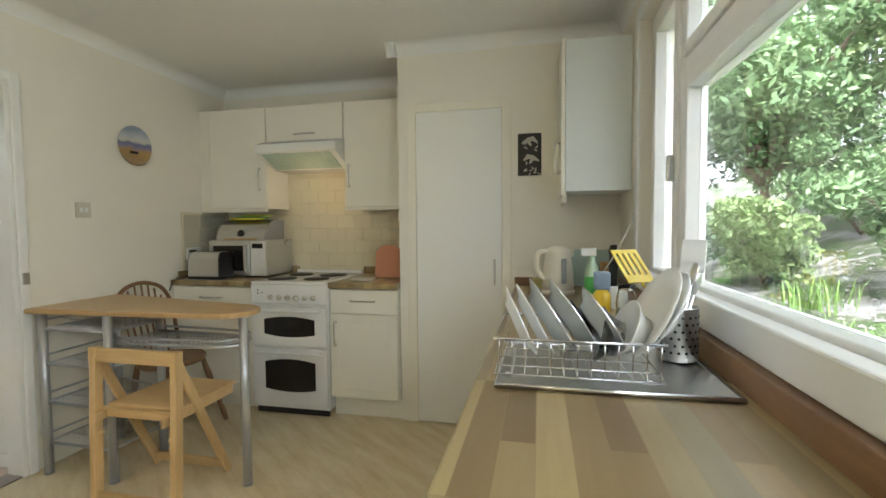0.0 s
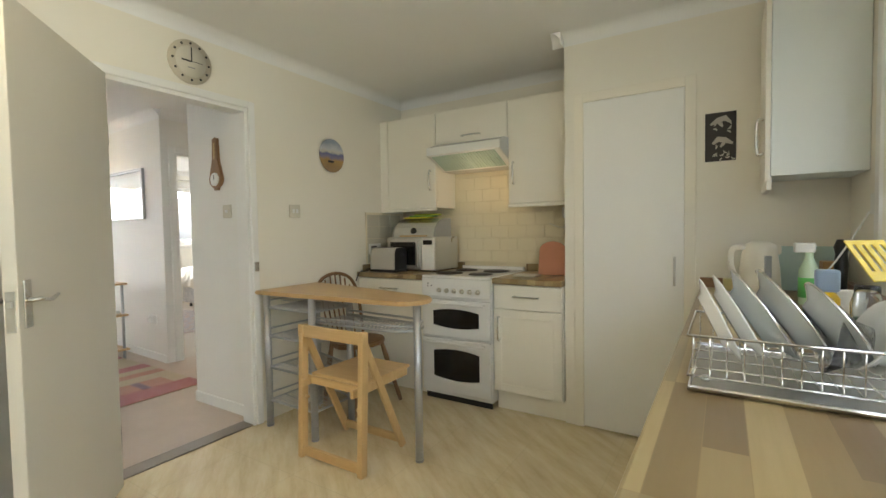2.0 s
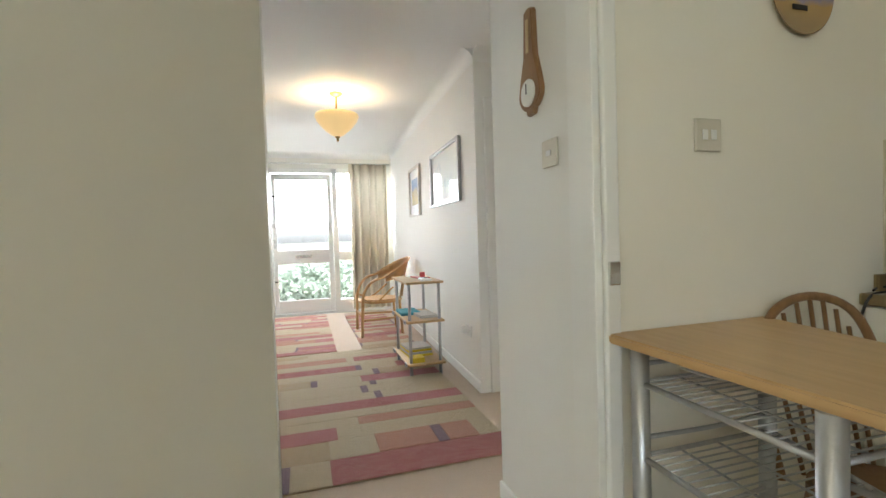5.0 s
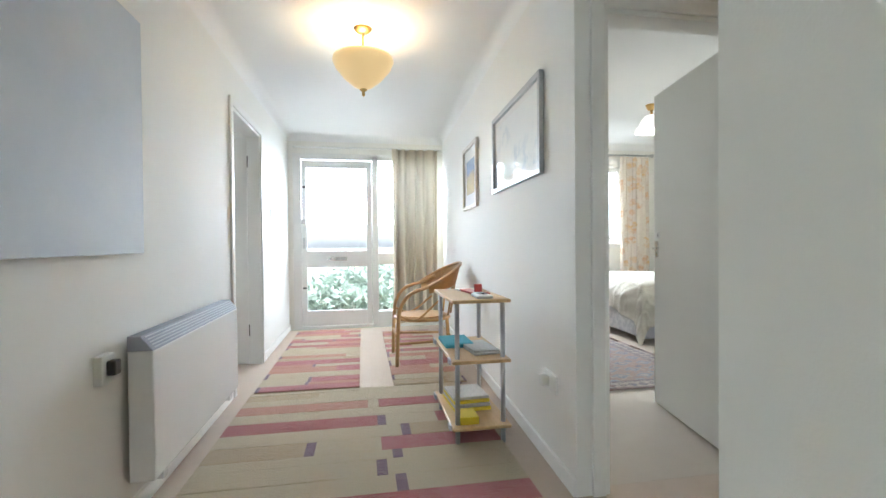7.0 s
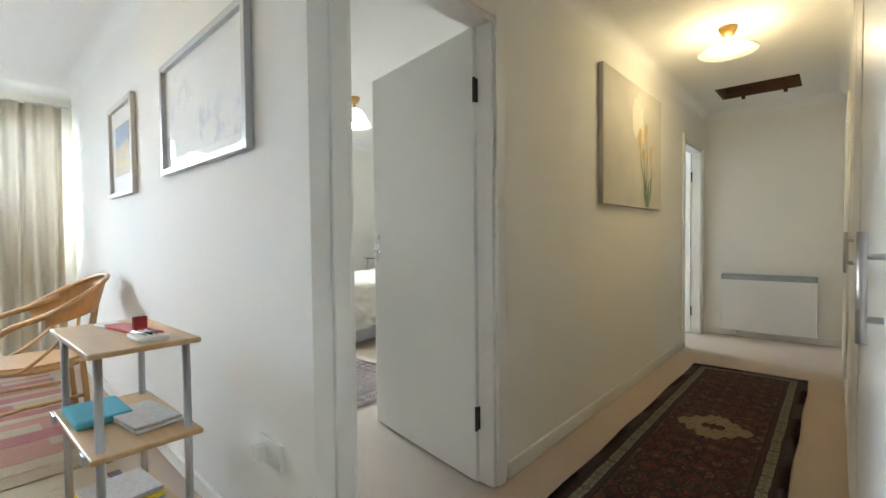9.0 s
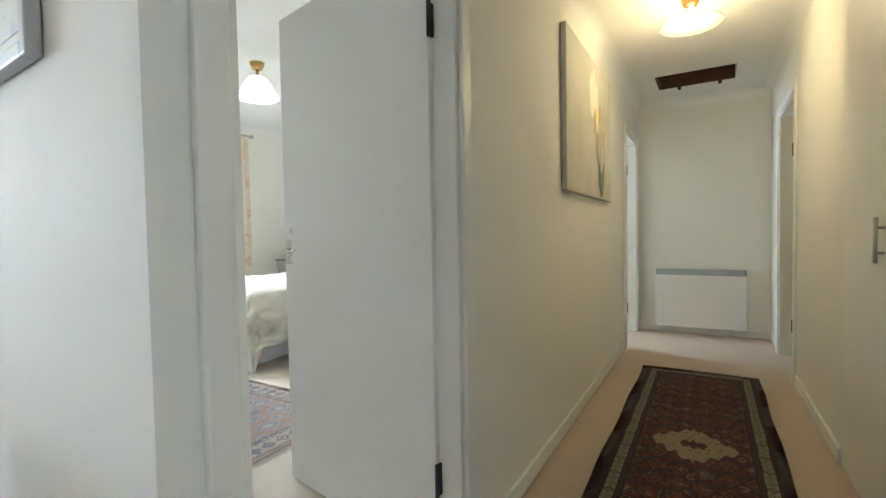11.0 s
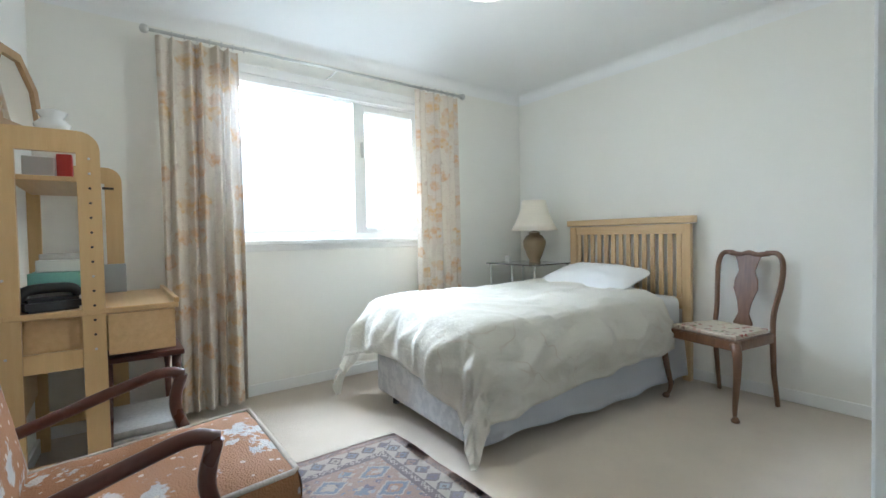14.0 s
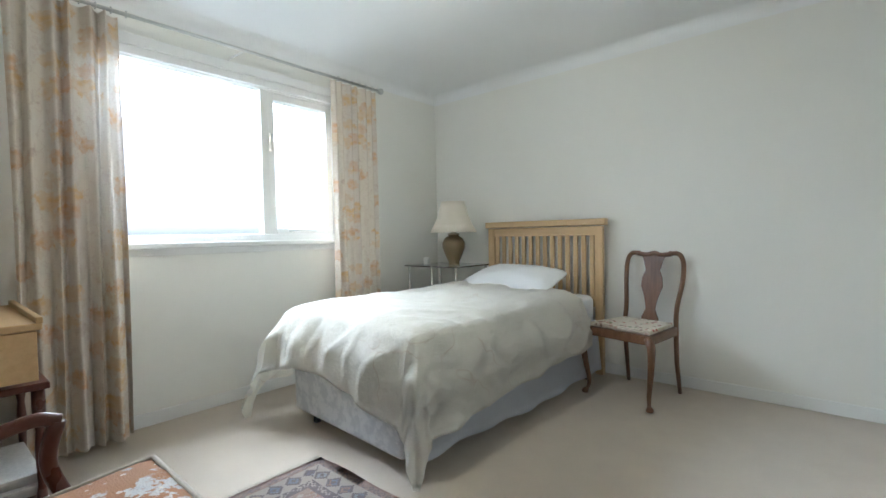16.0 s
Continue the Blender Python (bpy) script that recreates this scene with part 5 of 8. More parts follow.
dish("plate", 0.335, 1.03, ZB + 0.11, 0.12, -62, 4, china, "large white plate leaning in the rack", rim=False)
dish("plate", 0.365, 1.05, ZB + 0.105, 0.11, -60, 0, china, "white plate leaning in the rack", rim=False)
ch = thing("cutlery_holder", pose(0.415, 1.16, 0.908), "perforated steel cutlery holder", "cutlery holder")
part("cup", lt([(0, 0), (0.047, 0), (0.05, 0.004), (0.05, 0.135), (0.052, 0.138), (0.048, 0.138), (0.047, 0.01), (0, 0.008)], seg=28), M["steel"], ch)
bm = B()
for j in range(6):
    for i in range(18):
        a = radians(i * 20 + (10 if j % 2 else 0))
        b = lt([(0, 0), (0.0038, 0), (0.0038, 0.0006), (0, 0.0006)], seg=8, m=Matrix.Translation((0.0502 * math.cos(a), 0.0502 * math.sin(a), 0.025 + j * 0.018)) @ pose(0, 0, 0, 0, 90, math.degrees(a)))
        join(bm, b)
part("holes", bm, M["black"], ch)


def utensil(name, base, tip, mat, label, head=None):
    u = thing(name, Matrix.Translation(base), label, name.replace("_", " "), "utensils drying by the sink")
    d = Vector(tip) - Vector(base)
    part("handle", tb([(0, 0, 0), d], 0.006, 8, r_end=0.005), mat, u)
    if head:
        w, l, t = head
        q = d.to_track_quat("Z", "Y").to_matrix().to_4x4()
        bm = B()
        if name == "spatula":
            n = 5
            for i in range(n):
                x = -w / 2 + i * (w - 0.012) / (n - 1)
                box(bm, x, x + 0.012, -t / 2, t / 2, 0.02, l - 0.012)
            box(bm, -w / 2, w / 2, -t / 2, t / 2, 0, 0.03, bevel=0.003)
            box(bm, -w / 2, w / 2, -t / 2, t / 2, l - 0.015, l, bevel=0.003)
        else:
            lathe(bm, [(0, 0), (w * 0.3, l * 0.1), (w * 0.5, l * 0.6), (w * 0.35, l * 0.95), (0, l)], seg=16)
            bm.transform(Matrix.Diagonal((1, 0.3, 1, 1)))
        bm.transform(Matrix.Translation(d) @ q)
        part("head", bm, mat, u)
    return u


yel = plain("yellow_nylon", (0.74, 0.56, 0.07), 0.35)
utensil("spatula", (0.435, 1.205, 0.93), (0.365, 1.335, 1.085), yel, "yellow slotted spatula leaning over the cutlery holder", (0.095, 0.13, 0.004))
utensil("spoon", (0.41, 1.15, 0.93), (0.44, 1.12, 1.08), M["steel"], "steel spoon standing in the holder", (0.035, 0.06, 0.02))
utensil("spoon", (0.41, 1.16, 0.93), (0.45, 1.17, 1.10), M["steel"], "steel spoon standing in the holder", (0.035, 0.06, 0.02))
utensil("spatula", (0.43, 1.15, 0.93), (0.46, 1.20, 1.13), M["plastic"], "white plastic slice in the holder", (0.06, 0.09, 0.004))
ke = thing("kettle", pose(0.16, 2.36, 0.90, 0, 0, 20), "cream plastic jug kettle on its base", "kettle")
kmat = plain("cream_kettle_plastic", (0.78, 0.74, 0.62), 0.3, amount=0.02)
part("base", lt([(0, 0), (0.085, 0), (0.088, 0.015), (0.08, 0.022), (0, 0.022)]), kmat, ke)
part("jug", lt([(0, 0.022), (0.078, 0.022), (0.082, 0.04), (0.076, 0.13), (0.066, 0.21), (0.06, 0.235), (0.03, 0.25), (0, 0.252)]), kmat, ke)
part("handle", tb(smooth_path([(-0.06, 0, 0.225), (-0.105, 0, 0.22), (-0.118, 0, 0.17), (-0.105, 0, 0.11), (-0.076, 0, 0.08)], 6), 0.012, 10), kmat, ke)
part("water_gauge", bx(-0.014, 0.014, -0.084, -0.072, 0.06, 0.19, bevel=0.005), M["grey_plastic"], ke, "grey water gauge")
part("spout", bx(0.05, 0.085, -0.018, 0.018, 0.19, 0.235, bevel=0.012), kmat, ke)
sb = thing("spray_bottle", pose(0.315, 2.20, 0.90), "clear spray bottle with a green label", "spray bottle")
part("bottle", lt([(0, 0), (0.032, 0), (0.035, 0.01), (0.034, 0.14), (0.014, 0.19), (0.014, 0.21), (0, 0.21)]), plain("pale_green_bottle", (0.55, 0.72, 0.5), 0.2), sb)
part("trigger", bx(-0.05, 0.02, -0.014, 0.014, 0.21, 0.25, bevel=0.006), M["plastic"], sb)
part("label", lt([(0.0356, 0.03), (0.0356, 0.11)], seg=24), plain("green_label", (0.10, 0.45, 0.10), 0.4), sb)
sb = thing("detergent_bottle", pose(0.30, 1.72, 0.90), "yellow bottle with a blue-grey cap", "bottle")
part("bottle", lt([(0, 0), (0.033, 0), (0.035, 0.01), (0.033, 0.09), (0.02, 0.11), (0, 0.11)]), plain("yellow_bottle", (0.75, 0.50, 0.02), 0.3), sb)
part("cap", bx(-0.03, 0.03, -0.02, 0.02, 0.11, 0.18, bevel=0.008), plain("blue_grey_cap", (0.28, 0.36, 0.46), 0.4), sb)
jar = thing("glass_jar", pose(0.36, 1.55, 0.90), "clear glass jar with dark green contents", "jar")
part("jar", lt([(0, 0), (0.035, 0), (0.036, 0.1), (0.028, 0.13), (0.028, 0.15), (0.026, 0.15), (0.026, 0.13), (0.034, 0.1), (0.033, 0.004), (0, 0.004)]), M["clear"], jar)
part("contents", lt([(0, 0.005), (0.032, 0.005), (0.032, 0.06), (0, 0.062)]), plain("dark_green", (0.02, 0.10, 0.04), 0.4), jar)
solid("sponge_cloth", bx(0.14, 0.27, 1.66, 1.74, 0.90, 0.925, bevel=0.01), plain("blue_cloth", (0.20, 0.36, 0.55), 0.9), "folded blue cloth on the worktop", "cloth")
mug = thing("mug", pose(0.40, 1.95, 0.90), "white mug on the worktop", "mug")
part("cup", lt([(0, 0), (0.038, 0), (0.04, 0.005), (0.04, 0.09), (0.037, 0.09), (0.036, 0.01), (0, 0.008)]), china, mug)
part("handle", tb(smooth_path([(-0.04, 0, 0.075), (-0.065, 0, 0.07), (-0.065, 0, 0.03), (-0.04, 0, 0.02)], 5), 0.005, 8), china, mug)
solid("draining_mat", bx(0.10, 0.49, 2.615, 2.628, 0.905, 1.12, bevel=0.003), plain("pale_blue_board", (0.50, 0.64, 0.60), 0.4), "pale blue-green chopping board against the wall", "chopping board")
solid("butter_dish", bx(0.02, 0.13, 2.52, 2.60, 0.90, 0.96, bevel=0.008), plain("butter_yellow", (0.62, 0.55, 0.25), 0.4), "small yellow plastic tub", "tub")
bl = thing("black_grinder", pose(0.43, 2.3, 0.90), "black pepper grinder beside the window", "grinder")
part("body", lt([(0, 0), (0.025, 0), (0.02, 0.08), (0.024, 0.16), (0.02, 0.2), (0.026, 0.23), (0.015, 0.26), (0, 0.26)]), M["black"], bl)
solid("wooden_box", bx(0.39, 0.47, 2.42, 2.52, 0.90, 1.06, bevel=0.006), M["cane"], "small brown wooden box", "box")
sk = thing("wall_socket", pose(KE, 2.24, 1.30), "white wall socket by the window with a hanging flex", "socket")
part("plate", bx(-0.012, 0, -0.035, 0.035, -0.04, 0.04, bevel=0.003), M["plastic"], sk)
part("flex", tb(smooth_path([(-0.02, 0, -0.03), (-0.06, 0.01, -0.12), (-0.12, 0.03, -0.24), (-0.18, 0.06, -0.33)], 5), 0.0035, 6), M["plastic"], sk)

# ---- hall ----


def woven(name, colors):
    """Rug pile; each woven patch takes one of the colours."""
    s = Shade(name)
    v = s.place()
    pile = s.noise(v, 210, 2, 0.7)
    streak = s.noise(s.scaled(v, 40, 5, 5), 2.5, 4, 0.65)
    fade = s.noise(v, 3.0, 3)
    base = s.ramp(s.random(), [(i / len(colors), c) for i, c in enumerate(colors)], True)
    col = s.mix(s.math("MULTIPLY", s.ramp(streak, [(0.35, (0, 0, 0)), (0.7, (1, 1, 1))]), 0.34), base, (0.66, 0.54, 0.37))
    col = s.mix(s.math("MULTIPLY", pile, 0.35), col, (0.12, 0.07, 0.05))
    col = s.mix(s.math("MULTIPLY", fade, 0.12), col, (0.60, 0.48, 0.34))
    return s.done(col, 0.95, 0, s.math("ADD", pile, s.math("MULTIPLY", streak, 1.2)), 0.011, Sheen_Weight=0.3)


CREAM, SAND, PINK, RED, PEACH, PLUM = (0.66, 0.55, 0.34), (0.56, 0.41, 0.21), (0.50, 0.07, 0.11), (0.44, 0.03, 0.055), (0.58, 0.21, 0.12), (0.12, 0.03, 0.13)
PILE = {k: woven("rug_" + k, [c]) for k, c in (("cream", CREAM), ("sand", SAND), ("pink", PINK), ("red", RED), ("peach", PEACH), ("plum", PLUM))}


def patch_rug(x0, x1, y0, y1, seed, label, first=()):
    """Patchwork rug: bands across y, each cut into patches."""
    r = random.Random(seed)
    rug = thing("patchwork_rug", pose(x0, y0, 0), label, "rug", "patchwork rugs")
    part("backing", bx(0, x1 - x0, 0, y1 - y0, 0.0, 0.006), PILE["sand"], rug)
    x = x1 - x0
    rows = list(first)
    bright = False
    while x > 0.02:
        if rows:
            d, cells = rows.pop(0)
        else:
            bright = not bright
            d = r.uniform(0.10, 0.17) if bright else r.uniform(0.07, 0.16)
            n = r.choice((2, 3, 3, 4)) if y1 - y0 > 1 else r.choice((1, 2, 2))
            cuts = sorted([0, 1] + [r.uniform(0.12, 0.88) for _ in range(n - 1)])
            pal = ("pink", "cream", "red", "cream", "peach", "pink", "sand") if bright else ("cream", "cream", "sand", "cream", "peach")
            cells = [(b - a, r.choice(pal)) for a, b in zip(cuts, cuts[1:])]
            if r.random() < 0.5:
                cells.insert(r.randrange(len(cells) + 1), (0.035, "plum"))
        d = min(d, x)
        tot = sum(c[0] for c in cells)
        y = 0.0
        for w, k in cells:
            ww = w / tot * (y1 - y0)
            if ww > 0.012 and d > 0.012:
                h = 0.0115 + r.uniform(-0.0012, 0.0012)
                part("patch", bx(x - d + 0.0004, x - 0.0004, y + 0.0004, y + ww - 0.0004, 0.006, h, bevel=0.002, seg=1), PILE[k], rug)
            y += ww
        x -= d
    return rug


patch_rug(-6.04, -3.60, 0.46, 1.95, 4, "thick patchwork rug in red, pink and cream",
          [(0.24, [(0.30, "sand"), (0.05, "plum"), (0.18, "cream"), (0.9, "red")]), (0.22, [(0.45, "sand"), (0.2, "cream"), (0.26, "peach"), (0.05, "plum"), (0.14, "peach"), (0.1, "cream")]),
           (0.17, [(0.45, "pink"), (0.1, "cream"), (0.55, "cream")]), (0.12, [(0.5, "cream"), (0.5, "peach")]), (0.12, [(1, "cream")])])
patch_rug(-8.36, -6.08, 0.47, 1.20, 8, "narrow striped patchwork rug by the front door")
patch_rug(-8.12, -6.06, 1.45, 2.0, 11, "narrow striped patchwork rug under the cane chair")

st = thing("shelf_trolley", pose(-5.0, 1.82, 0), "three-shelf beech and silver tube trolley against the wall", "shelf unit")
for z in (0.76, 0.45, 0.11):
    wpart("shelf", bx(-5.56, -4.965, 1.675, 1.985, z - 0.018, z, bevel=0.005), M["beech"], st)
for x in (-5.52, -5.02):
    for y in (1.71, 1.955):
        wpart("leg", tb([(x, y, 0), (x, y, 0.742)], 0.0125, 12), M["silver"], st)
    for z in (0.45, 0.11):
        wpart("shelf_lip", bx(x - 0.03 if x > -5.3 else x - 0.02, x + 0.05 if x < -5.3 else x + 0.02, 1.664, 1.674, z - 0.024, z + 0.006, bevel=0.002), M["silver"], st)
redm = plain("red_plastic", (0.50, 0.04, 0.035), 0.35)
ph = thing("letter_rack", pose(-5.3, 1.86, 0.76, 0, 0, 8), "red and white desk holder on the trolley", "letter rack")
part("tray", bx(-0.12, 0.10, -0.035, 0.035, 0, 0.012, bevel=0.003), redm, ph)
part("upright", bx(0.08, 0.10, -0.022, 0.022, 0.012, 0.058, bevel=0.004), redm, ph)
part("paper_pad", bx(-0.19, -0.10, -0.04, 0.03, 0.0, 0.010, bevel=0.002), M["plastic"], ph)
tr = thing("pen_tray", pose(-5.08, 1.86, 0.76), "white dish of pens and small things", "dish")
part("dish", bx(-0.07, 0.07, -0.045, 0.045, 0.0, 0.016, bevel=0.008), M["plastic"], tr)
for i in range(4):
    part("pen", tb([(-0.05, -0.03 + i * 0.018, 0.02), (0.055, -0.02 + i * 0.016, 0.024)], 0.004, 6), (M["steel"], M["black"], M["grey_plastic"], redm)[i], tr)
solid("folded_cloth", bx(-5.50, -5.25, 1.69, 1.86, 0.45, 0.478, bevel=0.012, seg=3), plain("turquoise_cloth", (0.13, 0.46, 0.58), 0.9), "folded turquoise cloth on the middle shelf", "cloth")
news = plain("newsprint", (0.66, 0.64, 0.60), 0.8, amount=0.25, fine=140, coarse=60)
np_ = thing("newspaper_pile", pose(-5.2, 1.86, 0.45, 0, 0, 6), "rolled newspapers on the middle shelf", "newspapers")
for i in range(2):
    part("newspaper", bx(-0.15 + 0.01 * i, 0.13 - 0.01 * i, -0.06, 0.09, 0.012 * i, 0.012 * i + 0.011, bevel=0.004), news, np_)
ym = plain("yellow_card", (0.75, 0.58, 0.03), 0.5)
np_ = thing("magazine_pile", pose(-5.3, 1.82, 0.11, 0, 0, 4), "stack of yellow directories and papers on the low shelf", "books")
for i in range(4):
    part("book", bx(-0.16 + 0.008 * i, 0.12 - 0.012 * i, -0.1, 0.11, 0.018 * i, 0.018 * i + 0.017, bevel=0.003), (ym, news, ym, news, ym)[i], np_)
solid("yellow_box", bx(-5.12, -5.0, 1.72, 1.82, 0.11, 0.15, bevel=0.004), ym, "small yellow carton on the low shelf", "box")

cc = thing("cane_chair", pose(-6.80, 1.78, 0), "honey cane armchair with a scooped back", "chair")
# faces -y
part("seat", prism(B(), [(0.23 * math.cos(radians(a)), 0.23 * math.sin(radians(a)) - 0.02) for a in range(0, 360, 15)], 0.385, 0.415, bevel=0.01), M["cane"], cc)
part("seat_ring", tube(B(), [(0.245 * math.cos(radians(a)), 0.245 * math.sin(radians(a)) - 0.02, 0.39) for a in range(0, 360, 15)], 0.014, 8, closed=True), M["cane"], cc)
for sx in (-1, 1):
    part("front_leg", tb(smooth_path([(sx * 0.25, -0.27, 0), (sx * 0.265, -0.26, 0.3), (sx * 0.27, -0.24, 0.5), (sx * 0.275, -0.15, 0.625), (sx * 0.27, 0.0, 0.68), (sx * 0.24, 0.14, 0.74)], 5), 0.016, 10), M["cane"], cc)
    part("rear_leg", tb([(sx * 0.18, 0.2, 0), (sx * 0.2, 0.17, 0.40)], 0.015, 10), M["cane"], cc)
    part("side_stretcher", tb([(sx * 0.255, -0.26, 0.2), (sx * 0.19, 0.19, 0.2)], 0.011, 8), M["cane"], cc)
    part("brace", tb(smooth_path([(sx * 0.262, -0.25, 0.44), (sx * 0.24, -0.1, 0.40), (sx * 0.20, 0.1, 0.55)], 5), 0.01, 8), M["cane"], cc)
part("front_stretcher", tb([(-0.255, -0.265, 0.24), (0.255, -0.265, 0.24)], 0.011, 8), M["cane"], cc)
bm = B()


def scoop(u, v):
    a = radians(-10 + 200 * u)
    r = 0.255 + 0.05 * v
    z0 = 0.62 + 0.06 * math.sin(math.pi * u)
    z1 = 0.68 + 0.19 * math.sin(math.pi * u)
    return (r * math.cos(a), 0.05 + (r - 0.02) * math.sin(a), z0 + (z1 - z0) * v)


sheet(bm, 24, 6, scoop)
bmesh.ops.solidify(bm, geom=bm.faces[:], thickness=0.014)
part("backrest", bm, M["cane"], cc, "woven cane back")
part("back_rim", tb([scoop(i / 24, 1.0) for i in range(25)], 0.014, 8), M["cane"], cc)
for u in (0.3, 0.5, 0.7):
    a = scoop(u, 0)
    part("back_spindle", tb([(a[0] * 0.75, a[1] * 0.85, 0.41), a], 0.009, 8), M["cane"], cc)


def curtain(name, x, y0, y1, z0, z1, folds, mat, label, amp=0.035, seed=0, gather=1.0):
    c = thing(name, pose(x, (y0 + y1) / 2, z1), label, "curtain", "curtains")
    rr = random.Random(seed)
    ph_ = [rr.uniform(-0.6, 0.6) for _ in range(folds + 2)]

    def fn(u, v):
        k = u * folds
        i = int(min(k, folds - 1e-6))
        ph = ph_[i] * (1 - (k - i)) + ph_[i + 1] * (k - i)
        a = amp * (0.55 + 0.45 * v) * (0.8 + 0.3 * math.sin(3.1 * u + seed))
        dx = a * math.sin(2 * math.pi * k + ph * v) + 0.3 * a * math.sin(4 * math.pi * k + 2.2 * v + seed)
        spread = 1 + (gather - 1) * (1 - abs(2 * v - 1) ** 1.5)
        yy = (u - 0.5) * (y1 - y0) * spread
        yy += 0.01 * math.sin(2 * math.pi * k * 0.5 + 3 * v)
        zz = -v * (z1 - z0) + 0.012 * math.sin(2 * math.pi * k) * v
        return (dx, yy, zz)

    bm_ = B()
    sheet(bm_, folds * 12, 26, fn)
    part("fabric", bm_, mat, c)
    return c


s = Shade("cream_curtain")
v = s.coords()
weave = s.noise(v, 320, 2)
col = s.mix(s.noise(s.scaled(v, 6, 6, 1), 2, 3), (0.68, 0.60, 0.44), (0.77, 0.71, 0.56))
hall_cloth = s.done(s.mix(s.math("MULTIPLY", weave, 0.3), col, (0.5, 0.42, 0.29)), 0.9, 0, weave, 0.001, Transmission_Weight=0.02)
curtain("hall_curtain", FRONT + 0.11, 1.60, 2.17, 0.06, 2.22, 5, hall_cloth, "cream full-length curtain beside the front door", 0.07, 2)
rod = solid("curtain_rail", tb([(FRONT + 0.1, 0.42, 2.225), (FRONT + 0.1, 2.22, 2.225)], 0.011, 10), M["plastic"], "white curtain rail over the front door", "curtain rail")


card = plain("white_card", (0.84, 0.83, 0.80), 0.6, amount=0.02, depth=0.0, Coat_Weight=1.0, Coat_Roughness=0.03)


def framed(name, xc, zc, w, h, fw, frame_mat, art, label, mat_w=0.0):
    """Glazed picture on the slanting north wall of the hall."""
    p = thing(name, pose(xc, north_y(xc) - 0.002, zc, 90, 0, -2.4), label, "picture")
    bm_ = B()
    for a in ((-w / 2, -w / 2 + fw, -h / 2, h / 2), (w / 2 - fw, w / 2, -h / 2, h / 2), (-w / 2 + fw, w / 2 - fw, -h / 2, -h / 2 + fw), (-w / 2 + fw, w / 2 - fw, h / 2 - fw, h / 2)):
        box(bm_, *a, 0.0, 0.026, bevel=0.003)
    part("frame", bm_, frame_mat, p)
    part("mount", bx(-w / 2 + fw, w / 2 - fw, -h / 2 + fw, h / 2 - fw, 0.002, 0.006), card, p, "white card mount behind glass")
    part("artwork", bx(-w / 2 + fw + mat_w, w / 2 - fw - mat_w, -h / 2 + fw + mat_w, h / 2 - fw - mat_w, 0.007, 0.008), art, p)
    return p


s = Shade("pale_blue_sketch")
v = s.coords()
f = s.math("MULTIPLY", s.ramp(s.noise(v, 7, 5, 0.65), [(0.52, (0, 0, 0)), (0.62, (1, 1, 1))]), s.ramp(s.noise(v, 2.2, 2), [(0.4, (0, 0, 0)), (0.6, (1, 1, 1))]))
art1 = s.done(s.mix(s.math("MULTIPLY", f, 0.5), (0.86, 0.87, 0.85), (0.44, 0.54, 0.66)), 0.7, Coat_Weight=1.0, Coat_Roughness=0.03)
framed("framed_print", -5.275, 1.635, 0.94, 0.50, 0.028, M["silver"], art1, "pale blue sketch in a silver frame behind glass", 0.04)
s = Shade("blue_yellow_landscape")
v = s.coords()
px, py, pz = s.split(v)
k = s.math("ADD", s.math("MULTIPLY_ADD", py, 1.8, 0.5), s.math("MULTIPLY_ADD", s.noise(v, 9, 4), 0.3, -0.15))
art2 = s.done(s.ramp(k, [(0.15, (0.42, 0.34, 0.14)), (0.35, (0.52, 0.40, 0.12)), (0.5, (0.40, 0.33, 0.16)), (0.6, (0.16, 0.22, 0.38)), (0.8, (0.24, 0.33, 0.50)), (1.0, (0.55, 0.60, 0.66))]), 0.6, Coat_Weight=1.0, Coat_Roughness=0.03)
framed("framed_painting", -6.59, 1.63, 0.60, 0.56, 0.03, plain("white_wood_frame", (0.72, 0.68, 0.60), 0.5), art2, "blue and yellow landscape in a white frame", 0.10)


grille_grey = plain("blue_grey_grille", (0.30, 0.32, 0.36), 0.7)
pale_grey = plain("pale_grey_louvre", (0.50, 0.52, 0.56), 0.7)


def panel_heater(name, m, w, h, t, label):
    p = thing(name, m, label, "radiator", "panel heaters")
    part("body", bx(0, w, -t, -0.02, 0.04, h - 0.055, bevel=0.006), M["enamel"], p)
    bm_ = B()
    prism(bm_, [(-t, h - 0.055), (-0.02, h - 0.055), (-0.02, h), (-t + 0.045, h)], 0, w, bevel=0.002)
    bm_.transform(Matrix(((0, 0, 1, 0), (1, 0, 0, 0), (0, 1, 0, 0), (0, 0, 0, 1))))
    part("top_grille", bm_, grille_grey, p, "grey louvred top grille")
    for i_ in range(5):
        f_ = 0.14 + 0.18 * i_
        y_l, z_l = -t + 0.045 * f_ - 0.001, h - 0.055 + 0.055 * f_ + 0.001
        part("louvre", slab((0.02, y_l, z_l), (w - 0.02, y_l, z_l), 0.0045, 0.005, (0, 0.045, 0.055)), pale_grey, p)
    for x in (0.12, w - 0.12):
        part("foot", bx(x - 0.02, x + 0.02, -t + 0.01, -0.01, 0.0, 0.045, bevel=0.003), M["enamel"], p)
    part("wall_bracket", bx(0.1, w - 0.1, -0.02, 0, 0.15, h - 0.1), M["steel"], p)
    return p


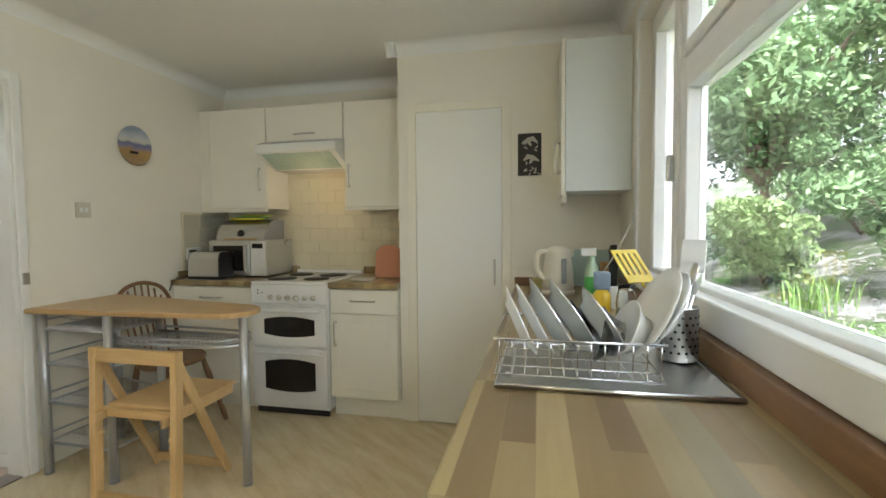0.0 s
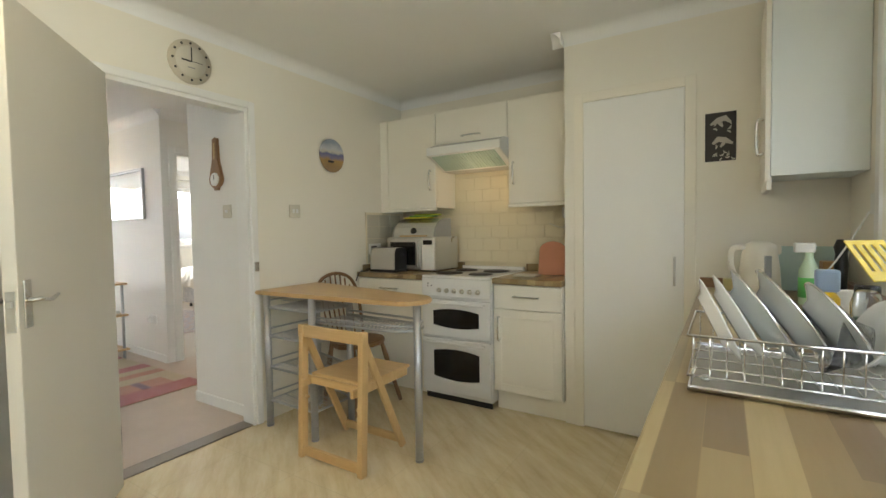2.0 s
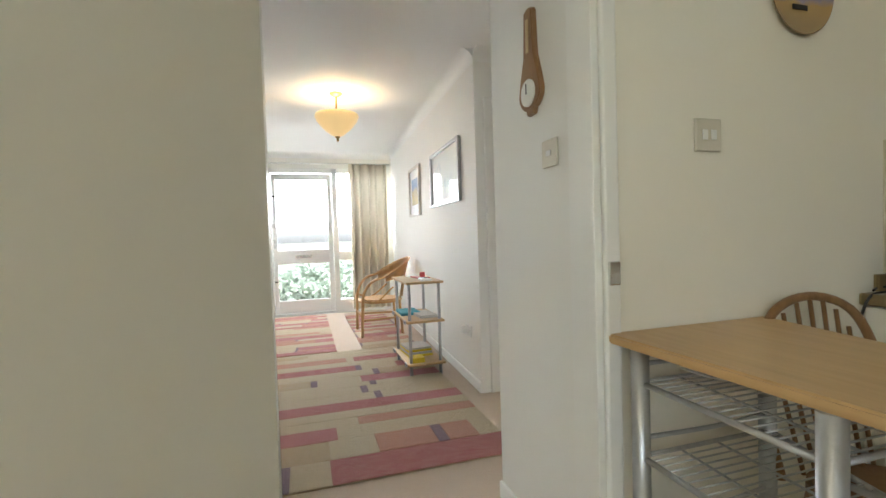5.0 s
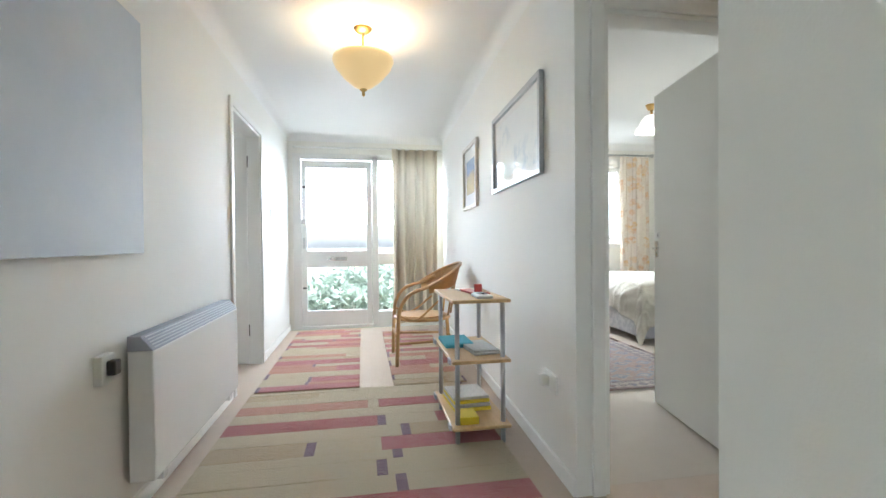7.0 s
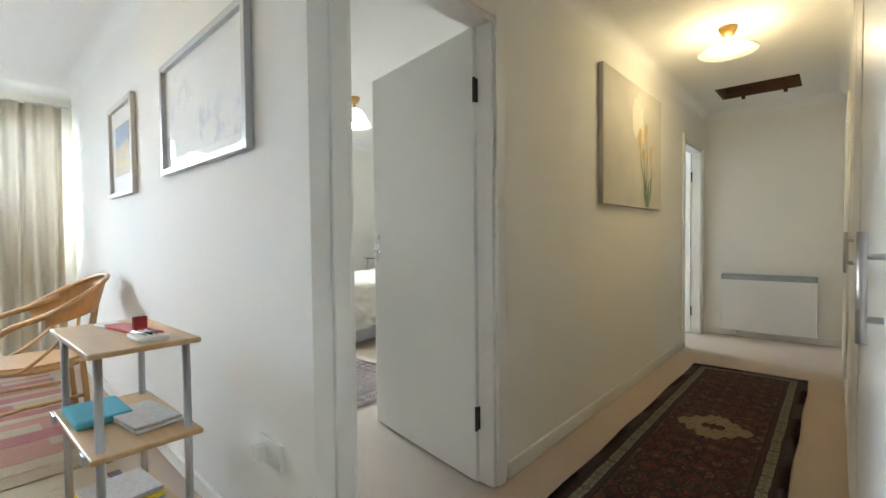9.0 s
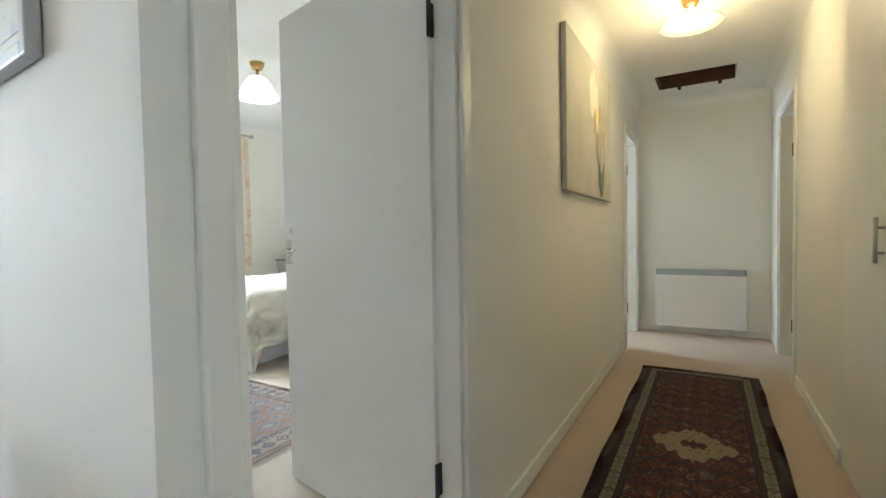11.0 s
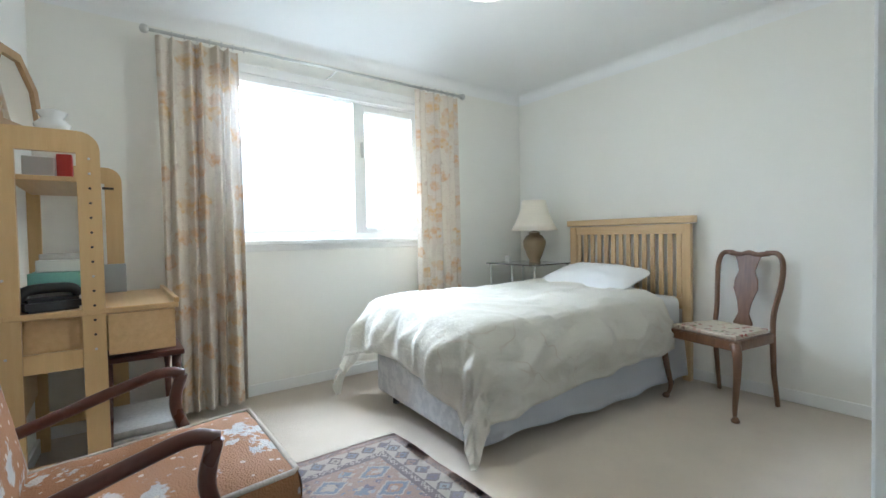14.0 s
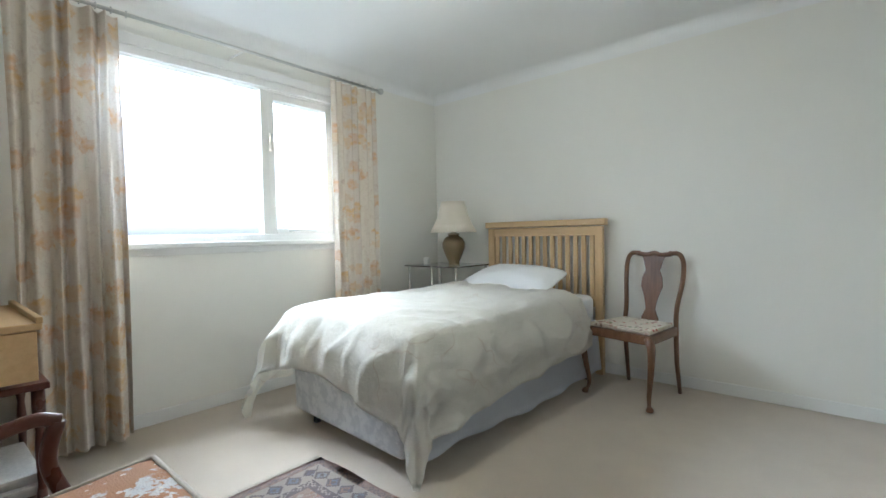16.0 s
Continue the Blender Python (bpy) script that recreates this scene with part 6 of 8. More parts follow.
ph = panel_heater("panel_heater", pose(-4.60, HALL_S, 0.12, 0, 0, 180), 1.15, 0.59, 0.11, "white panel heater with grey louvres in the hall")
part("switch_box", bx(-0.18, -0.10, -0.03, 0, 0.46, 0.56, bevel=0.004), M["plastic"], ph)
part("plug", bx(-0.16, -0.12, -0.06, -0.03, 0.49, 0.54, bevel=0.005), M["black"], ph)
panel_heater("panel_heater", pose(-4.28, COR_N, 0.03, 0, 0, 0), 0.795, 0.63, 0.09, "white panel heater at the end of the corridor")
ph = panel_heater("panel_heater", pose(-5.40, 2.27, 0.10, 0, 0, 180), 0.97, 0.60, 0.09, "white panel heater with a perforated top beside the armchair")

s = Shade("blue_grey_canvas")
v = s.coords()
cv = s.done(s.mix(s.noise(v, 3.2, 5, 0.6), (0.50, 0.55, 0.62), (0.67, 0.70, 0.74)), 0.6, 0, s.noise(v, 250, 2), 0.0008)
solid("canvas_painting", bx(-4.72, -3.55, HALL_S + 0.002, HALL_S + 0.034, 1.02, 1.93, bevel=0.003), cv, "large misty blue-grey canvas over the heater", "painting")
s = Shade("misty_flower_canvas")
v = s.coords()
cv = s.done(s.mix(s.ramp(s.noise(v, 2.4, 4), [(0.3, (0, 0, 0)), (0.7, (1, 1, 1))]), (0.55, 0.53, 0.46), (0.66, 0.63, 0.55)), 0.6, 0, s.noise(v, 250, 2), 0.0008)
cp_ = thing("tulip_canvas", pose(COR_W + 0.001, 4.695, 1.71, 90, 0, 90), "pale canvas of yellow tulips on the corridor wall", "painting")
part("canvas", bx(-0.595, 0.595, -0.43, 0.43, 0, 0.032, bevel=0.003), cv, cp_)
petal = plain("tulip_yellow", (0.60, 0.43, 0.14), 0.6)
stem = plain("stem_green", (0.22, 0.28, 0.17), 0.6)


def flat_shape(pts, w, z):
    b = blade(pts, w)
    b.transform(Matrix.Translation((0, 0, z - 0.0065)))
    return b


white_petal = plain("petal_white", (0.80, 0.77, 0.66), 0.6)
for i, (x, y, l, ww_) in enumerate(((-0.02, 0.12, 0.22, 0.05), (0.05, 0.14, 0.24, 0.055), (0.12, 0.10, 0.20, 0.05))):
    part("petal", flat_shape([(x + 0.03, y - 0.06), (x, y), (x - 0.01, y + l * 0.6), (x + 0.015, y + l)], ww_, 0.0322 + i * 0.0001), white_petal, cp_)
for i, (x, y, l) in enumerate(((0.08, -0.02, 0.16), (0.22, 0.05, 0.15), (0.33, -0.08, 0.13), (0.0, 0.0, 0.0), (0.16, -0.10, 0.10))):
    if l:
        part("petal", flat_shape([(x, y), (x - 0.01, y + l * 0.4), (x + 0.005, y + l * 0.8), (x + 0.01, y + l)], 0.034, 0.0328 + i * 0.0003), petal, cp_)
        part("stem", flat_shape([(0.24, -0.42), (0.22, -0.3), (x + 0.02, y - 0.1), (x, y + 0.01)], 0.008, 0.0342 + i * 0.0003), stem, cp_)
for i, q in enumerate((((0.22, -0.42), (0.18, -0.32), (0.17, -0.22)), ((0.26, -0.42), (0.31, -0.30), (0.33, -0.20)), ((0.24, -0.42), (0.25, -0.33), (0.27, -0.24)))):
    part("leaf", flat_shape(list(q), 0.02, 0.036 + i * 0.0003), stem, cp_)

# ceiling lights
amber = glow("amber_glass", (1.0, 0.70, 0.32), 0.06)
pd = thing("pendant_light", pose(-5.63, 1.25, CEIL), "cream glass bowl pendant with gilt fittings, lit", "ceiling light", "ceiling lights")
part("rose", lt([(0, -0.03), (0.03, -0.03), (0.055, -0.008), (0.06, 0), (0, 0)]), M["brass"], pd)
part("rod", tb([(0, 0, -0.02), (0, 0, -0.19)], 0.008, 10), M["brass"], pd)
part("bowl", lt([(0.02, -0.38), (0.06, -0.36), (0.12, -0.31), (0.17, -0.25), (0.19, -0.205), (0.185, -0.185), (0.18, -0.185), (0.184, -0.205), (0.165, -0.245), (0.115, -0.304), (0.055, -0.352), (0.02, -0.37)], seg=36), amber, pd, "glowing cream glass bowl")
part("finial", lt([(0, -0.425), (0.008, -0.418), (0.012, -0.405), (0.006, -0.398), (0.022, -0.385), (0.024, -0.372), (0, -0.37)], seg=16), M["brass"], pd)
part("stem", tb([(0, 0, -0.19), (0, 0, -0.375)], 0.006, 8), M["brass"], pd)
s = Shade("lit_glass")
lit_glass = s.done((1.0, 0.95, 0.84), 0.15, 0, None, Transmission_Weight=0.7, Emission_Color=(1.0, 0.82, 0.5), Emission_Strength=0.025)
bulb = glow("lit_bulb", (1.0, 0.78, 0.45), 2.0)
for nm, x, y in (("corridor", -3.89, 4.78), ("bedroom", -6.78, 4.06)):
    q = thing("ceiling_light", pose(x, y, CEIL), "ceiling light with a flat clear glass shade, lit", "ceiling light", "ceiling lights")
    part("base", lt([(0, -0.05), (0.035, -0.05), (0.05, -0.02), (0.055, 0), (0, 0)]), M["brass"], q)
    if nm == "corridor":
        shade_ = part("shade", lt([(0.05, -0.09), (0.10, -0.115), (0.165, -0.15), (0.167, -0.152), (0.163, -0.156), (0.10, -0.121), (0.05, -0.096)], seg=36), lit_glass, q, "flared pale glass shade")
        shade_.visible_shadow = False
        part("bulb", lt([(0, -0.17), (0.02, -0.165), (0.035, -0.14), (0.035, -0.10), (0.02, -0.07), (0, -0.05)], seg=20), bulb, q, "lit bulb")
    else:
        part("stem", tb([(0, 0, -0.04), (0, 0, -0.10)], 0.012, 10), M["brass"], q)
        part("shade", lt([(0.03, -0.10), (0.065, -0.115), (0.10, -0.16), (0.122, -0.21), (0.146, -0.24), (0.15, -0.265), (0.14, -0.27), (0.10, -0.262), (0.0, -0.262)], seg=36), glow("milk_glass", (1.0, 0.93, 0.80), 0.14), q, "glowing white bell glass shade")

# runner carpet


def persian(name, w, l, bands, ground, main, speck, med, lattice, knot=0.009, wear=0.18):
    """Knotted rug pattern: bands from the edge inwards, each (width, ground, figure, step), and a figured field."""
    s_ = Shade(name)
    v_ = s_.coords()
    x0_, y0_, z_ = s_.split(v_)
    wob = s_.math("MULTIPLY_ADD", s_.noise(v_, 7, 2), 0.02, -0.01)
    x_ = s_.math("SNAP", s_.math("ADD", x0_, wob), knot)
    y_ = s_.math("SNAP", s_.math("ADD", y0_, wob), knot)
    ex = s_.math("SUBTRACT", w / 2, s_.math("ABSOLUTE", x_))
    ey = s_.math("SUBTRACT", l / 2, s_.math("ABSOLUTE", y_))
    edge = s_.math("MINIMUM", ex, ey)
    side_ = s_.math("LESS_THAN", ex, ey)
    run = s_.math("ADD", s_.math("MULTIPLY", y_, side_), s_.math("MULTIPLY", x_, s_.math("SUBTRACT", 1.0, side_)))
    tri = lambda q, p: s_.math("ABSOLUTE", s_.math("SUBTRACT", s_.math("FRACT", s_.math("DIVIDE", q, p)), 0.5))

    def lozenge(px_, py_, dx_=0.0):
        return s_.math("ADD", tri(s_.math("ADD", x_, dx_), px_), tri(s_.math("ADD", y_, dx_), py_))
    # field: two lattices of stepped lozenges and scattered knots
    p, q = lattice
    big = lozenge(p, q)
    mid_ = lozenge(p, q, p / 2)
    tiny = lozenge(p / 4, p / 4)
    hue = s_.voronoi(s_.scaled(v_, 1, 1, 0), 2.0 / p, "Color", "MANHATTAN")
    r_, g_, b_ = s_.split(hue)
    fig = s_.ramp(r_, [(i / len(speck), c) for i, c in enumerate(speck)], True)
    fig2 = s_.ramp(g_, [(i / len(speck), c) for i, c in enumerate(speck)], True)
    col = s_.mix(s_.math("LESS_THAN", tiny, 0.27), ground, fig)
    col = s_.mix(s_.math("LESS_THAN", tiny, 0.10), col, main[1])
    col = s_.mix(s_.math("LESS_THAN", big, 0.40), col, main[1])
    col = s_.mix(s_.math("LESS_THAN", big, 0.35), col, main[0])
    col = s_.mix(s_.math("LESS_THAN", big, 0.22), col, fig2)
    col = s_.mix(s_.math("LESS_THAN", big, 0.10), col, main[1])
    col = s_.mix(s_.math("LESS_THAN", mid_, 0.24), col, fig2)
    col = s_.mix(s_.math("LESS_THAN", mid_, 0.13), col, main[0])
    knots = s_.voronoi(s_.scaled(v_, 1, 1, 0), 60, "Distance", "MANHATTAN")
    col = s_.mix(s_.math("LESS_THAN", knots, 0.28), col, fig)
    if med:
        cx, cy, rx, ry, col_ = med
        dx = s_.math("ABSOLUTE", s_.math("DIVIDE", s_.math("SUBTRACT", x_, cx), rx))
        dy = s_.math("ABSOLUTE", s_.math("DIVIDE", s_.math("SUBTRACT", y_, cy), ry))
        dd = s_.math("ADD", s_.math("ADD", dx, dy), s_.math("MULTIPLY", s_.math("SINE", s_.math("MULTIPLY", dx, 22)), 0.09))
        col = s_.mix(s_.math("MULTIPLY", s_.math("LESS_THAN", dd, 1.0), s_.math("GREATER_THAN", s_.voronoi(s_.scaled(v_, 1, 1, 0), 42, "Distance", "CHEBYCHEV"), 0.2)), col, col_)
        col = s_.mix(s_.math("LESS_THAN", dd, 0.3), col, ground)
    # bands
    at = sum(b[0] for b in bands)
    for wd, g0, f0, step in reversed(bands):
        a = at - wd
        across = s_.math("ABSOLUTE", s_.math("SUBTRACT", s_.math("DIVIDE", s_.math("SUBTRACT", edge, a), wd), 0.5))
        if step:
            d_ = s_.math("ADD", tri(run, step), across)
            band = s_.mix(s_.math("LESS_THAN", d_, 0.46), g0, f0)
            band = s_.mix(s_.math("LESS_THAN", d_, 0.30), band, fig if step > 0.05 else g0)
            band = s_.mix(s_.math("LESS_THAN", d_, 0.14), band, f0)
        else:
            band = s_.mix(0.0, g0, f0)
        col = s_.mix(s_.math("LESS_THAN", edge, at), col, band)
        at = a
    pile_ = s_.noise(v_, 330, 2, 0.7)
    old = s_.noise(v_, 3.5, 4)
    col = s_.mix(s_.math("MULTIPLY", pile_, 0.3), col, vary(ground, 0.3))
    col = s_.mix(s_.math("MULTIPLY", old, wear), col, (0.46, 0.41, 0.37) if wear > 0.1 else (0.3, 0.2, 0.14))
    return s_.done(col, 0.95, 0, pile_, 0.003, Sheen_Weight=0.2)


def carpet_rug(name, cx, cy, w, l, turn, mat, label, fringe_mat, ends):
    r = thing(name, pose(cx, cy, 0, 0, 0, turn), label, "rug")
    bm_ = B()
    sheet(bm_, 16, 40, lambda u, v_: ((u - 0.5) * w + 0.004 * math.sin(v_ * 23), (v_ - 0.5) * l, 0.008 + 0.0012 * math.sin(v_ * 31 + u * 5)))
    bmesh.ops.solidify(bm_, geom=bm_.faces[:], thickness=0.006)
    part("woven_top", bm_, mat, r)
    rr = random.Random(3)
    for e in ends:
        bm_ = B()
        for i in range(int(w / 0.009)):
            x = -w / 2 + 0.004 + i * 0.009
            y = e * l / 2
            tube(bm_, [(x, y, 0.006), (x + rr.uniform(-0.006, 0.006), y + e * rr.uniform(0.025, 0.045), 0.003)], 0.0022, 4, r_end=0.001)
        part("fringe", bm_, fringe_mat, r, "pale knotted fringe")
    return r


fringe = plain("wool_fringe", (0.55, 0.50, 0.42), 0.95)
NIGHT, OLIVE = (0.032, 0.016, 0.015), (0.50, 0.45, 0.31)
runner = persian("dark_red_runner", 0.745, 3.1,
                 [(0.012, (0.10, 0.02, 0.02), NIGHT, 0), (0.05, NIGHT, (0.12, 0.035, 0.025), 0.045), (0.045, OLIVE, (0.16, 0.13, 0.08), 0.05), (0.028, NIGHT, (0.16, 0.03, 0.025), 0.03)],
                 (0.070, 0.018, 0.014), ((0.17, 0.033, 0.022), (0.27, 0.17, 0.10)),
                 [(0.26, 0.045, 0.03), (0.045, 0.015, 0.016), (0.30, 0.06, 0.036), (0.03, 0.035, 0.026), (0.16, 0.03, 0.022), (0.42, 0.30, 0.18)], (0.0, 0.22, 0.205, 0.20, (0.62, 0.50, 0.30)), (0.095, 0.13), 0.006, 0.06)
carpet_rug("runner_rug", -3.868, 4.03, 0.745, 3.1, 0, runner, "dark red patterned runner with a cream medallion", plain("dark_fringe", (0.2, 0.15, 0.11), 0.95), (1,))
PLUM_, BONE, CLAY = (0.21, 0.165, 0.18), (0.70, 0.63, 0.54), (0.46, 0.26, 0.19)
bedrug = persian("faded_persian_rug", 1.18, 1.75,
                 [(0.018, CLAY, PLUM_, 0), (0.035, (0.50, 0.34, 0.26), PLUM_, 0.035), (0.095, BONE, PLUM_, 0.085), (0.035, PLUM_, BONE, 0.035), (0.012, PLUM_, PLUM_, 0)],
                 (0.52, 0.36, 0.28), ((0.27, 0.33, 0.43), BONE),
                 [(0.26, 0.32, 0.43), (0.54, 0.33, 0.23), (0.46, 0.50, 0.55), (0.68, 0.62, 0.54), (0.21, 0.19, 0.27), (0.64, 0.56, 0.46)], None, (0.21, 0.165), 0.008, 0.46)
carpet_rug("persian_rug", -6.50, 3.29, 1.18, 1.75, 90, bedrug, "faded blue and rust persian rug with fringed ends", fringe, (1, -1))

# cupboards along the corridor
bm = B()
for y0, y1 in ((1.80, 2.16), (3.02, 3.12), (3.66, 3.70), (4.26, 4.36)):
    box(bm, COR_E, COR_E + 0.05, y0, y1, 0, CEIL)
for y0, y1 in ((2.16, 3.02), (3.12, 3.66), (3.70, 4.26)):
    box(bm, COR_E, COR_E + 0.05, y0, y1, 2.04, 2.09)
    box(bm, COR_E, COR_E + 0.05, y0, y1, 0, 0.05)
    box(bm, COR_E, COR_E + 0.05, y0, y1, 2.36, CEIL)
fixed("cupboard_frame", bm, M["gloss"], "white gloss cupboard frame", "trim")
for i, (y0, y1, hy) in enumerate(((2.16, 3.02, 2.205), (3.12, 3.66, 3.6), (3.70, 4.26, 3.76))):
    for z0, z1 in ((0.055, 2.035), (2.095, 2.355)):
        d = solid("cupboard_door", bx(COR_E - 0.018, COR_E + 0.004, y0 + 0.004, y1 - 0.004, z0, z1, bevel=0.003), M["gloss"], "white gloss hall cupboard door, shut", "cupboard door", "hall cupboard doors")
        if z0 < 1:
            hb = B()
            tube(hb, [(COR_E - 0.04, hy, 0.94), (COR_E - 0.04, hy, 1.09)], 0.0062, 12)
            for z in (0.973, 1.057):
                tube(hb, [(COR_E - 0.018, hy, z), (COR_E - 0.04, hy, z)], 0.0045, 8)
            part("handle", hb, M["steel"], d, "steel bar handle")
sk = thing("wall_socket", pose(-4.72, north_y(-4.72), 0.40, 90, 0, -2.4), "white wall socket low on the hall wall", "socket")
part("plate", bx(-0.075, 0.075, -0.043, 0.043, 0, 0.012, bevel=0.003), M["plastic"], sk)
part("plug", bx(-0.05, -0.005, -0.025, 0.025, 0.012, 0.05, bevel=0.008), M["plastic"], sk)
wall_switch(pose(-7.45, HALL_S, 1.36, -90, 0, 0), "white light switch near the front door", 1)

# ---- bedroom ----
s = Shade("floral_curtain")
v = s.coords()
x_, y_, z_ = s.split(v)
grid = s.scaled(v, 0, 1, 1)
warp = s.noise(v, 26, 3, 0.6)
cell = s.voronoi(grid, 9.5, "Color")
r_, g_, b_ = s.split(cell)
dist = s.voronoi(grid, 9.5)
petal = s.voronoi(grid, 31)
tint = s.ramp(r_, [(0.0, (0.66, 0.38, 0.17)), (0.3, (0.64, 0.46, 0.28)), (0.5, (0.56, 0.44, 0.36)), (0.66, (0.70, 0.46, 0.19))], True)
k = s.ramp(s.math("ADD", dist, s.math("MULTIPLY_ADD", warp, 0.9, -0.45)), [(0.34, (1, 1, 1)), (0.48, (0, 0, 0))])
k = s.math("MULTIPLY", k, s.ramp(petal, [(0.15, (1, 1, 1)), (0.65, (0.45, 0.45, 0.45))]))
twig = s.ramp(s.math("ABSOLUTE", s.math("SUBTRACT", s.noise(v, 11, 3, 0.6), 0.5)), [(0.0, (1, 1, 1)), (0.022, (0, 0, 0))])
stripe = s.ramp(s.noise(s.scaled(v, 0, 9, 0.4), 1.0, 2), [(0.42, (0, 0, 0)), (0.6, (1, 1, 1))])
base = s.mix(s.math("MULTIPLY", stripe, 0.5), (0.77, 0.70, 0.585), (0.64, 0.575, 0.52))
col = s.mix(s.math("MULTIPLY", twig, 0.35), base, (0.56, 0.42, 0.34))
col = s.mix(s.math("MULTIPLY", k, 0.9), col, tint)
weave = s.noise(v, 330, 2)
floral = s.done(s.mix(s.math("MULTIPLY", weave, 0.15), col, (0.45, 0.38, 0.32)), 0.9, 0, weave, 0.0008, Transmission_Weight=0.06)
curtain("floral_curtain", FRONT + 0.20, 2.93, 3.36, 0.045, 2.19, 6, floral, "long cream curtain with faded orange flowers", 0.055, 5)
curtain("floral_curtain", FRONT + 0.20, 4.635, 5.06, 0.045, 2.19, 6, floral, "long cream curtain with faded orange flowers", 0.048, 9)
cr = thing("curtain_pole", pose(FRONT, 3.99, 2.205), "slim grey metal curtain pole with ball ends", "curtain pole")
part("pole", tb([(0.22, -1.10, 0), (0.22, 1.10, 0)], 0.0095, 12), M["steel"], cr)
for y in (-1.11, 1.11):
    part("finial", lt([(0, -0.026), (0.018, -0.018), (0.024, 0), (0.018, 0.018), (0, 0.026)], seg=16, m=Matrix.Translation((0.22, y, 0))), M["steel"], cr)
for y in (-1.04, 0.0, 1.04):
    part("bracket", tb([(0.0, y, -0.01), (0.18, y, -0.01), (0.22, y, -0.012)], 0.005, 8), M["gloss"], cr)
for y0, y1 in ((-0.98, -0.6), (0.7, 1.08)):
    for i in range(7):
        y = y0 + (y1 - y0) * i / 6
        part("ring", tube(B(), [(0.22 + 0.016 * math.cos(radians(a)), y, 0.016 * math.sin(radians(a))) for a in range(0, 360, 30)], 0.0025, 6, closed=True), M["steel"], cr)

# bed
linen = Shade("cream_duvet")
v = linen.coords()
crease = linen.noise(linen.scaled(v, 3, 1.2, 3), 3.5, 6, 0.65)
pinch = linen.noise(linen.scaled(v, 2.6, 0.8, 1.4, 0.7), 5, 5, 0.7)
stitch = linen.ramp(linen.math("ABSOLUTE", linen.math("SUBTRACT", linen.noise(v, 4.2, 2), 0.5)), [(0.0, (1, 1, 1)), (0.012, (0, 0, 0))])
stitch = linen.math("MULTIPLY", stitch, linen.ramp(linen.noise(v, 3.0, 2), [(0.52, (0, 0, 0)), (0.6, (1, 1, 1))]))
wv = linen.noise(v, 300, 2)
tone = linen.mix(crease, (0.89, 0.85, 0.74), (0.92, 0.89, 0.81))
tone = linen.mix(linen.math("MULTIPLY", stitch, 0.35), tone, (0.62, 0.48, 0.36))
linen = linen.done(tone, 0.85, 0, linen.math("ADD", linen.math("MULTIPLY_ADD", pinch, 0.8, crease), linen.math("MULTIPLY", wv, 0.02)), 0.0095, Sheen_Weight=0.2)
cotton = plain("white_cotton", (0.82, 0.82, 0.81), 0.85, amount=0.03, fine=140, coarse=6, depth=0.002)
blue_sheet = plain("pale_blue_sheet", (0.84, 0.85, 0.88), 0.85, amount=0.04, fine=140, coarse=6, depth=0.002)
s = Shade("divan_damask")
v = s.coords()
d_ = s.ramp(s.noise(v, 16, 4, 0.6), [(0.45, (0, 0, 0)), (0.55, (1, 1, 1))])
damask = s.done(s.mix(s.math("MULTIPLY", d_, 0.6), (0.60, 0.60, 0.60), (0.42, 0.43, 0.45)), 0.7, 0, s.noise(v, 200, 2), 0.001)
BX0, BX1, BY0, BY1 = -7.865, -6.93, 4.01, 5.89
bed = thing("single_bed", pose((BX0 + BX1) / 2, 5.0, 0), "single divan bed with a pale patterned base", "bed")
wpart("divan_base", bx(BX0, BX1, BY0, BY1, 0.075, 0.36, bevel=0.025, seg=3), damask, bed)
wpart("mattress", bx(BX0 + 0.01, BX1 - 0.005, BY0 + 0.07, BY1, 0.362, 0.60, bevel=0.05, seg=4), cotton, bed)
for x in (BX0 + 0.1, BX1 - 0.03):
    for y in (BY0 + 0.085, BY1 - 0.1):
        c = wpart("castor", lt([(0, 0), (0.02, 0), (0.022, 0.012), (0.018, 0.05), (0, 0.055)], x, y, 14), M["black"], bed)
        wpart("stem", tb([(x, y, 0.05), (x, y, 0.08)], 0.008, 8), M["steel"], c)
bed.matrix_world = pose((BX0 + BX1) / 2 + 0.052, 5.0, 0, 0, 0, -3.1)
hb = thing("headboard", pose(-7.305, 5.93, 0), "slatted oak headboard against the wall", "headboard")
for x in (-0.475, 0.475):
    part("post", bx(x - 0.03, x + 0.03, -0.02, 0.02, 0, 1.10, bevel=0.004), M["oak"], hb)
part("top_rail", bx(-0.53, 0.53, -0.032, 0.032, 1.105, 1.155, bevel=0.008), wood("oak_rail", (0.62, 0.45, 0.24), (0.50, 0.34, 0.17), 0.4, "x"), hb)
part("upper_rail", bx(-0.445, 0.445, -0.015, 0.015, 1.03, 1.10, bevel=0.003), bpy.data.materials["oak_rail"], hb)
part("lower_rail", bx(-0.445, 0.445, -0.015, 0.015, 0.50, 0.58, bevel=0.003), bpy.data.materials["oak_rail"], hb)
for i in range(14):
    x = -0.42 + i * 0.84 / 13
    part("slat", bx(x - 0.017, x + 0.017, -0.008, 0.008, 0.58, 1.03, bevel=0.003), M["oak"], hb)

# duvet draped over the bed
TOPZ = 0.66
U0, U1 = -8.36, -6.56
V0, V1 = 3.74, 5.55


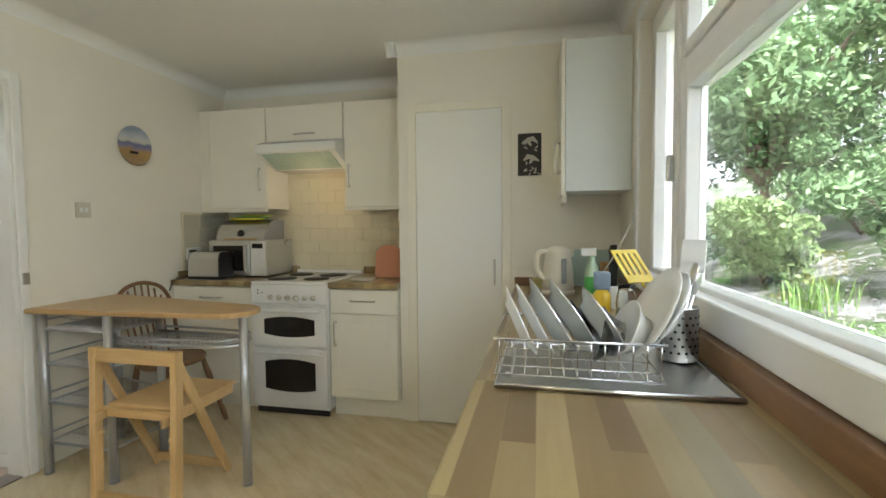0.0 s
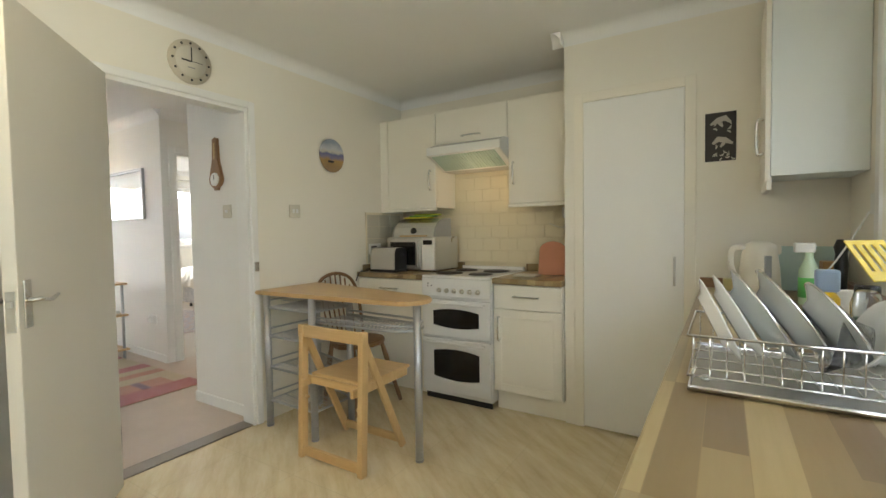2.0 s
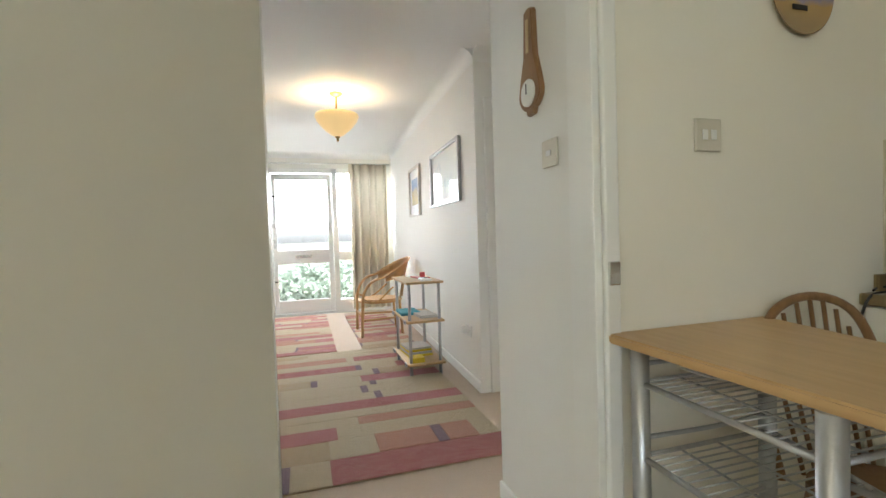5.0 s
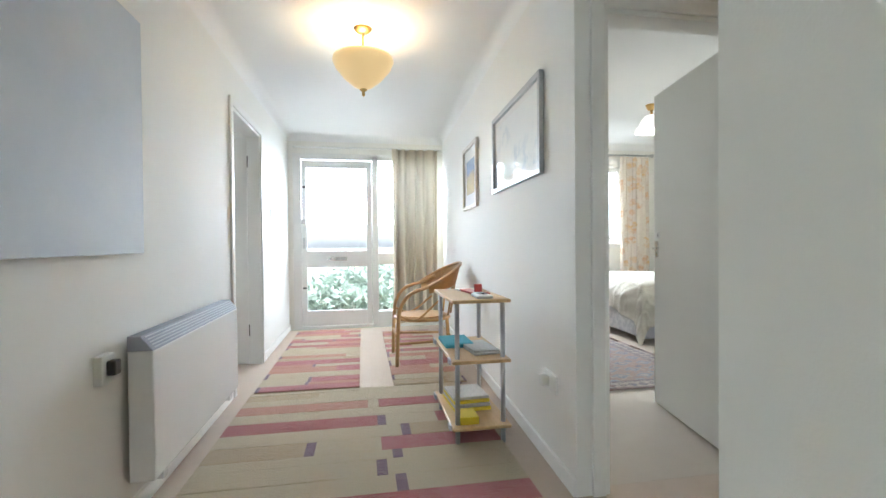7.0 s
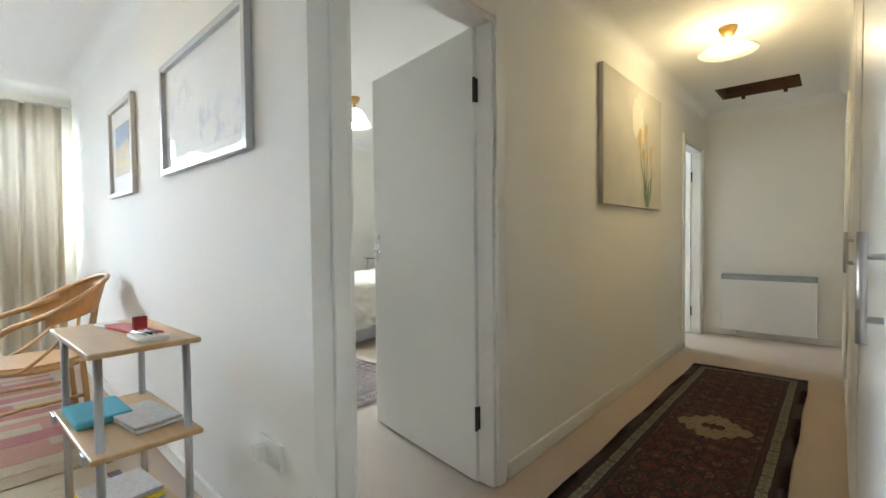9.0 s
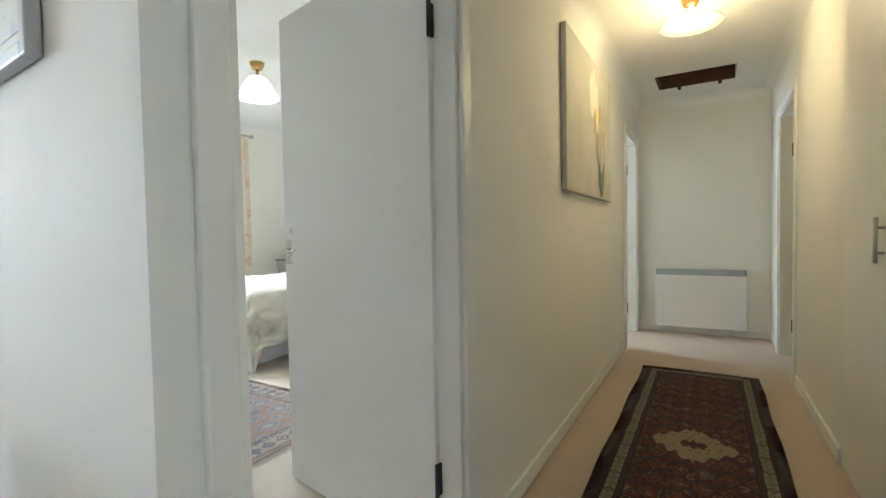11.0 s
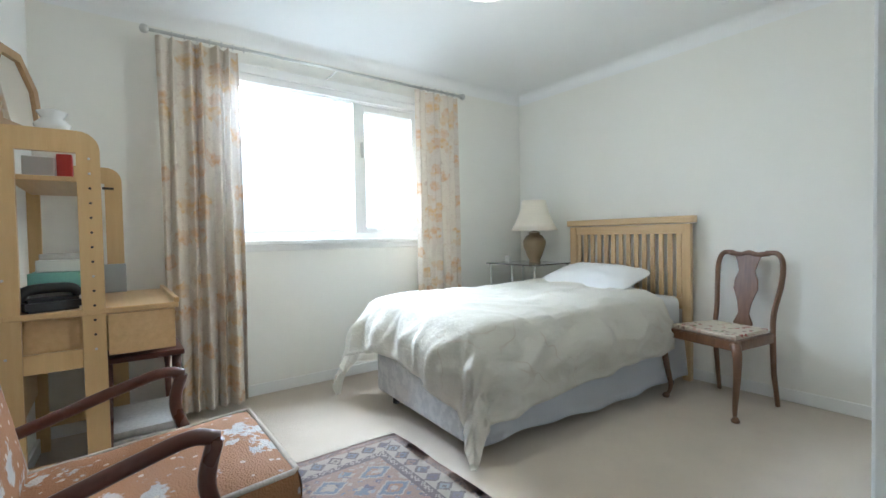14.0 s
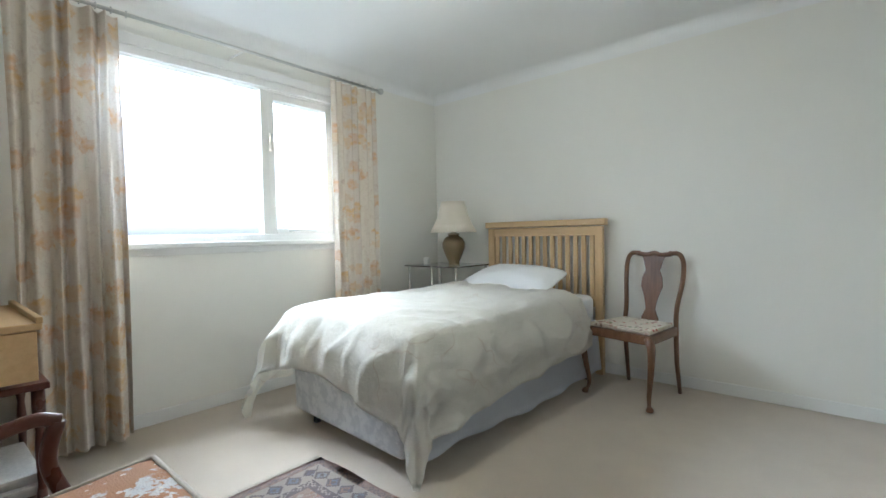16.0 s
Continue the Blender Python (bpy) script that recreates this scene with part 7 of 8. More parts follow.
def drape(u, v_):
    """The cloth lies askew: its two foot corners reach the floor, the hems between them ride up."""
    right, left = max(0.0, (u - 0.42) / 0.58), max(0.0, (0.34 - u) / 0.34)
    X = U0 + (U1 + 0.20 * (1 - v_) ** 1.6 - U0) * u
    Y0 = V0 - 0.24 * right ** 1.2 - 0.22 * left
    Y = Y0 + (V1 - Y0) * v_
    skew = 0.054 * max(0.0, Y - 4.05)
    X += skew
    ex0, ex1, ey0 = BX0 - 0.02 + skew, BX1 + 0.015 + skew, 4.05
    ox = X - ex1 if X > ex1 else (X - ex0 if X < ex0 else 0.0)
    oy = Y - ey0 if Y < ey0 else 0.0
    over = math.hypot(ox, oy)
    cx, cy = min(max(X, ex0), ex1), max(Y, ey0)
    n = noise.noise(Vector((X * 2.2, Y * 2.0, 0.3)))
    n2 = noise.noise(Vector((X * 6.0, Y * 5.0, 1.3)))
    fold = abs(noise.noise(Vector((X * 5.0 + Y * 2.5, Y * 1.6 - X, 2.7))))
    crease = max(0.0, 0.22 - abs(noise.noise(Vector((X * 7.0 - Y * 4.0, Y * 3.0 + X * 2.0, 5.1))))) / 0.22
    ed = min(cx - ex0, ex1 - cx, cy - ey0)
    top = TOPZ + 0.022 * n + 0.014 * n2 + 0.022 * fold + 0.008 * crease + 0.03 * max(0.0, min(1.0, (ex1 - cx) / 0.9)) - 0.045 * math.exp(-ed / 0.07)
    if over == 0:
        return (cx, cy, top)
    dx, dy = ox / over, oy / over
    along = Y if abs(dx) > abs(dy) else X
    swing = 0.012 * math.sin(along * 12 + 3.0 * n) + 0.035 * n + 0.022 * n2 + 0.035 * fold + 0.014 * crease + 0.011 * math.sin(along * 23 + 8 * over + 5 * n)
    puff = 0.055 * math.sin(min(1.0, over / 0.34) * math.pi * 0.85)
    flare = 0.02 + puff + 0.13 * over + swing * min(1.0, over / 0.15)
    if X < ex0:
        flare += 0.22 * over
    z = top - min(over, 0.70) * 0.92
    hem = 0.022 + 0.012 * abs(n2)
    if z < hem:
        flare += (hem - z) * 0.5
        z = hem
    return (cx + dx * flare, cy + dy * flare, z)


bm = B()
sheet(bm, 110, 100, drape)
bmesh.ops.solidify(bm, geom=bm.faces[:], thickness=-0.012)
for f in bm.faces:
    f.smooth = True
solid("duvet", bm, linen, "rumpled cream duvet draped over the bed", "duvet")
bm = B()
sheet(bm, 60, 8, lambda u, v_: (BX1 + 0.012 + 0.012 * math.sin(u * 31) * v_ + 0.04 * v_ + 0.097 * u, 4.05 + 1.79 * u, 0.42 - 0.36 * v_ + 0.012 * math.sin(u * 9) * v_))
bmesh.ops.solidify(bm, geom=bm.faces[:], thickness=0.003)
solid("bed_sheet", bm, blue_sheet, "pale blue-white sheet hanging down the bed side", "sheet")


def pillow_point(u, v_):
    a, b = 2 * math.pi * u, math.pi * (v_ - 0.5)
    f = lambda c, e: math.copysign(abs(c) ** e, c)
    x, y, z = f(math.cos(b), 0.7) * f(math.cos(a), 0.45), f(math.cos(b), 0.7) * f(math.sin(a), 0.45), f(math.sin(b), 1.2)
    corner = 1 + 0.08 * (abs(x) * abs(y)) ** 2
    w = 0.012 * noise.noise(Vector((x * 3, y * 3, z * 2)))
    return (0.37 * x * corner, 0.23 * y * corner, (0.085 * z) * (1 - 0.45 * (x * x * 0.6 + y * y * 0.4)) + w)


pw = thing("pillow", pose(-7.36, 5.58, 0.715, 14, 0, 2), "plump white pillow against the headboard", "pillow")
bm = B()
sheet(bm, 48, 20, pillow_point)
bmesh.ops.remove_doubles(bm, verts=bm.verts[:], dist=0.0005)
part("cushion", bm, cotton, pw)

# glass side table and lamp
gt = thing("side_table", pose(-8.10, 5.70, 0), "small glass side table on chrome legs", "side table")
part("glass_top", bx(-0.30, 0.29, -0.24, 0.24, 0.785, 0.795, bevel=0.003), M["clear"], gt, "clear glass top")
part("glass_shelf", bx(-0.27, 0.26, -0.21, 0.21, 0.35, 0.358, bevel=0.002), M["clear"], gt)
for x in (-0.27, 0.26):
    for y in (-0.21, 0.21):
        part("leg", tb([(x, y, 0), (x, y, 0.785)], 0.011, 12), M["chrome"], gt)
part("leg", tb([(0.0, -0.21, 0), (0.0, -0.21, 0.785)], 0.011, 12), M["chrome"], gt)
tl = thing("table_lamp", pose(-8.03, 5.70, 0.795), "bronze urn table lamp with a cream shade, unlit", "lamp")
part("urn", lt([(0, 0), (0.05, 0), (0.052, 0.012), (0.045, 0.02), (0.07, 0.07), (0.098, 0.15), (0.10, 0.19), (0.075, 0.235), (0.045, 0.25), (0.05, 0.262), (0.03, 0.27), (0, 0.27)], seg=28), plain("bronze_glaze", (0.27, 0.20, 0.115), 0.32, 0.5, amount=0.2), tl)
part("collar", lt([(0.05, 0.262), (0.054, 0.266), (0.05, 0.272), (0.02, 0.28), (0.018, 0.31), (0, 0.31)], seg=20), plain("pale_collar", (0.5, 0.42, 0.30), 0.4), tl)
bm = B()
lathe(bm, [(r_ * 0.95, 0.283 + (z_s - 0.286) * 0.93) for r_, z_s in ((0.21, 0.288), (0.17, 0.36), (0.135, 0.44), (0.115, 0.52), (0.105, 0.57), (0.108, 0.57), (0.119, 0.52), (0.139, 0.44), (0.174, 0.36), (0.214, 0.286))], seg=32)
part("shade", bm, plain("cream_lampshade", (0.82, 0.76, 0.64), 0.85, amount=0.03), tl, "flared cream fabric shade")
solid("small_clock", bx(-8.32, -8.27, 5.62, 5.66, 0.795, 0.855, bevel=0.005), M["plastic"], "little white alarm clock on the glass table", "clock")

# dining chair by the bed
qc = thing("dining_chair", pose(-6.50, 5.66, 0, 0, 0, -13), "walnut dining chair with a floral tapestry seat", "chair")
s = Shade("tapestry_seat")
v = s.coords()
cell = s.voronoi(v, 26, "Color")
r_, g_, b_ = s.split(cell)
fl = s.ramp(r_, [(0.0, (0.38, 0.12, 0.10)), (0.35, (0.20, 0.24, 0.13)), (0.6, (0.5, 0.36, 0.28)), (0.8, (0.28, 0.20, 0.16))], True)
tap = s.done(s.mix(s.ramp(s.voronoi(v, 26), [(0.0, (1, 1, 1)), (0.32, (0, 0, 0))], True), (0.60, 0.54, 0.44), fl), 0.95, 0, s.noise(v, 300, 2), 0.001)
seat = [(-0.23, -0.21), (0.23, -0.21), (0.19, 0.19), (-0.19, 0.19)]
part("seat_rail", prism(B(), seat, 0.385, 0.44, bevel=0.004), M["walnut"], qc)
part("seat_pad", prism(B(), [(x * 0.93, y * 0.9) for x, y in seat], 0.44, 0.465, bevel=0.012), tap, qc, "tapestry seat with red flowers")
for sx in (-1, 1):
    pts = smooth_path([(sx * 0.205, -0.19, 0.42), (sx * 0.235, -0.215, 0.36), (sx * 0.225, -0.205, 0.22), (sx * 0.205, -0.19, 0.08), (sx * 0.215, -0.205, 0.02), (sx * 0.225, -0.215, 0.0)], 4)
    leg_ = part("front_leg", tb(pts, [0.028 - 0.017 * min(1, i / (len(pts) * 0.7)) for i in range(len(pts))], 10), M["walnut"], qc, "curved cabriole leg")
    part("pad_foot", lt([(0, 0), (0.02, 0), (0.023, 0.012), (0.012, 0.03), (0, 0.03)], sx * 0.222, -0.212, 12), M["walnut"], leg_)
    part("back_leg", tb([(sx * 0.18, 0.18, 0.42), (sx * 0.175, 0.20, 0.2), (sx * 0.18, 0.23, 0.0)], 0.017, 8, r_end=0.013), M["walnut"], qc)
    part("back_post", tb(smooth_path([(sx * 0.18, 0.18, 0.40), (sx * 0.175, 0.20, 0.55), (sx * 0.195, 0.235, 0.72), (sx * 0.195, 0.25, 0.84), (sx * 0.165, 0.255, 0.90), (sx * 0.10, 0.255, 0.905)], 5), 0.0155, 10), M["walnut"], qc)
part("crest_rail", tb(smooth_path([(-0.12, 0.255, 0.902), (-0.05, 0.25, 0.893), (0, 0.25, 0.905), (0.05, 0.25, 0.893), (0.12, 0.255, 0.902)], 5), 0.0165, 10), M["walnut"], qc)
half = [(0.05, 0.44), (0.06, 0.47), (0.028, 0.53), (0.04, 0.60), (0.075, 0.68), (0.07, 0.74), (0.045, 0.79), (0.06, 0.85), (0.085, 0.895)]
bm = prism(B(), [(x, z) for x, z in half] + [(-x, z) for x, z in half[::-1]], 0, 0.011, bevel=0.003)
bm.transform(Matrix(((1, 0, 0, 0), (0, 0.13, -1, 0.135), (0, 1, 0, 0), (0, 0, 0, 1))))
part("splat", bm, M["walnut"], qc, "vase-shaped back splat")

# armchair
ac = thing("armchair", pose(-6.665, 2.69, 0), "mahogany armchair with rust floral cushions", "armchair")
s = Shade("rust_floral_fabric")
v = s.coords()
n1 = s.noise(v, 5.5, 5, 0.7)
n2 = s.noise(s.scaled(v, 1, 1, 0.6), 13, 4, 0.65)
big = s.ramp(s.math("MULTIPLY_ADD", n2, 0.45, s.math("MULTIPLY", n1, 0.6)), [(0.56, (0, 0, 0)), (0.585, (1, 1, 1))])
dots = s.ramp(s.voronoi(v, 24), [(0.0, (1, 1, 1)), (0.16, (0, 0, 0))], True)
blueish = s.mix(s.noise(v, 24, 3), (0.36, 0.40, 0.46), (0.74, 0.70, 0.62))
col = s.mix(big, (0.34, 0.155, 0.06), blueish)
col = s.mix(s.math("MULTIPLY", dots, 0.8), col, (0.74, 0.66, 0.55))
rust = s.done(s.mix(s.math("MULTIPLY", s.noise(v, 2.5, 3), 0.3), col, (0.38, 0.20, 0.085)), 0.75, 0, s.math("ADD", n1, s.noise(v, 220, 2)), 0.004)
s = Shade("leafy_border_fabric")
v = s.coords()
kk = s.math("ADD", s.voronoi(v, 85), s.math("MULTIPLY_ADD", s.noise(v, 120, 3), 0.6, -0.3))
leafy = s.done(s.mix(s.ramp(kk, [(0.0, (1, 1, 1)), (0.55, (0, 0, 0))], True), (0.20, 0.12, 0.07), s.mix(s.noise(v, 15, 2), (0.45, 0.42, 0.36), (0.22, 0.28, 0.33))), 0.8, 0, s.noise(v, 200, 2), 0.002)
trim_braid = plain("pale_braid", (0.60, 0.54, 0.46), 0.9, amount=0.3, fine=160, coarse=90, depth=0.003)
AX0, AX1 = -0.285, 0.285
for x in (AX0, AX1):
    sgn = -1 if x < 0 else 1
    part("front_leg", slab((x * 0.84, 0.345, 0.0), (x * 0.84, 0.325, 0.37), 0.04, 0.05, (1, 0, 0)), M["mahogany"], ac)
    part("back_leg", slab((x, -0.36, 0.0), (x, -0.27, 0.36), 0.038, 0.05, (1, 0, 0)), M["mahogany"], ac)
    part("side_rail", slab((x, -0.34, 0.29), (x * 0.86, 0.36, 0.345), 0.03, 0.06, (1, 0, 0)), M["mahogany"], ac)
    part("stretcher", slab((x, -0.32, 0.14), (x * 0.84, 0.33, 0.17), 0.02, 0.028, (1, 0, 0)), M["mahogany"], ac)
    part("arm", tb(smooth_path([(x, -0.30, 0.505), (x + sgn * 0.005, -0.14, 0.555), (x + sgn * 0.01, 0.02, 0.605), (x + sgn * 0.01, 0.13, 0.632), (x + sgn * 0.01, 0.185, 0.618)], 5), 0.017, 10), M["mahogany"], ac)
    part("arm_post", tb(smooth_path([(x + sgn * 0.01, 0.18, 0.62), (x + sgn * 0.012, 0.16, 0.53), (x + sgn * 0.01, 0.185, 0.44), (x, 0.235, 0.34)], 5), 0.018, 10), M["mahogany"], ac)
    part("back_post", slab((x * 0.92, -0.27, 0.30), (x * 0.92, -0.40, 0.92), 0.03, 0.04, (1, 0, 0)), M["mahogany"], ac)
part("front_rail", bx(AX0 * 0.84, AX1 * 0.84, 0.325, 0.355, 0.30, 0.365, bevel=0.004), M["mahogany"], ac)
part("rear_rail", bx(AX0, AX1, -0.30, -0.27, 0.26, 0.31, bevel=0.004), M["mahogany"], ac)
part("cross_stretcher", bx(AX0, AX1, 0.0, 0.022, 0.15, 0.17, bevel=0.003), plain("pale_strut", (0.5, 0.5, 0.5), 0.5), ac)


def cushion(w, d, t, nn=18):
    bm_ = B()

    def side(sgn):
        def fn(u, v_):
            x, y = 2 * u - 1, 2 * v_ - 1
            puff = (1 - abs(x) ** 5) * (1 - abs(y) ** 5)
            w_ = 0.006 * noise.noise(Vector((x * 3, y * 3, sgn)))
            return (x * w / 2, y * d / 2, sgn * (t * 0.32 + t * 0.2 * puff) + w_)
        return fn
    sheet(bm_, nn, nn, side(1))
    sheet(bm_, nn, nn, side(-1))
    return bm_


def welt(w, d, t):
    bm_ = B()
    n = 8
    for sgn_x, sgn_y, ax in ((1, 0, "y"), (-1, 0, "y"), (0, 1, "x"), (0, -1, "x")):
        if ax == "y":
            sheet(bm_, 12, 4, lambda u, v_: (sgn_x * (w / 2 + 0.008 * math.sin(math.pi * v_)), (u - 0.5) * d, t * 0.32 * (2 * v_ - 1)))
        else:
            sheet(bm_, 12, 4, lambda u, v_: ((u - 0.5) * w, sgn_y * (d / 2 + 0.008 * math.sin(math.pi * v_)), t * 0.32 * (2 * v_ - 1)))
    return bm_


for nm, m, w, d, t in (("seat_cushion", pose(0, 0.04, 0.405, 4, 0, 0), 0.50, 0.66, 0.13), ("back_cushion", pose(0, -0.285, 0.675, 101, 0, 0), 0.53, 0.60, 0.14)):
    bm = cushion(w, d, t)
    bm.transform(m)
    c = part(nm, bm, rust, ac, "rust cushion with white flowers")
    bm = welt(w, d, t)
    bm.transform(m)
    part("border", bm, leafy if nm == "back_cushion" else rust, c)
    zf = t * 0.33 if nm == "seat_cushion" else -t * 0.33
    for zz in (zf, -zf):
        rim_ = [(w / 2 * cx_, d / 2 * cy_, zz) for cx_, cy_ in ((-1, -0.97), (-0.97, -1), (0.97, -1), (1, -0.97), (1, 0.97), (0.97, 1), (-0.97, 1), (-1, 0.97))]
        bm = tube(B(), rim_, 0.007, 8, closed=True)
        bm.transform(m)
        part("piping", bm, trim_braid, c, "pale braided trim")

# desk with its tall end frames
dk = thing("desk", pose(-7.95, 2.55, 0), "beech desk with tall rounded end frames and shelf", "desk")
beech2 = wood("beech_frame", (0.62, 0.43, 0.20), (0.54, 0.35, 0.15), 0.4, "z")
for x0 in (-7.60, -8.32):
    x1 = x0 + 0.028
    y0, y1, zt = 2.347, 2.675 if x0 > -8 else 2.755, 1.48 if x0 > -8 else 1.44
    r = 0.07
    outer = [(y0, 0.0), (y0 + 0.075, 0.0), (y0 + 0.075, zt - 0.085), (y1 - 0.075, zt - 0.085), (y1 - 0.075, 0.0), (y1, 0.0)]
    outer += [(y1 - r + r * math.cos(radians(a)), zt - r + r * math.sin(radians(a))) for a in range(0, 91, 15)]
    outer += [(y0 + 0.02 + 0.02 * math.cos(radians(a)) - 0.0, zt - 0.02 + 0.02 * math.sin(radians(a))) for a in range(90, 181, 30)]
    bm = prism(B(), outer, 0, 0.028)
    bm.transform(Matrix(((0, 0, 1, x0), (1, 0, 0, 0), (0, 1, 0, 0), (0, 0, 0, 1))))
    fr_ = wpart("end_frame", bm, beech2, dk)
    for z in (0.55, 0.12):
        wpart("end_rail", bx(x0 + 0.003, x1 - 0.003, y0 + 0.075, y1 - 0.075, z, z + 0.075, bevel=0.003), beech2, dk)
    if x0 > -8:
        for i in range(14):
            for y in ((y0 + 0.03, y1 - 0.035) if i in (0, 5, 12, 13) else (y1 - 0.035,)):
                z = 0.62 + i * 0.058
                wpart("peg_hole", lt([(0, 0), (0.005, 0), (0.005, 0.001), (0, 0.001)], seg=10, m=Matrix.Translation((x1, y, z)) @ pose(0, 0, 0, 0, 90, 0)), M["steel"] if i in (0, 5, 12, 13) else M["black"], fr_)
wpart("desktop", bx(-8.30, -7.57, 2.37, 2.93, 0.755, 0.78, bevel=0.006), M["beech"], dk)
wpart("edge_lip", bx(-8.30, -7.57, 2.912, 2.932, 0.778, 0.80, bevel=0.004), M["beech"], dk)
wpart("drawer_box", bx(-8.29, -7.605, 2.40, 2.905, 0.60, 0.754, bevel=0.003), M["beech"], dk)
wpart("drawer_end", bx(-7.604, -7.575, 2.68, 2.915, 0.585, 0.754, bevel=0.003), M["beech"], dk)
wpart("upper_shelf", bx(-8.30, -7.605, 2.39, 2.66, 1.285, 1.305, bevel=0.003), M["beech"], dk)
wpart("back_panel", bx(-8.29, -7.61, 2.375, 2.384, 0.30, 0.75), M["beech"], dk)
wpart("shelf_stop", tb([(-8.29, 2.67, 1.33), (-8.29, 2.72, 1.33)], 0.006, 8), M["iron"], dk)
mat_w = M["plastic"]
for nm, a, mat, lab, cat in (
        ("storage_box", (-8.05, -7.72, 2.43, 2.64, 0.78, 0.86), mat_w, "white cardboard box on the desk", "box"),
        ("storage_box", (-8.05, -7.70, 2.43, 2.65, 0.861, 0.925), plain("jade_box", (0.26, 0.56, 0.50), 0.4), "jade green flat box on the desk", "box"),
        ("storage_box", (-8.0, -7.75, 2.45, 2.63, 0.926, 0.975), mat_w, "open white carton of papers", "box"),
        ("paper_stack", (-7.98, -7.77, 2.46, 2.62, 0.976, 1.0), news, "stack of white papers on the boxes", "papers"),
        ("photo_frame", (-8.27, -8.25, 2.66, 2.76, 0.78, 0.93), plain("grey_photo", (0.36, 0.37, 0.37), 0.4), "small grey photo frame standing on the desk", "picture frame"),
        ("tissue_box", (-7.86, -7.68, 2.43, 2.53, 1.305, 1.388), mat_w, "white box on the upper shelf", "box"),
        ("red_tin", (-7.72, -7.66, 2.535, 2.585, 1.305, 1.400), redm, "red tin on the upper shelf", "tin"),
        ("black_box", (-7.80, -7.70, 2.60, 2.65, 1.305, 1.370), M["black"], "small black box on the upper shelf", "box")):
    solid(nm, bx(*a, bevel=0.004), mat, lab, cat)
tp = thing("telephone", pose(-7.66, 2.50, 0.78, 0, 0, 20), "black desk telephone with its receiver", "telephone")
part("base", prism(B(), [(-0.06, -0.09), (0.06, -0.09), (0.06, 0.09), (-0.06, 0.09)], 0, 0.05, bevel=0.012), M["black"], tp)
part("receiver", tb(smooth_path([(0.0, -0.095, 0.055), (0.0, -0.06, 0.085), (0.0, 0.06, 0.085), (0.0, 0.095, 0.055)], 5), 0.02, 10), M["black"], tp)
mr = thing("dressing_mirror", Matrix.Translation((-7.76, 2.425, 1.48)) @ pose(0, 0, 0, -6, 0, -19 + 180), "small arched mirror in a wooden frame", "mirror")
oct_ = [(-0.16, 0.0), (0.16, 0.0), (0.16, 0.22), (0.07, 0.34), (-0.07, 0.34), (-0.16, 0.22)]
inn = [(-0.125, 0.035), (0.125, 0.035), (0.125, 0.205), (0.055, 0.305), (-0.055, 0.305), (-0.125, 0.205)]
bm = B()
flip = Matrix(((1, 0, 0, 0), (0, 0, -1, 0), (0, 1, 0, 0), (0, 0, 0, 1)))
for i in range(6):
    j = (i + 1) % 6
    b = B()
    prism(b, [oct_[i], oct_[j], inn[j], inn[i]], -0.012, 0.012)
    join(bm, b)
bm.transform(flip)
part("frame", bm, wood("honey_oak", (0.42, 0.27, 0.13), (0.32, 0.19, 0.085), 0.4, "z"), mr)
bm = prism(B(), inn, -0.003, 0.003)
bm.transform(flip)
part("glass", bm, M["mirror"], mr)
solid("china_ornament", lathe(B(), [(0, 0), (0.05, 0.0), (0.06, 0.03), (0.035, 0.055), (0.05, 0.08), (0.02, 0.09), (0, 0.085)], seg=16, m=Matrix.Translation((-7.66, 2.53, 1.48))), china, "white china ornament before the mirror", "ornament")
mt = thing("magazine_table", pose(-7.98, 2.80, 0), "dark turned-leg table holding newspapers", "table")
for x in (-0.24, 0.24):
    for y in (-0.13, 0.13):
        part("leg", lt([(0, 0), (0.014, 0), (0.018, 0.03), (0.011, 0.06), (0.02, 0.1), (0.012, 0.16), (0.017, 0.3), (0.012, 0.36), (0.02, 0.42), (0.02, 0.52), (0, 0.52)], x, y, 14), M["mahogany"], mt)
part("top", bx(-0.28, 0.28, -0.16, 0.16, 0.52, 0.545, bevel=0.005), M["mahogany"], mt)
part("shelf", bx(-0.25, 0.25, -0.14, 0.14, 0.10, 0.118, bevel=0.003), M["mahogany"], mt)
for i in range(6):
    d = solid("newspaper", bx(-0.2, 0.2, -0.12, 0.13, 0, 0.014, bevel=0.003), news, "folded newspaper in a pile under the desk", "newspaper", "newspapers under the desk")
    d.matrix_world = pose(-7.97 + 0.012 * (i % 3), 2.80, 0.119 + 0.0145 * i, 0, 0, (i * 37) % 9 - 4)

# ---- outside ----
turf = Shade("garden_ground")
v = turf.place()
gr = turf.ramp(turf.noise(v, 1.4, 5, 0.6), [(0.38, (0.07, 0.13, 0.03)), (0.5, (0.10, 0.12, 0.06)), (0.56, (0.36, 0.34, 0.31)), (0.7, (0.46, 0.44, 0.43))])
turf = turf.done(turf.mix(turf.math("MULTIPLY", turf.noise(v, 40, 3), 0.5), gr, (0.05, 0.06, 0.03)), 0.95, 0, turf.noise(v, 30, 4), 0.03)


def ground_z(x, y):
    if x > 0.8:
        return -0.15 + 1.5 * min(1, max(0, (x - 1.6) / 5.0)) ** 1.1 + min(6.0, max(0, x - 6.6) * 0.35)
    if x < -9:
        return -0.15 - min(6, (-9 - x) * 0.12)
    return -0.15


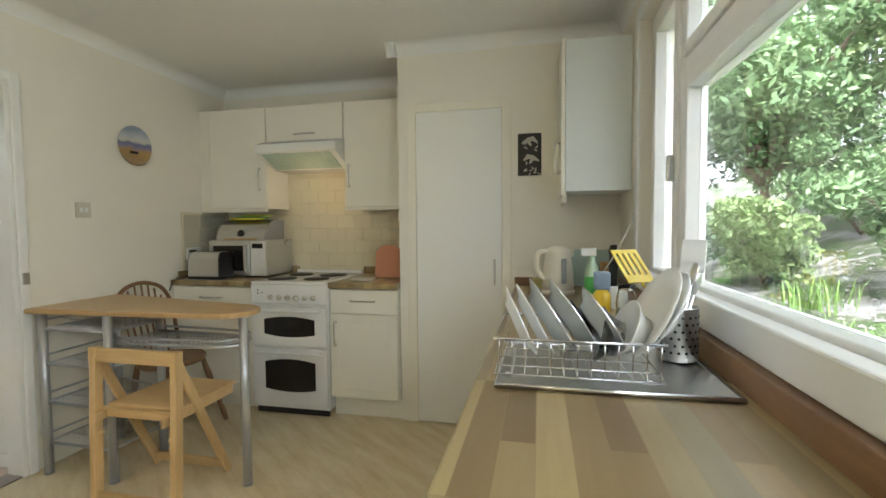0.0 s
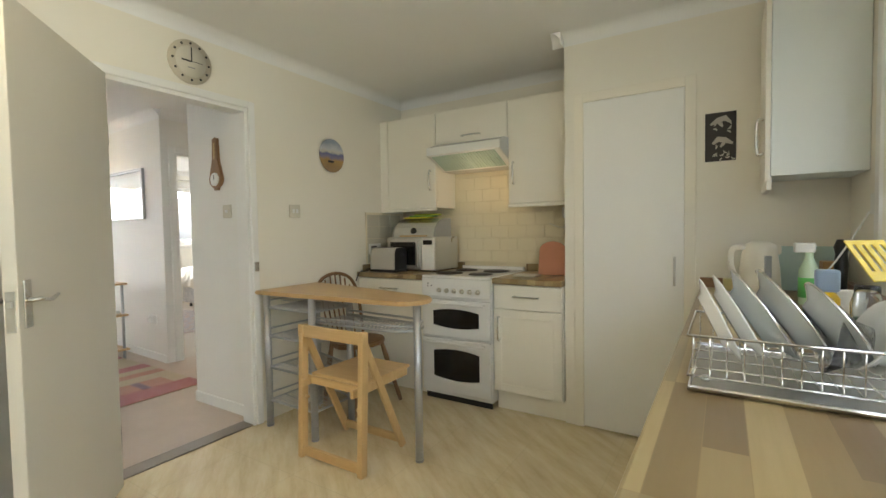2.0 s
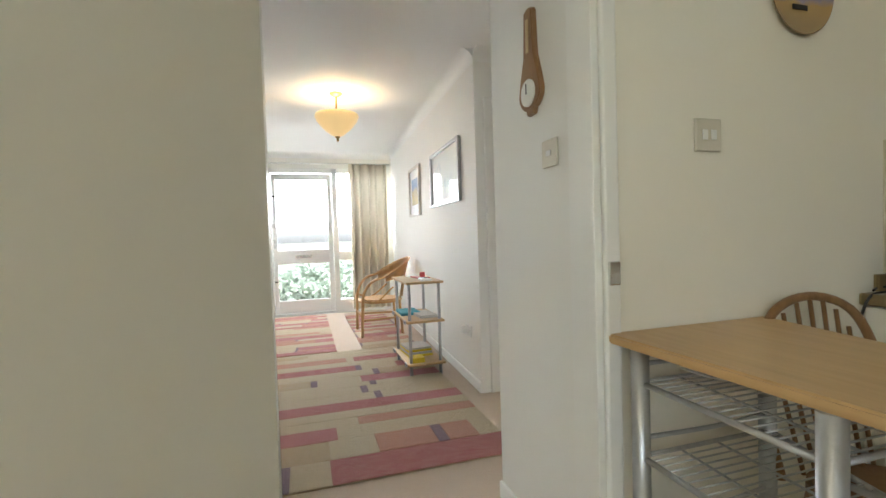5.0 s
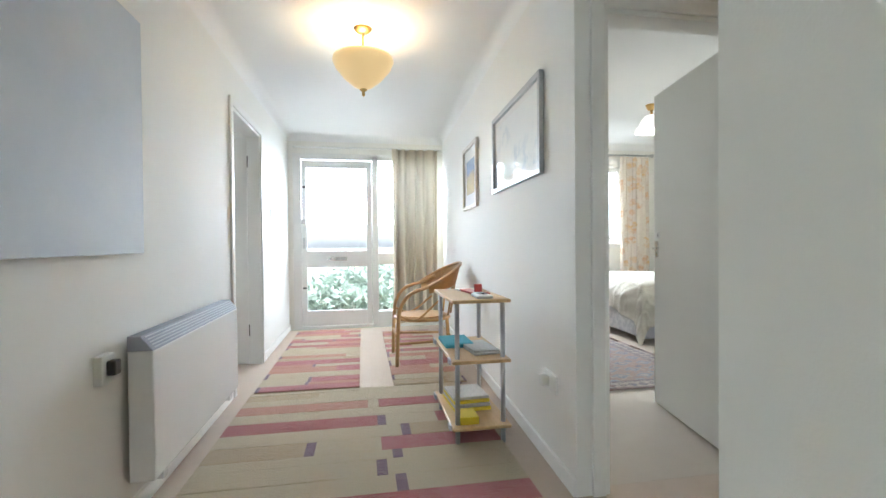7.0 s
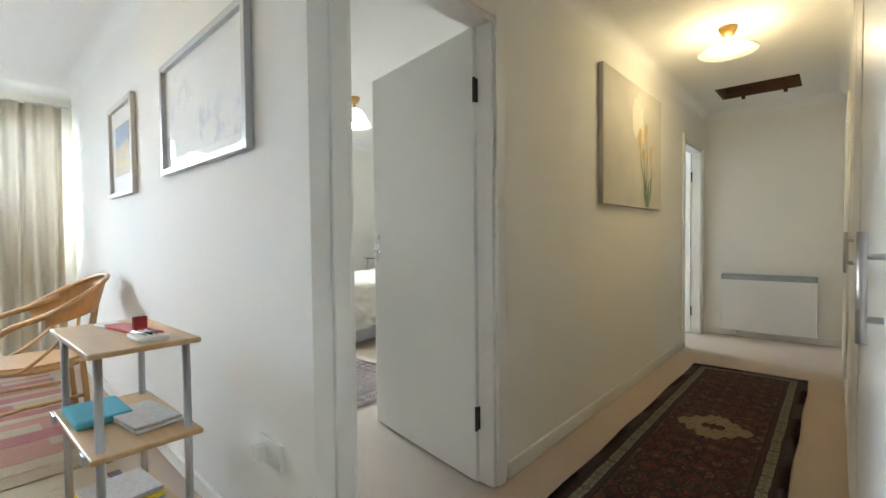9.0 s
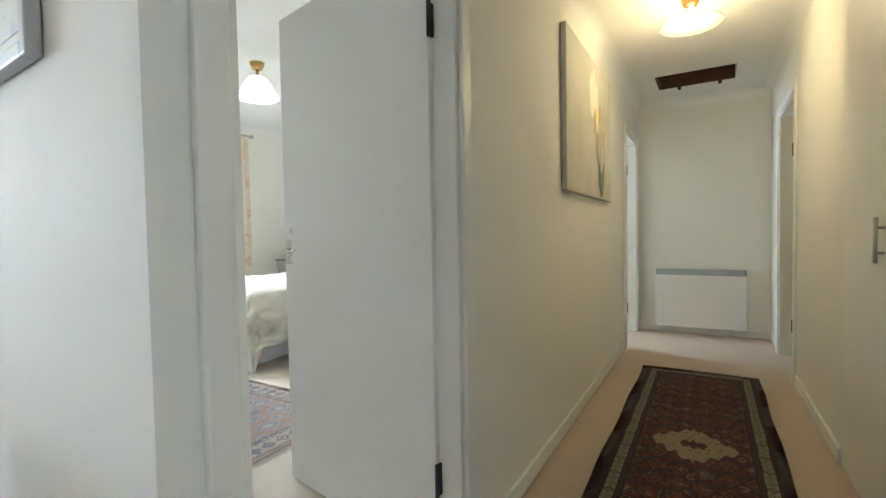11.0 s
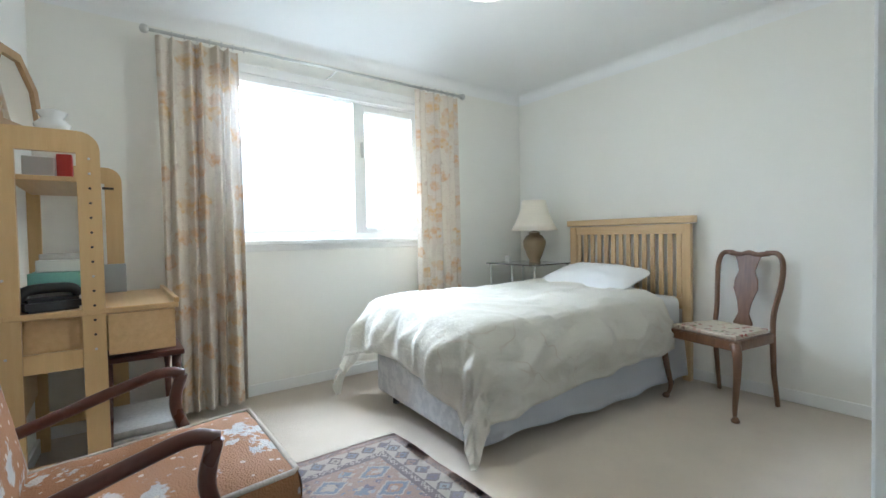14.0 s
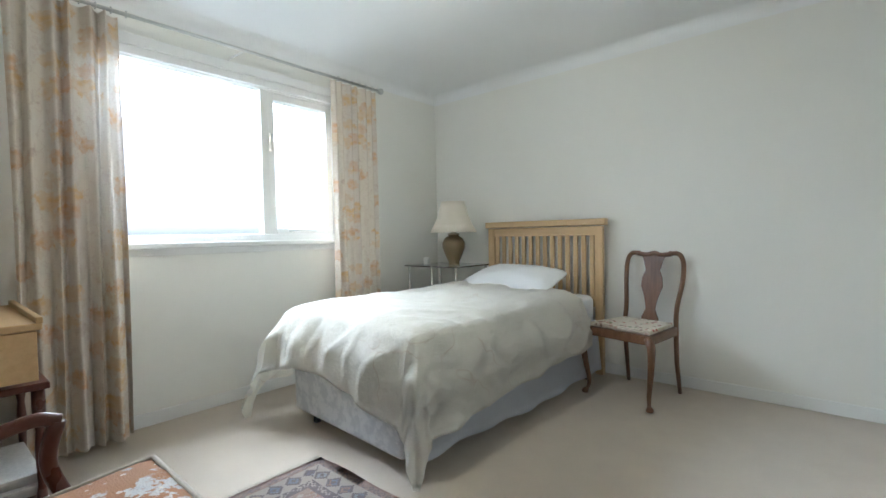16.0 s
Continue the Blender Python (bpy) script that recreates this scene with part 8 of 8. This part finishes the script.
axis = [-900, -300, -120, -60, -40, -30, -24, -20, -17, -14, -12, -10, -9] + [-8.9 + i * 0.9 for i in range(10)] + [0.2 + i * 0.4 for i in range(30)] + [13, 16, 20, 26, 34, 50, 90, 200, 500, 900]
ys = [-900, -300, -100, -50, -30, -20, -14, -9, -6] + [-4 + i * 0.5 for i in range(34)] + [14, 18, 24, 34, 60, 120, 300, 900]
vs = [(x, y, ground_z(x, y) + (0.08 * noise.noise(Vector((x * 0.8, y * 0.8, 0))) if 1.2 < x < 14 else 0.0)) for x in axis for y in ys]
nY = len(ys)
fs = [(i * nY + j, (i + 1) * nY + j, (i + 1) * nY + j + 1, i * nY + j + 1) for i in range(len(axis) - 1) for j in range(nY - 1)]
d = bpy.data.meshes.new("ground")
d.from_pydata(vs, [], fs)
d.materials.append(turf)
for p in d.polygons:
    p.use_smooth = True
tagged(new("ground", d), "garden bank of soil, pale stones and grass", "ground", kind="structure")


def leaf_mat(name, a, b):
    s_ = Shade(name)
    return s_.done(s_.mix(s_.island(), a, b), 0.55, 0, None, Transmission_Weight=0.0, Subsurface_Weight=0.0)


# garden greens raised and desaturated; the hazy daylight is mixed into these colours
LEAF = [leaf_mat("leaf_bright", (0.20, 0.30, 0.11), (0.36, 0.47, 0.21)), leaf_mat("leaf_mid", (0.12, 0.21, 0.085), (0.25, 0.37, 0.16)), leaf_mat("leaf_dark", (0.08, 0.15, 0.07), (0.18, 0.28, 0.13))]


def leaves(centres, radii, n, size, seed):
    """Many small leaves scattered through clumps; each leaf is a bent blade of two faces."""
    g = np.random.default_rng(seed)
    which = g.integers(0, len(centres), n)
    c = np.array(centres)[which]
    rr = np.array(radii)[which]
    dirs = g.normal(size=(n, 3))
    dirs /= np.linalg.norm(dirs, axis=1)[:, None]
    p = c + dirs * (rr * g.uniform(0.35, 1.0, n) ** 0.5)[:, None] * np.array([1, 1, 0.8])
    a = g.normal(size=(n, 3)) + np.array([0, 0, -0.3])
    a /= np.linalg.norm(a, axis=1)[:, None]
    b = np.cross(a, g.normal(size=(n, 3)))
    b /= np.linalg.norm(b, axis=1)[:, None]
    s_ = size * g.uniform(0.6, 1.4, n)[:, None]
    v0, v1, v2, v3 = p - a * s_, p + b * s_ * 0.38, p + a * s_, p - b * s_ * 0.38
    vv = np.stack([v0, v1, v2, v3], 1).reshape(-1, 3)
    dd = bpy.data.meshes.new("leaves")
    dd.from_pydata(vv.tolist(), [], [(4 * i, 4 * i + 1, 4 * i + 2, 4 * i + 3) for i in range(n)])
    return dd


def shrub(name, x, y, h, w, seed, mat, n, size, label, cat, trunk=False):
    r = random.Random(seed)
    z = ground_z(x, y)
    t = thing(name, pose(x, y, z), label, cat)
    bm_ = B()
    cs, rs = [], []
    nb = 9 if trunk else 7
    for i in range(nb):
        a = 2 * math.pi * i / nb + r.uniform(-0.3, 0.3)
        reach = w * r.uniform(0.35, 0.95)
        top = h * r.uniform(0.45, 1.0)
        start = h * (0.25 if trunk else 0.02)
        mid = (reach * 0.45 * math.cos(a), reach * 0.45 * math.sin(a), start + (top - start) * 0.55)
        end = (reach * math.cos(a), reach * math.sin(a), top)
        tube(bm_, smooth_path([(0, 0, start), mid, end], 4), 0.05 * h / 3 if trunk else 0.012, 6, r_end=0.006)
        for f in (0.45, 0.7, 0.9, 1.0):
            q = Vector((0, 0, start)).lerp(Vector(end), f)
            cs.append((q.x + r.uniform(-0.2, 0.2) * w, q.y + r.uniform(-0.2, 0.2) * w, q.z + r.uniform(-0.1, 0.12) * h))
            rs.append(w * r.uniform(0.16, 0.38))
    if trunk:
        tube(bm_, smooth_path([(0, 0, -0.1), (0.05 * h / 3, 0.03, h * 0.15), (0, 0, h * 0.32), (0.1, 0.05, h * 0.7)], 4), 0.075 * h / 3, 10, r_end=0.02)
    part("trunk" if trunk else "stems", bm_, M["bark"], t)
    dd = leaves(cs, rs, n, size, seed)
    dd.materials.append(mat)
    ob = new("crown", dd)
    ob.parent = t
    return t


M["bark"] = plain("bark", (0.24, 0.16, 0.12), 0.9, amount=0.3, fine=30, depth=0.01)
for i, (x, y, h, w, k, n) in enumerate(((4.2, 5.6, 1.5, 1.0, 1, 9000), (6.2, 6.2, 1.9, 1.2, 0, 9000), (3.4, 7.6, 1.3, 0.9, 0, 7000), (6.8, 3.6, 1.6, 1.1, 2, 8000), (5.6, 9.2, 2.0, 1.5, 1, 9000), (8.6, 5.2, 1.6, 1.3, 0, 9000), (2.6, 9.6, 1.6, 1.2, 2, 7000), (8.2, 8.4, 2.2, 1.7, 2, 9000))):
    shrub("shrub", x, y, h, w, 20 + i, LEAF[k], n, 0.055, "dense green garden shrub on the bank", "shrub")
for i, (x, y, h, w, k, n) in enumerate(((7.6, 7.0, 5.0, 2.2, 0, 16000), (4.6, 10.5, 5.6, 2.6, 1, 16000), (10.0, 4.4, 5.5, 2.6, 1, 16000), (9.6, 10.6, 6.2, 3.2, 2, 16000), (12.6, 7.2, 6.5, 3.4, 0, 14000), (1.8, 13.0, 6.0, 3.0, 2, 12000), (13.5, 2.0, 6.5, 3.2, 2, 12000), (7.0, 14.5, 7.0, 3.6, 0, 12000), (15.0, 12.0, 8.0, 4.2, 1, 12000))):
    shrub("tree", x, y, h, w, 50 + i, LEAF[k], n, 0.075 + 0.004 * x, "leafy garden tree with a slender brown trunk", "tree", True)
# front shrubs: leaf colour greyed and lightened to imitate glare and haze outside the door
for i, (x, y, h, w, n) in enumerate(((-13.0, 0.6, 0.75, 1.5, 7000), (-13.5, 2.6, 0.8, 1.6, 7000), (-14.0, -1.4, 0.85, 1.7, 7000), (-15.5, 1.4, 1.1, 1.8, 7000))):
    shrub("shrub", x, y, h, w, 80 + i, leaf_mat("leaf_glare_pale", (0.27, 0.33, 0.26), (0.40, 0.46, 0.37)) if i == 0 else bpy.data.materials["leaf_glare_pale"], n, 0.09, "green shrub before the front door", "shrub")
# strap leaves and stones at the foot of the bank
g = np.random.default_rng(7)
vv, ff = [], []
for i in range(2600):
    cl_ = g.integers(0, 26)
    cx, cy = 1.5 + (cl_ * 0.618 % 1) * 1.7, 1.6 + (cl_ * 0.377 % 1) * 4.6
    x, y = cx + g.normal(0, 0.16), cy + g.normal(0, 0.22)
    z = ground_z(x, y)
    a, l, w = g.uniform(0, 6.28), g.uniform(0.22, 0.5), g.uniform(0.006, 0.012)
    ca, sa = math.cos(a), math.sin(a)
    k0 = len(vv)
    for f, up, out_ in ((0, 0.0, 0.0), (0.5, 0.62, 0.16), (0.85, 0.86, 0.38), (1.0, 0.80, 0.52)):
        ww = w * (1 - f * 0.85)
        px_, py_ = x + ca * out_ * l, y + sa * out_ * l
        vv += [(px_ - sa * ww, py_ + ca * ww, z + up * l), (px_ + sa * ww, py_ - ca * ww, z + up * l)]
    for q in range(3):
        ff.append((k0 + 2 * q, k0 + 2 * q + 1, k0 + 2 * q + 3, k0 + 2 * q + 2))
d = bpy.data.meshes.new("strap_leaves")
d.from_pydata(vv, [], ff)
d.materials.append(leaf_mat("leaf_strap", (0.14, 0.27, 0.04), (0.30, 0.44, 0.12)))
tagged(new("strap_leaves", d), "tufts of bright green strap leaves on the bank", "plants", kind="stuff")
vv, ff = [], []
for i in range(1500):
    x, y = g.uniform(2.2, 6.5), g.uniform(1.0, 8.5)
    z, r = ground_z(x, y) + 0.02, g.uniform(0.014, 0.042)
    k0 = len(vv)
    vv += [(x - r, y, z), (x, y - r * 0.8, z), (x + r, y, z), (x, y + r * 0.8, z), (x, y, z + r * 0.7), (x, y, z - 0.03)]
    ff += [(k0, k0 + 1, k0 + 4), (k0 + 1, k0 + 2, k0 + 4), (k0 + 2, k0 + 3, k0 + 4), (k0 + 3, k0, k0 + 4)]
d = bpy.data.meshes.new("stones")
d.from_pydata(vv, [], ff)
d.materials.append(plain("pale_stone", (0.27, 0.25, 0.24), 0.9, amount=0.2))
tagged(new("stones", d), "scattered pale stones on the bank", "stones", kind="stuff")
dp = thing("downpipe", pose(0.78, 2.0, 2.0), "white plastic gutter pipe bend outside the window", "drainpipe")
wpart("pipe", tb(smooth_path([(0.95, 1.86, 2.75), (0.95, 1.86, 2.35), (0.95, 1.87, 2.10), (0.93, 1.93, 2.02), (0.86, 2.25, 1.96), (0.80, 2.45, 1.93)], 5), 0.036, 14), M["plastic"], dp)
for z in (2.12, 2.2):
    wpart("collar", tb([(0.95, 1.86, z), (0.95, 1.86, z + 0.025)], 0.041, 14), M["plastic"], dp)
# unseen flat slab, added so that the sky does not reach in over the ceilings
bm = B()
prism(bm, [(FRONT - 0.6, -2.6), (KE + 0.8, -2.6), (KE + 0.8, 8.7), (FRONT - 0.6, 8.7)], CEIL + 0.86, CEIL + 1.0)
fixed("roof", bm, plain("sky_block_grey", (0.12, 0.12, 0.13), 0.8), "plain unseen slab over the house, blocks sky light", "roof")
wall_along_x("wall_outer_north", 8.7, 8.8, -7.1, KE + 0.24, [], M["wall"])

# ---- wall tiles ----
def tile_mesh(w, h, t=0.004):
    return mesh("tile", bx(0, w, -t, 0, 0, h, bevel=0.0018, seg=1), M["tile"])


full = tile_mesh(TW, TH)
cols, rows = 11, 9
for j in range(rows):
    for i in range(cols + 1):
        x = -2.50 + i * (TW + 0.003) - (0.0755 if j % 2 else 0)
        a, b = max(x, -2.50), min(x + TW, -0.822)
        if b - a < 0.02:
            continue
        z = 0.958 + j * (TH + 0.003)
        ob = new("tile", full if b - a > TW - 0.001 else tile_mesh(b - a, TH))
        ob.parent = splash
        ob.location = (a, KN - 0.006, z)
side = mesh("tile", bx(0, 0.004, 0, TW, 0, TH, bevel=0.0018, seg=1), plain("grey_green_tile", (0.60, 0.57, 0.46), 0.25, amount=0.03))
for j in range(4):
    for i in range(3):
        ob = new("tile", side)
        ob.parent = side_splash
        ob.location = (KW + 0.006, 2.735 + i * (TW + 0.003), 0.965 + j * (TH + 0.003))
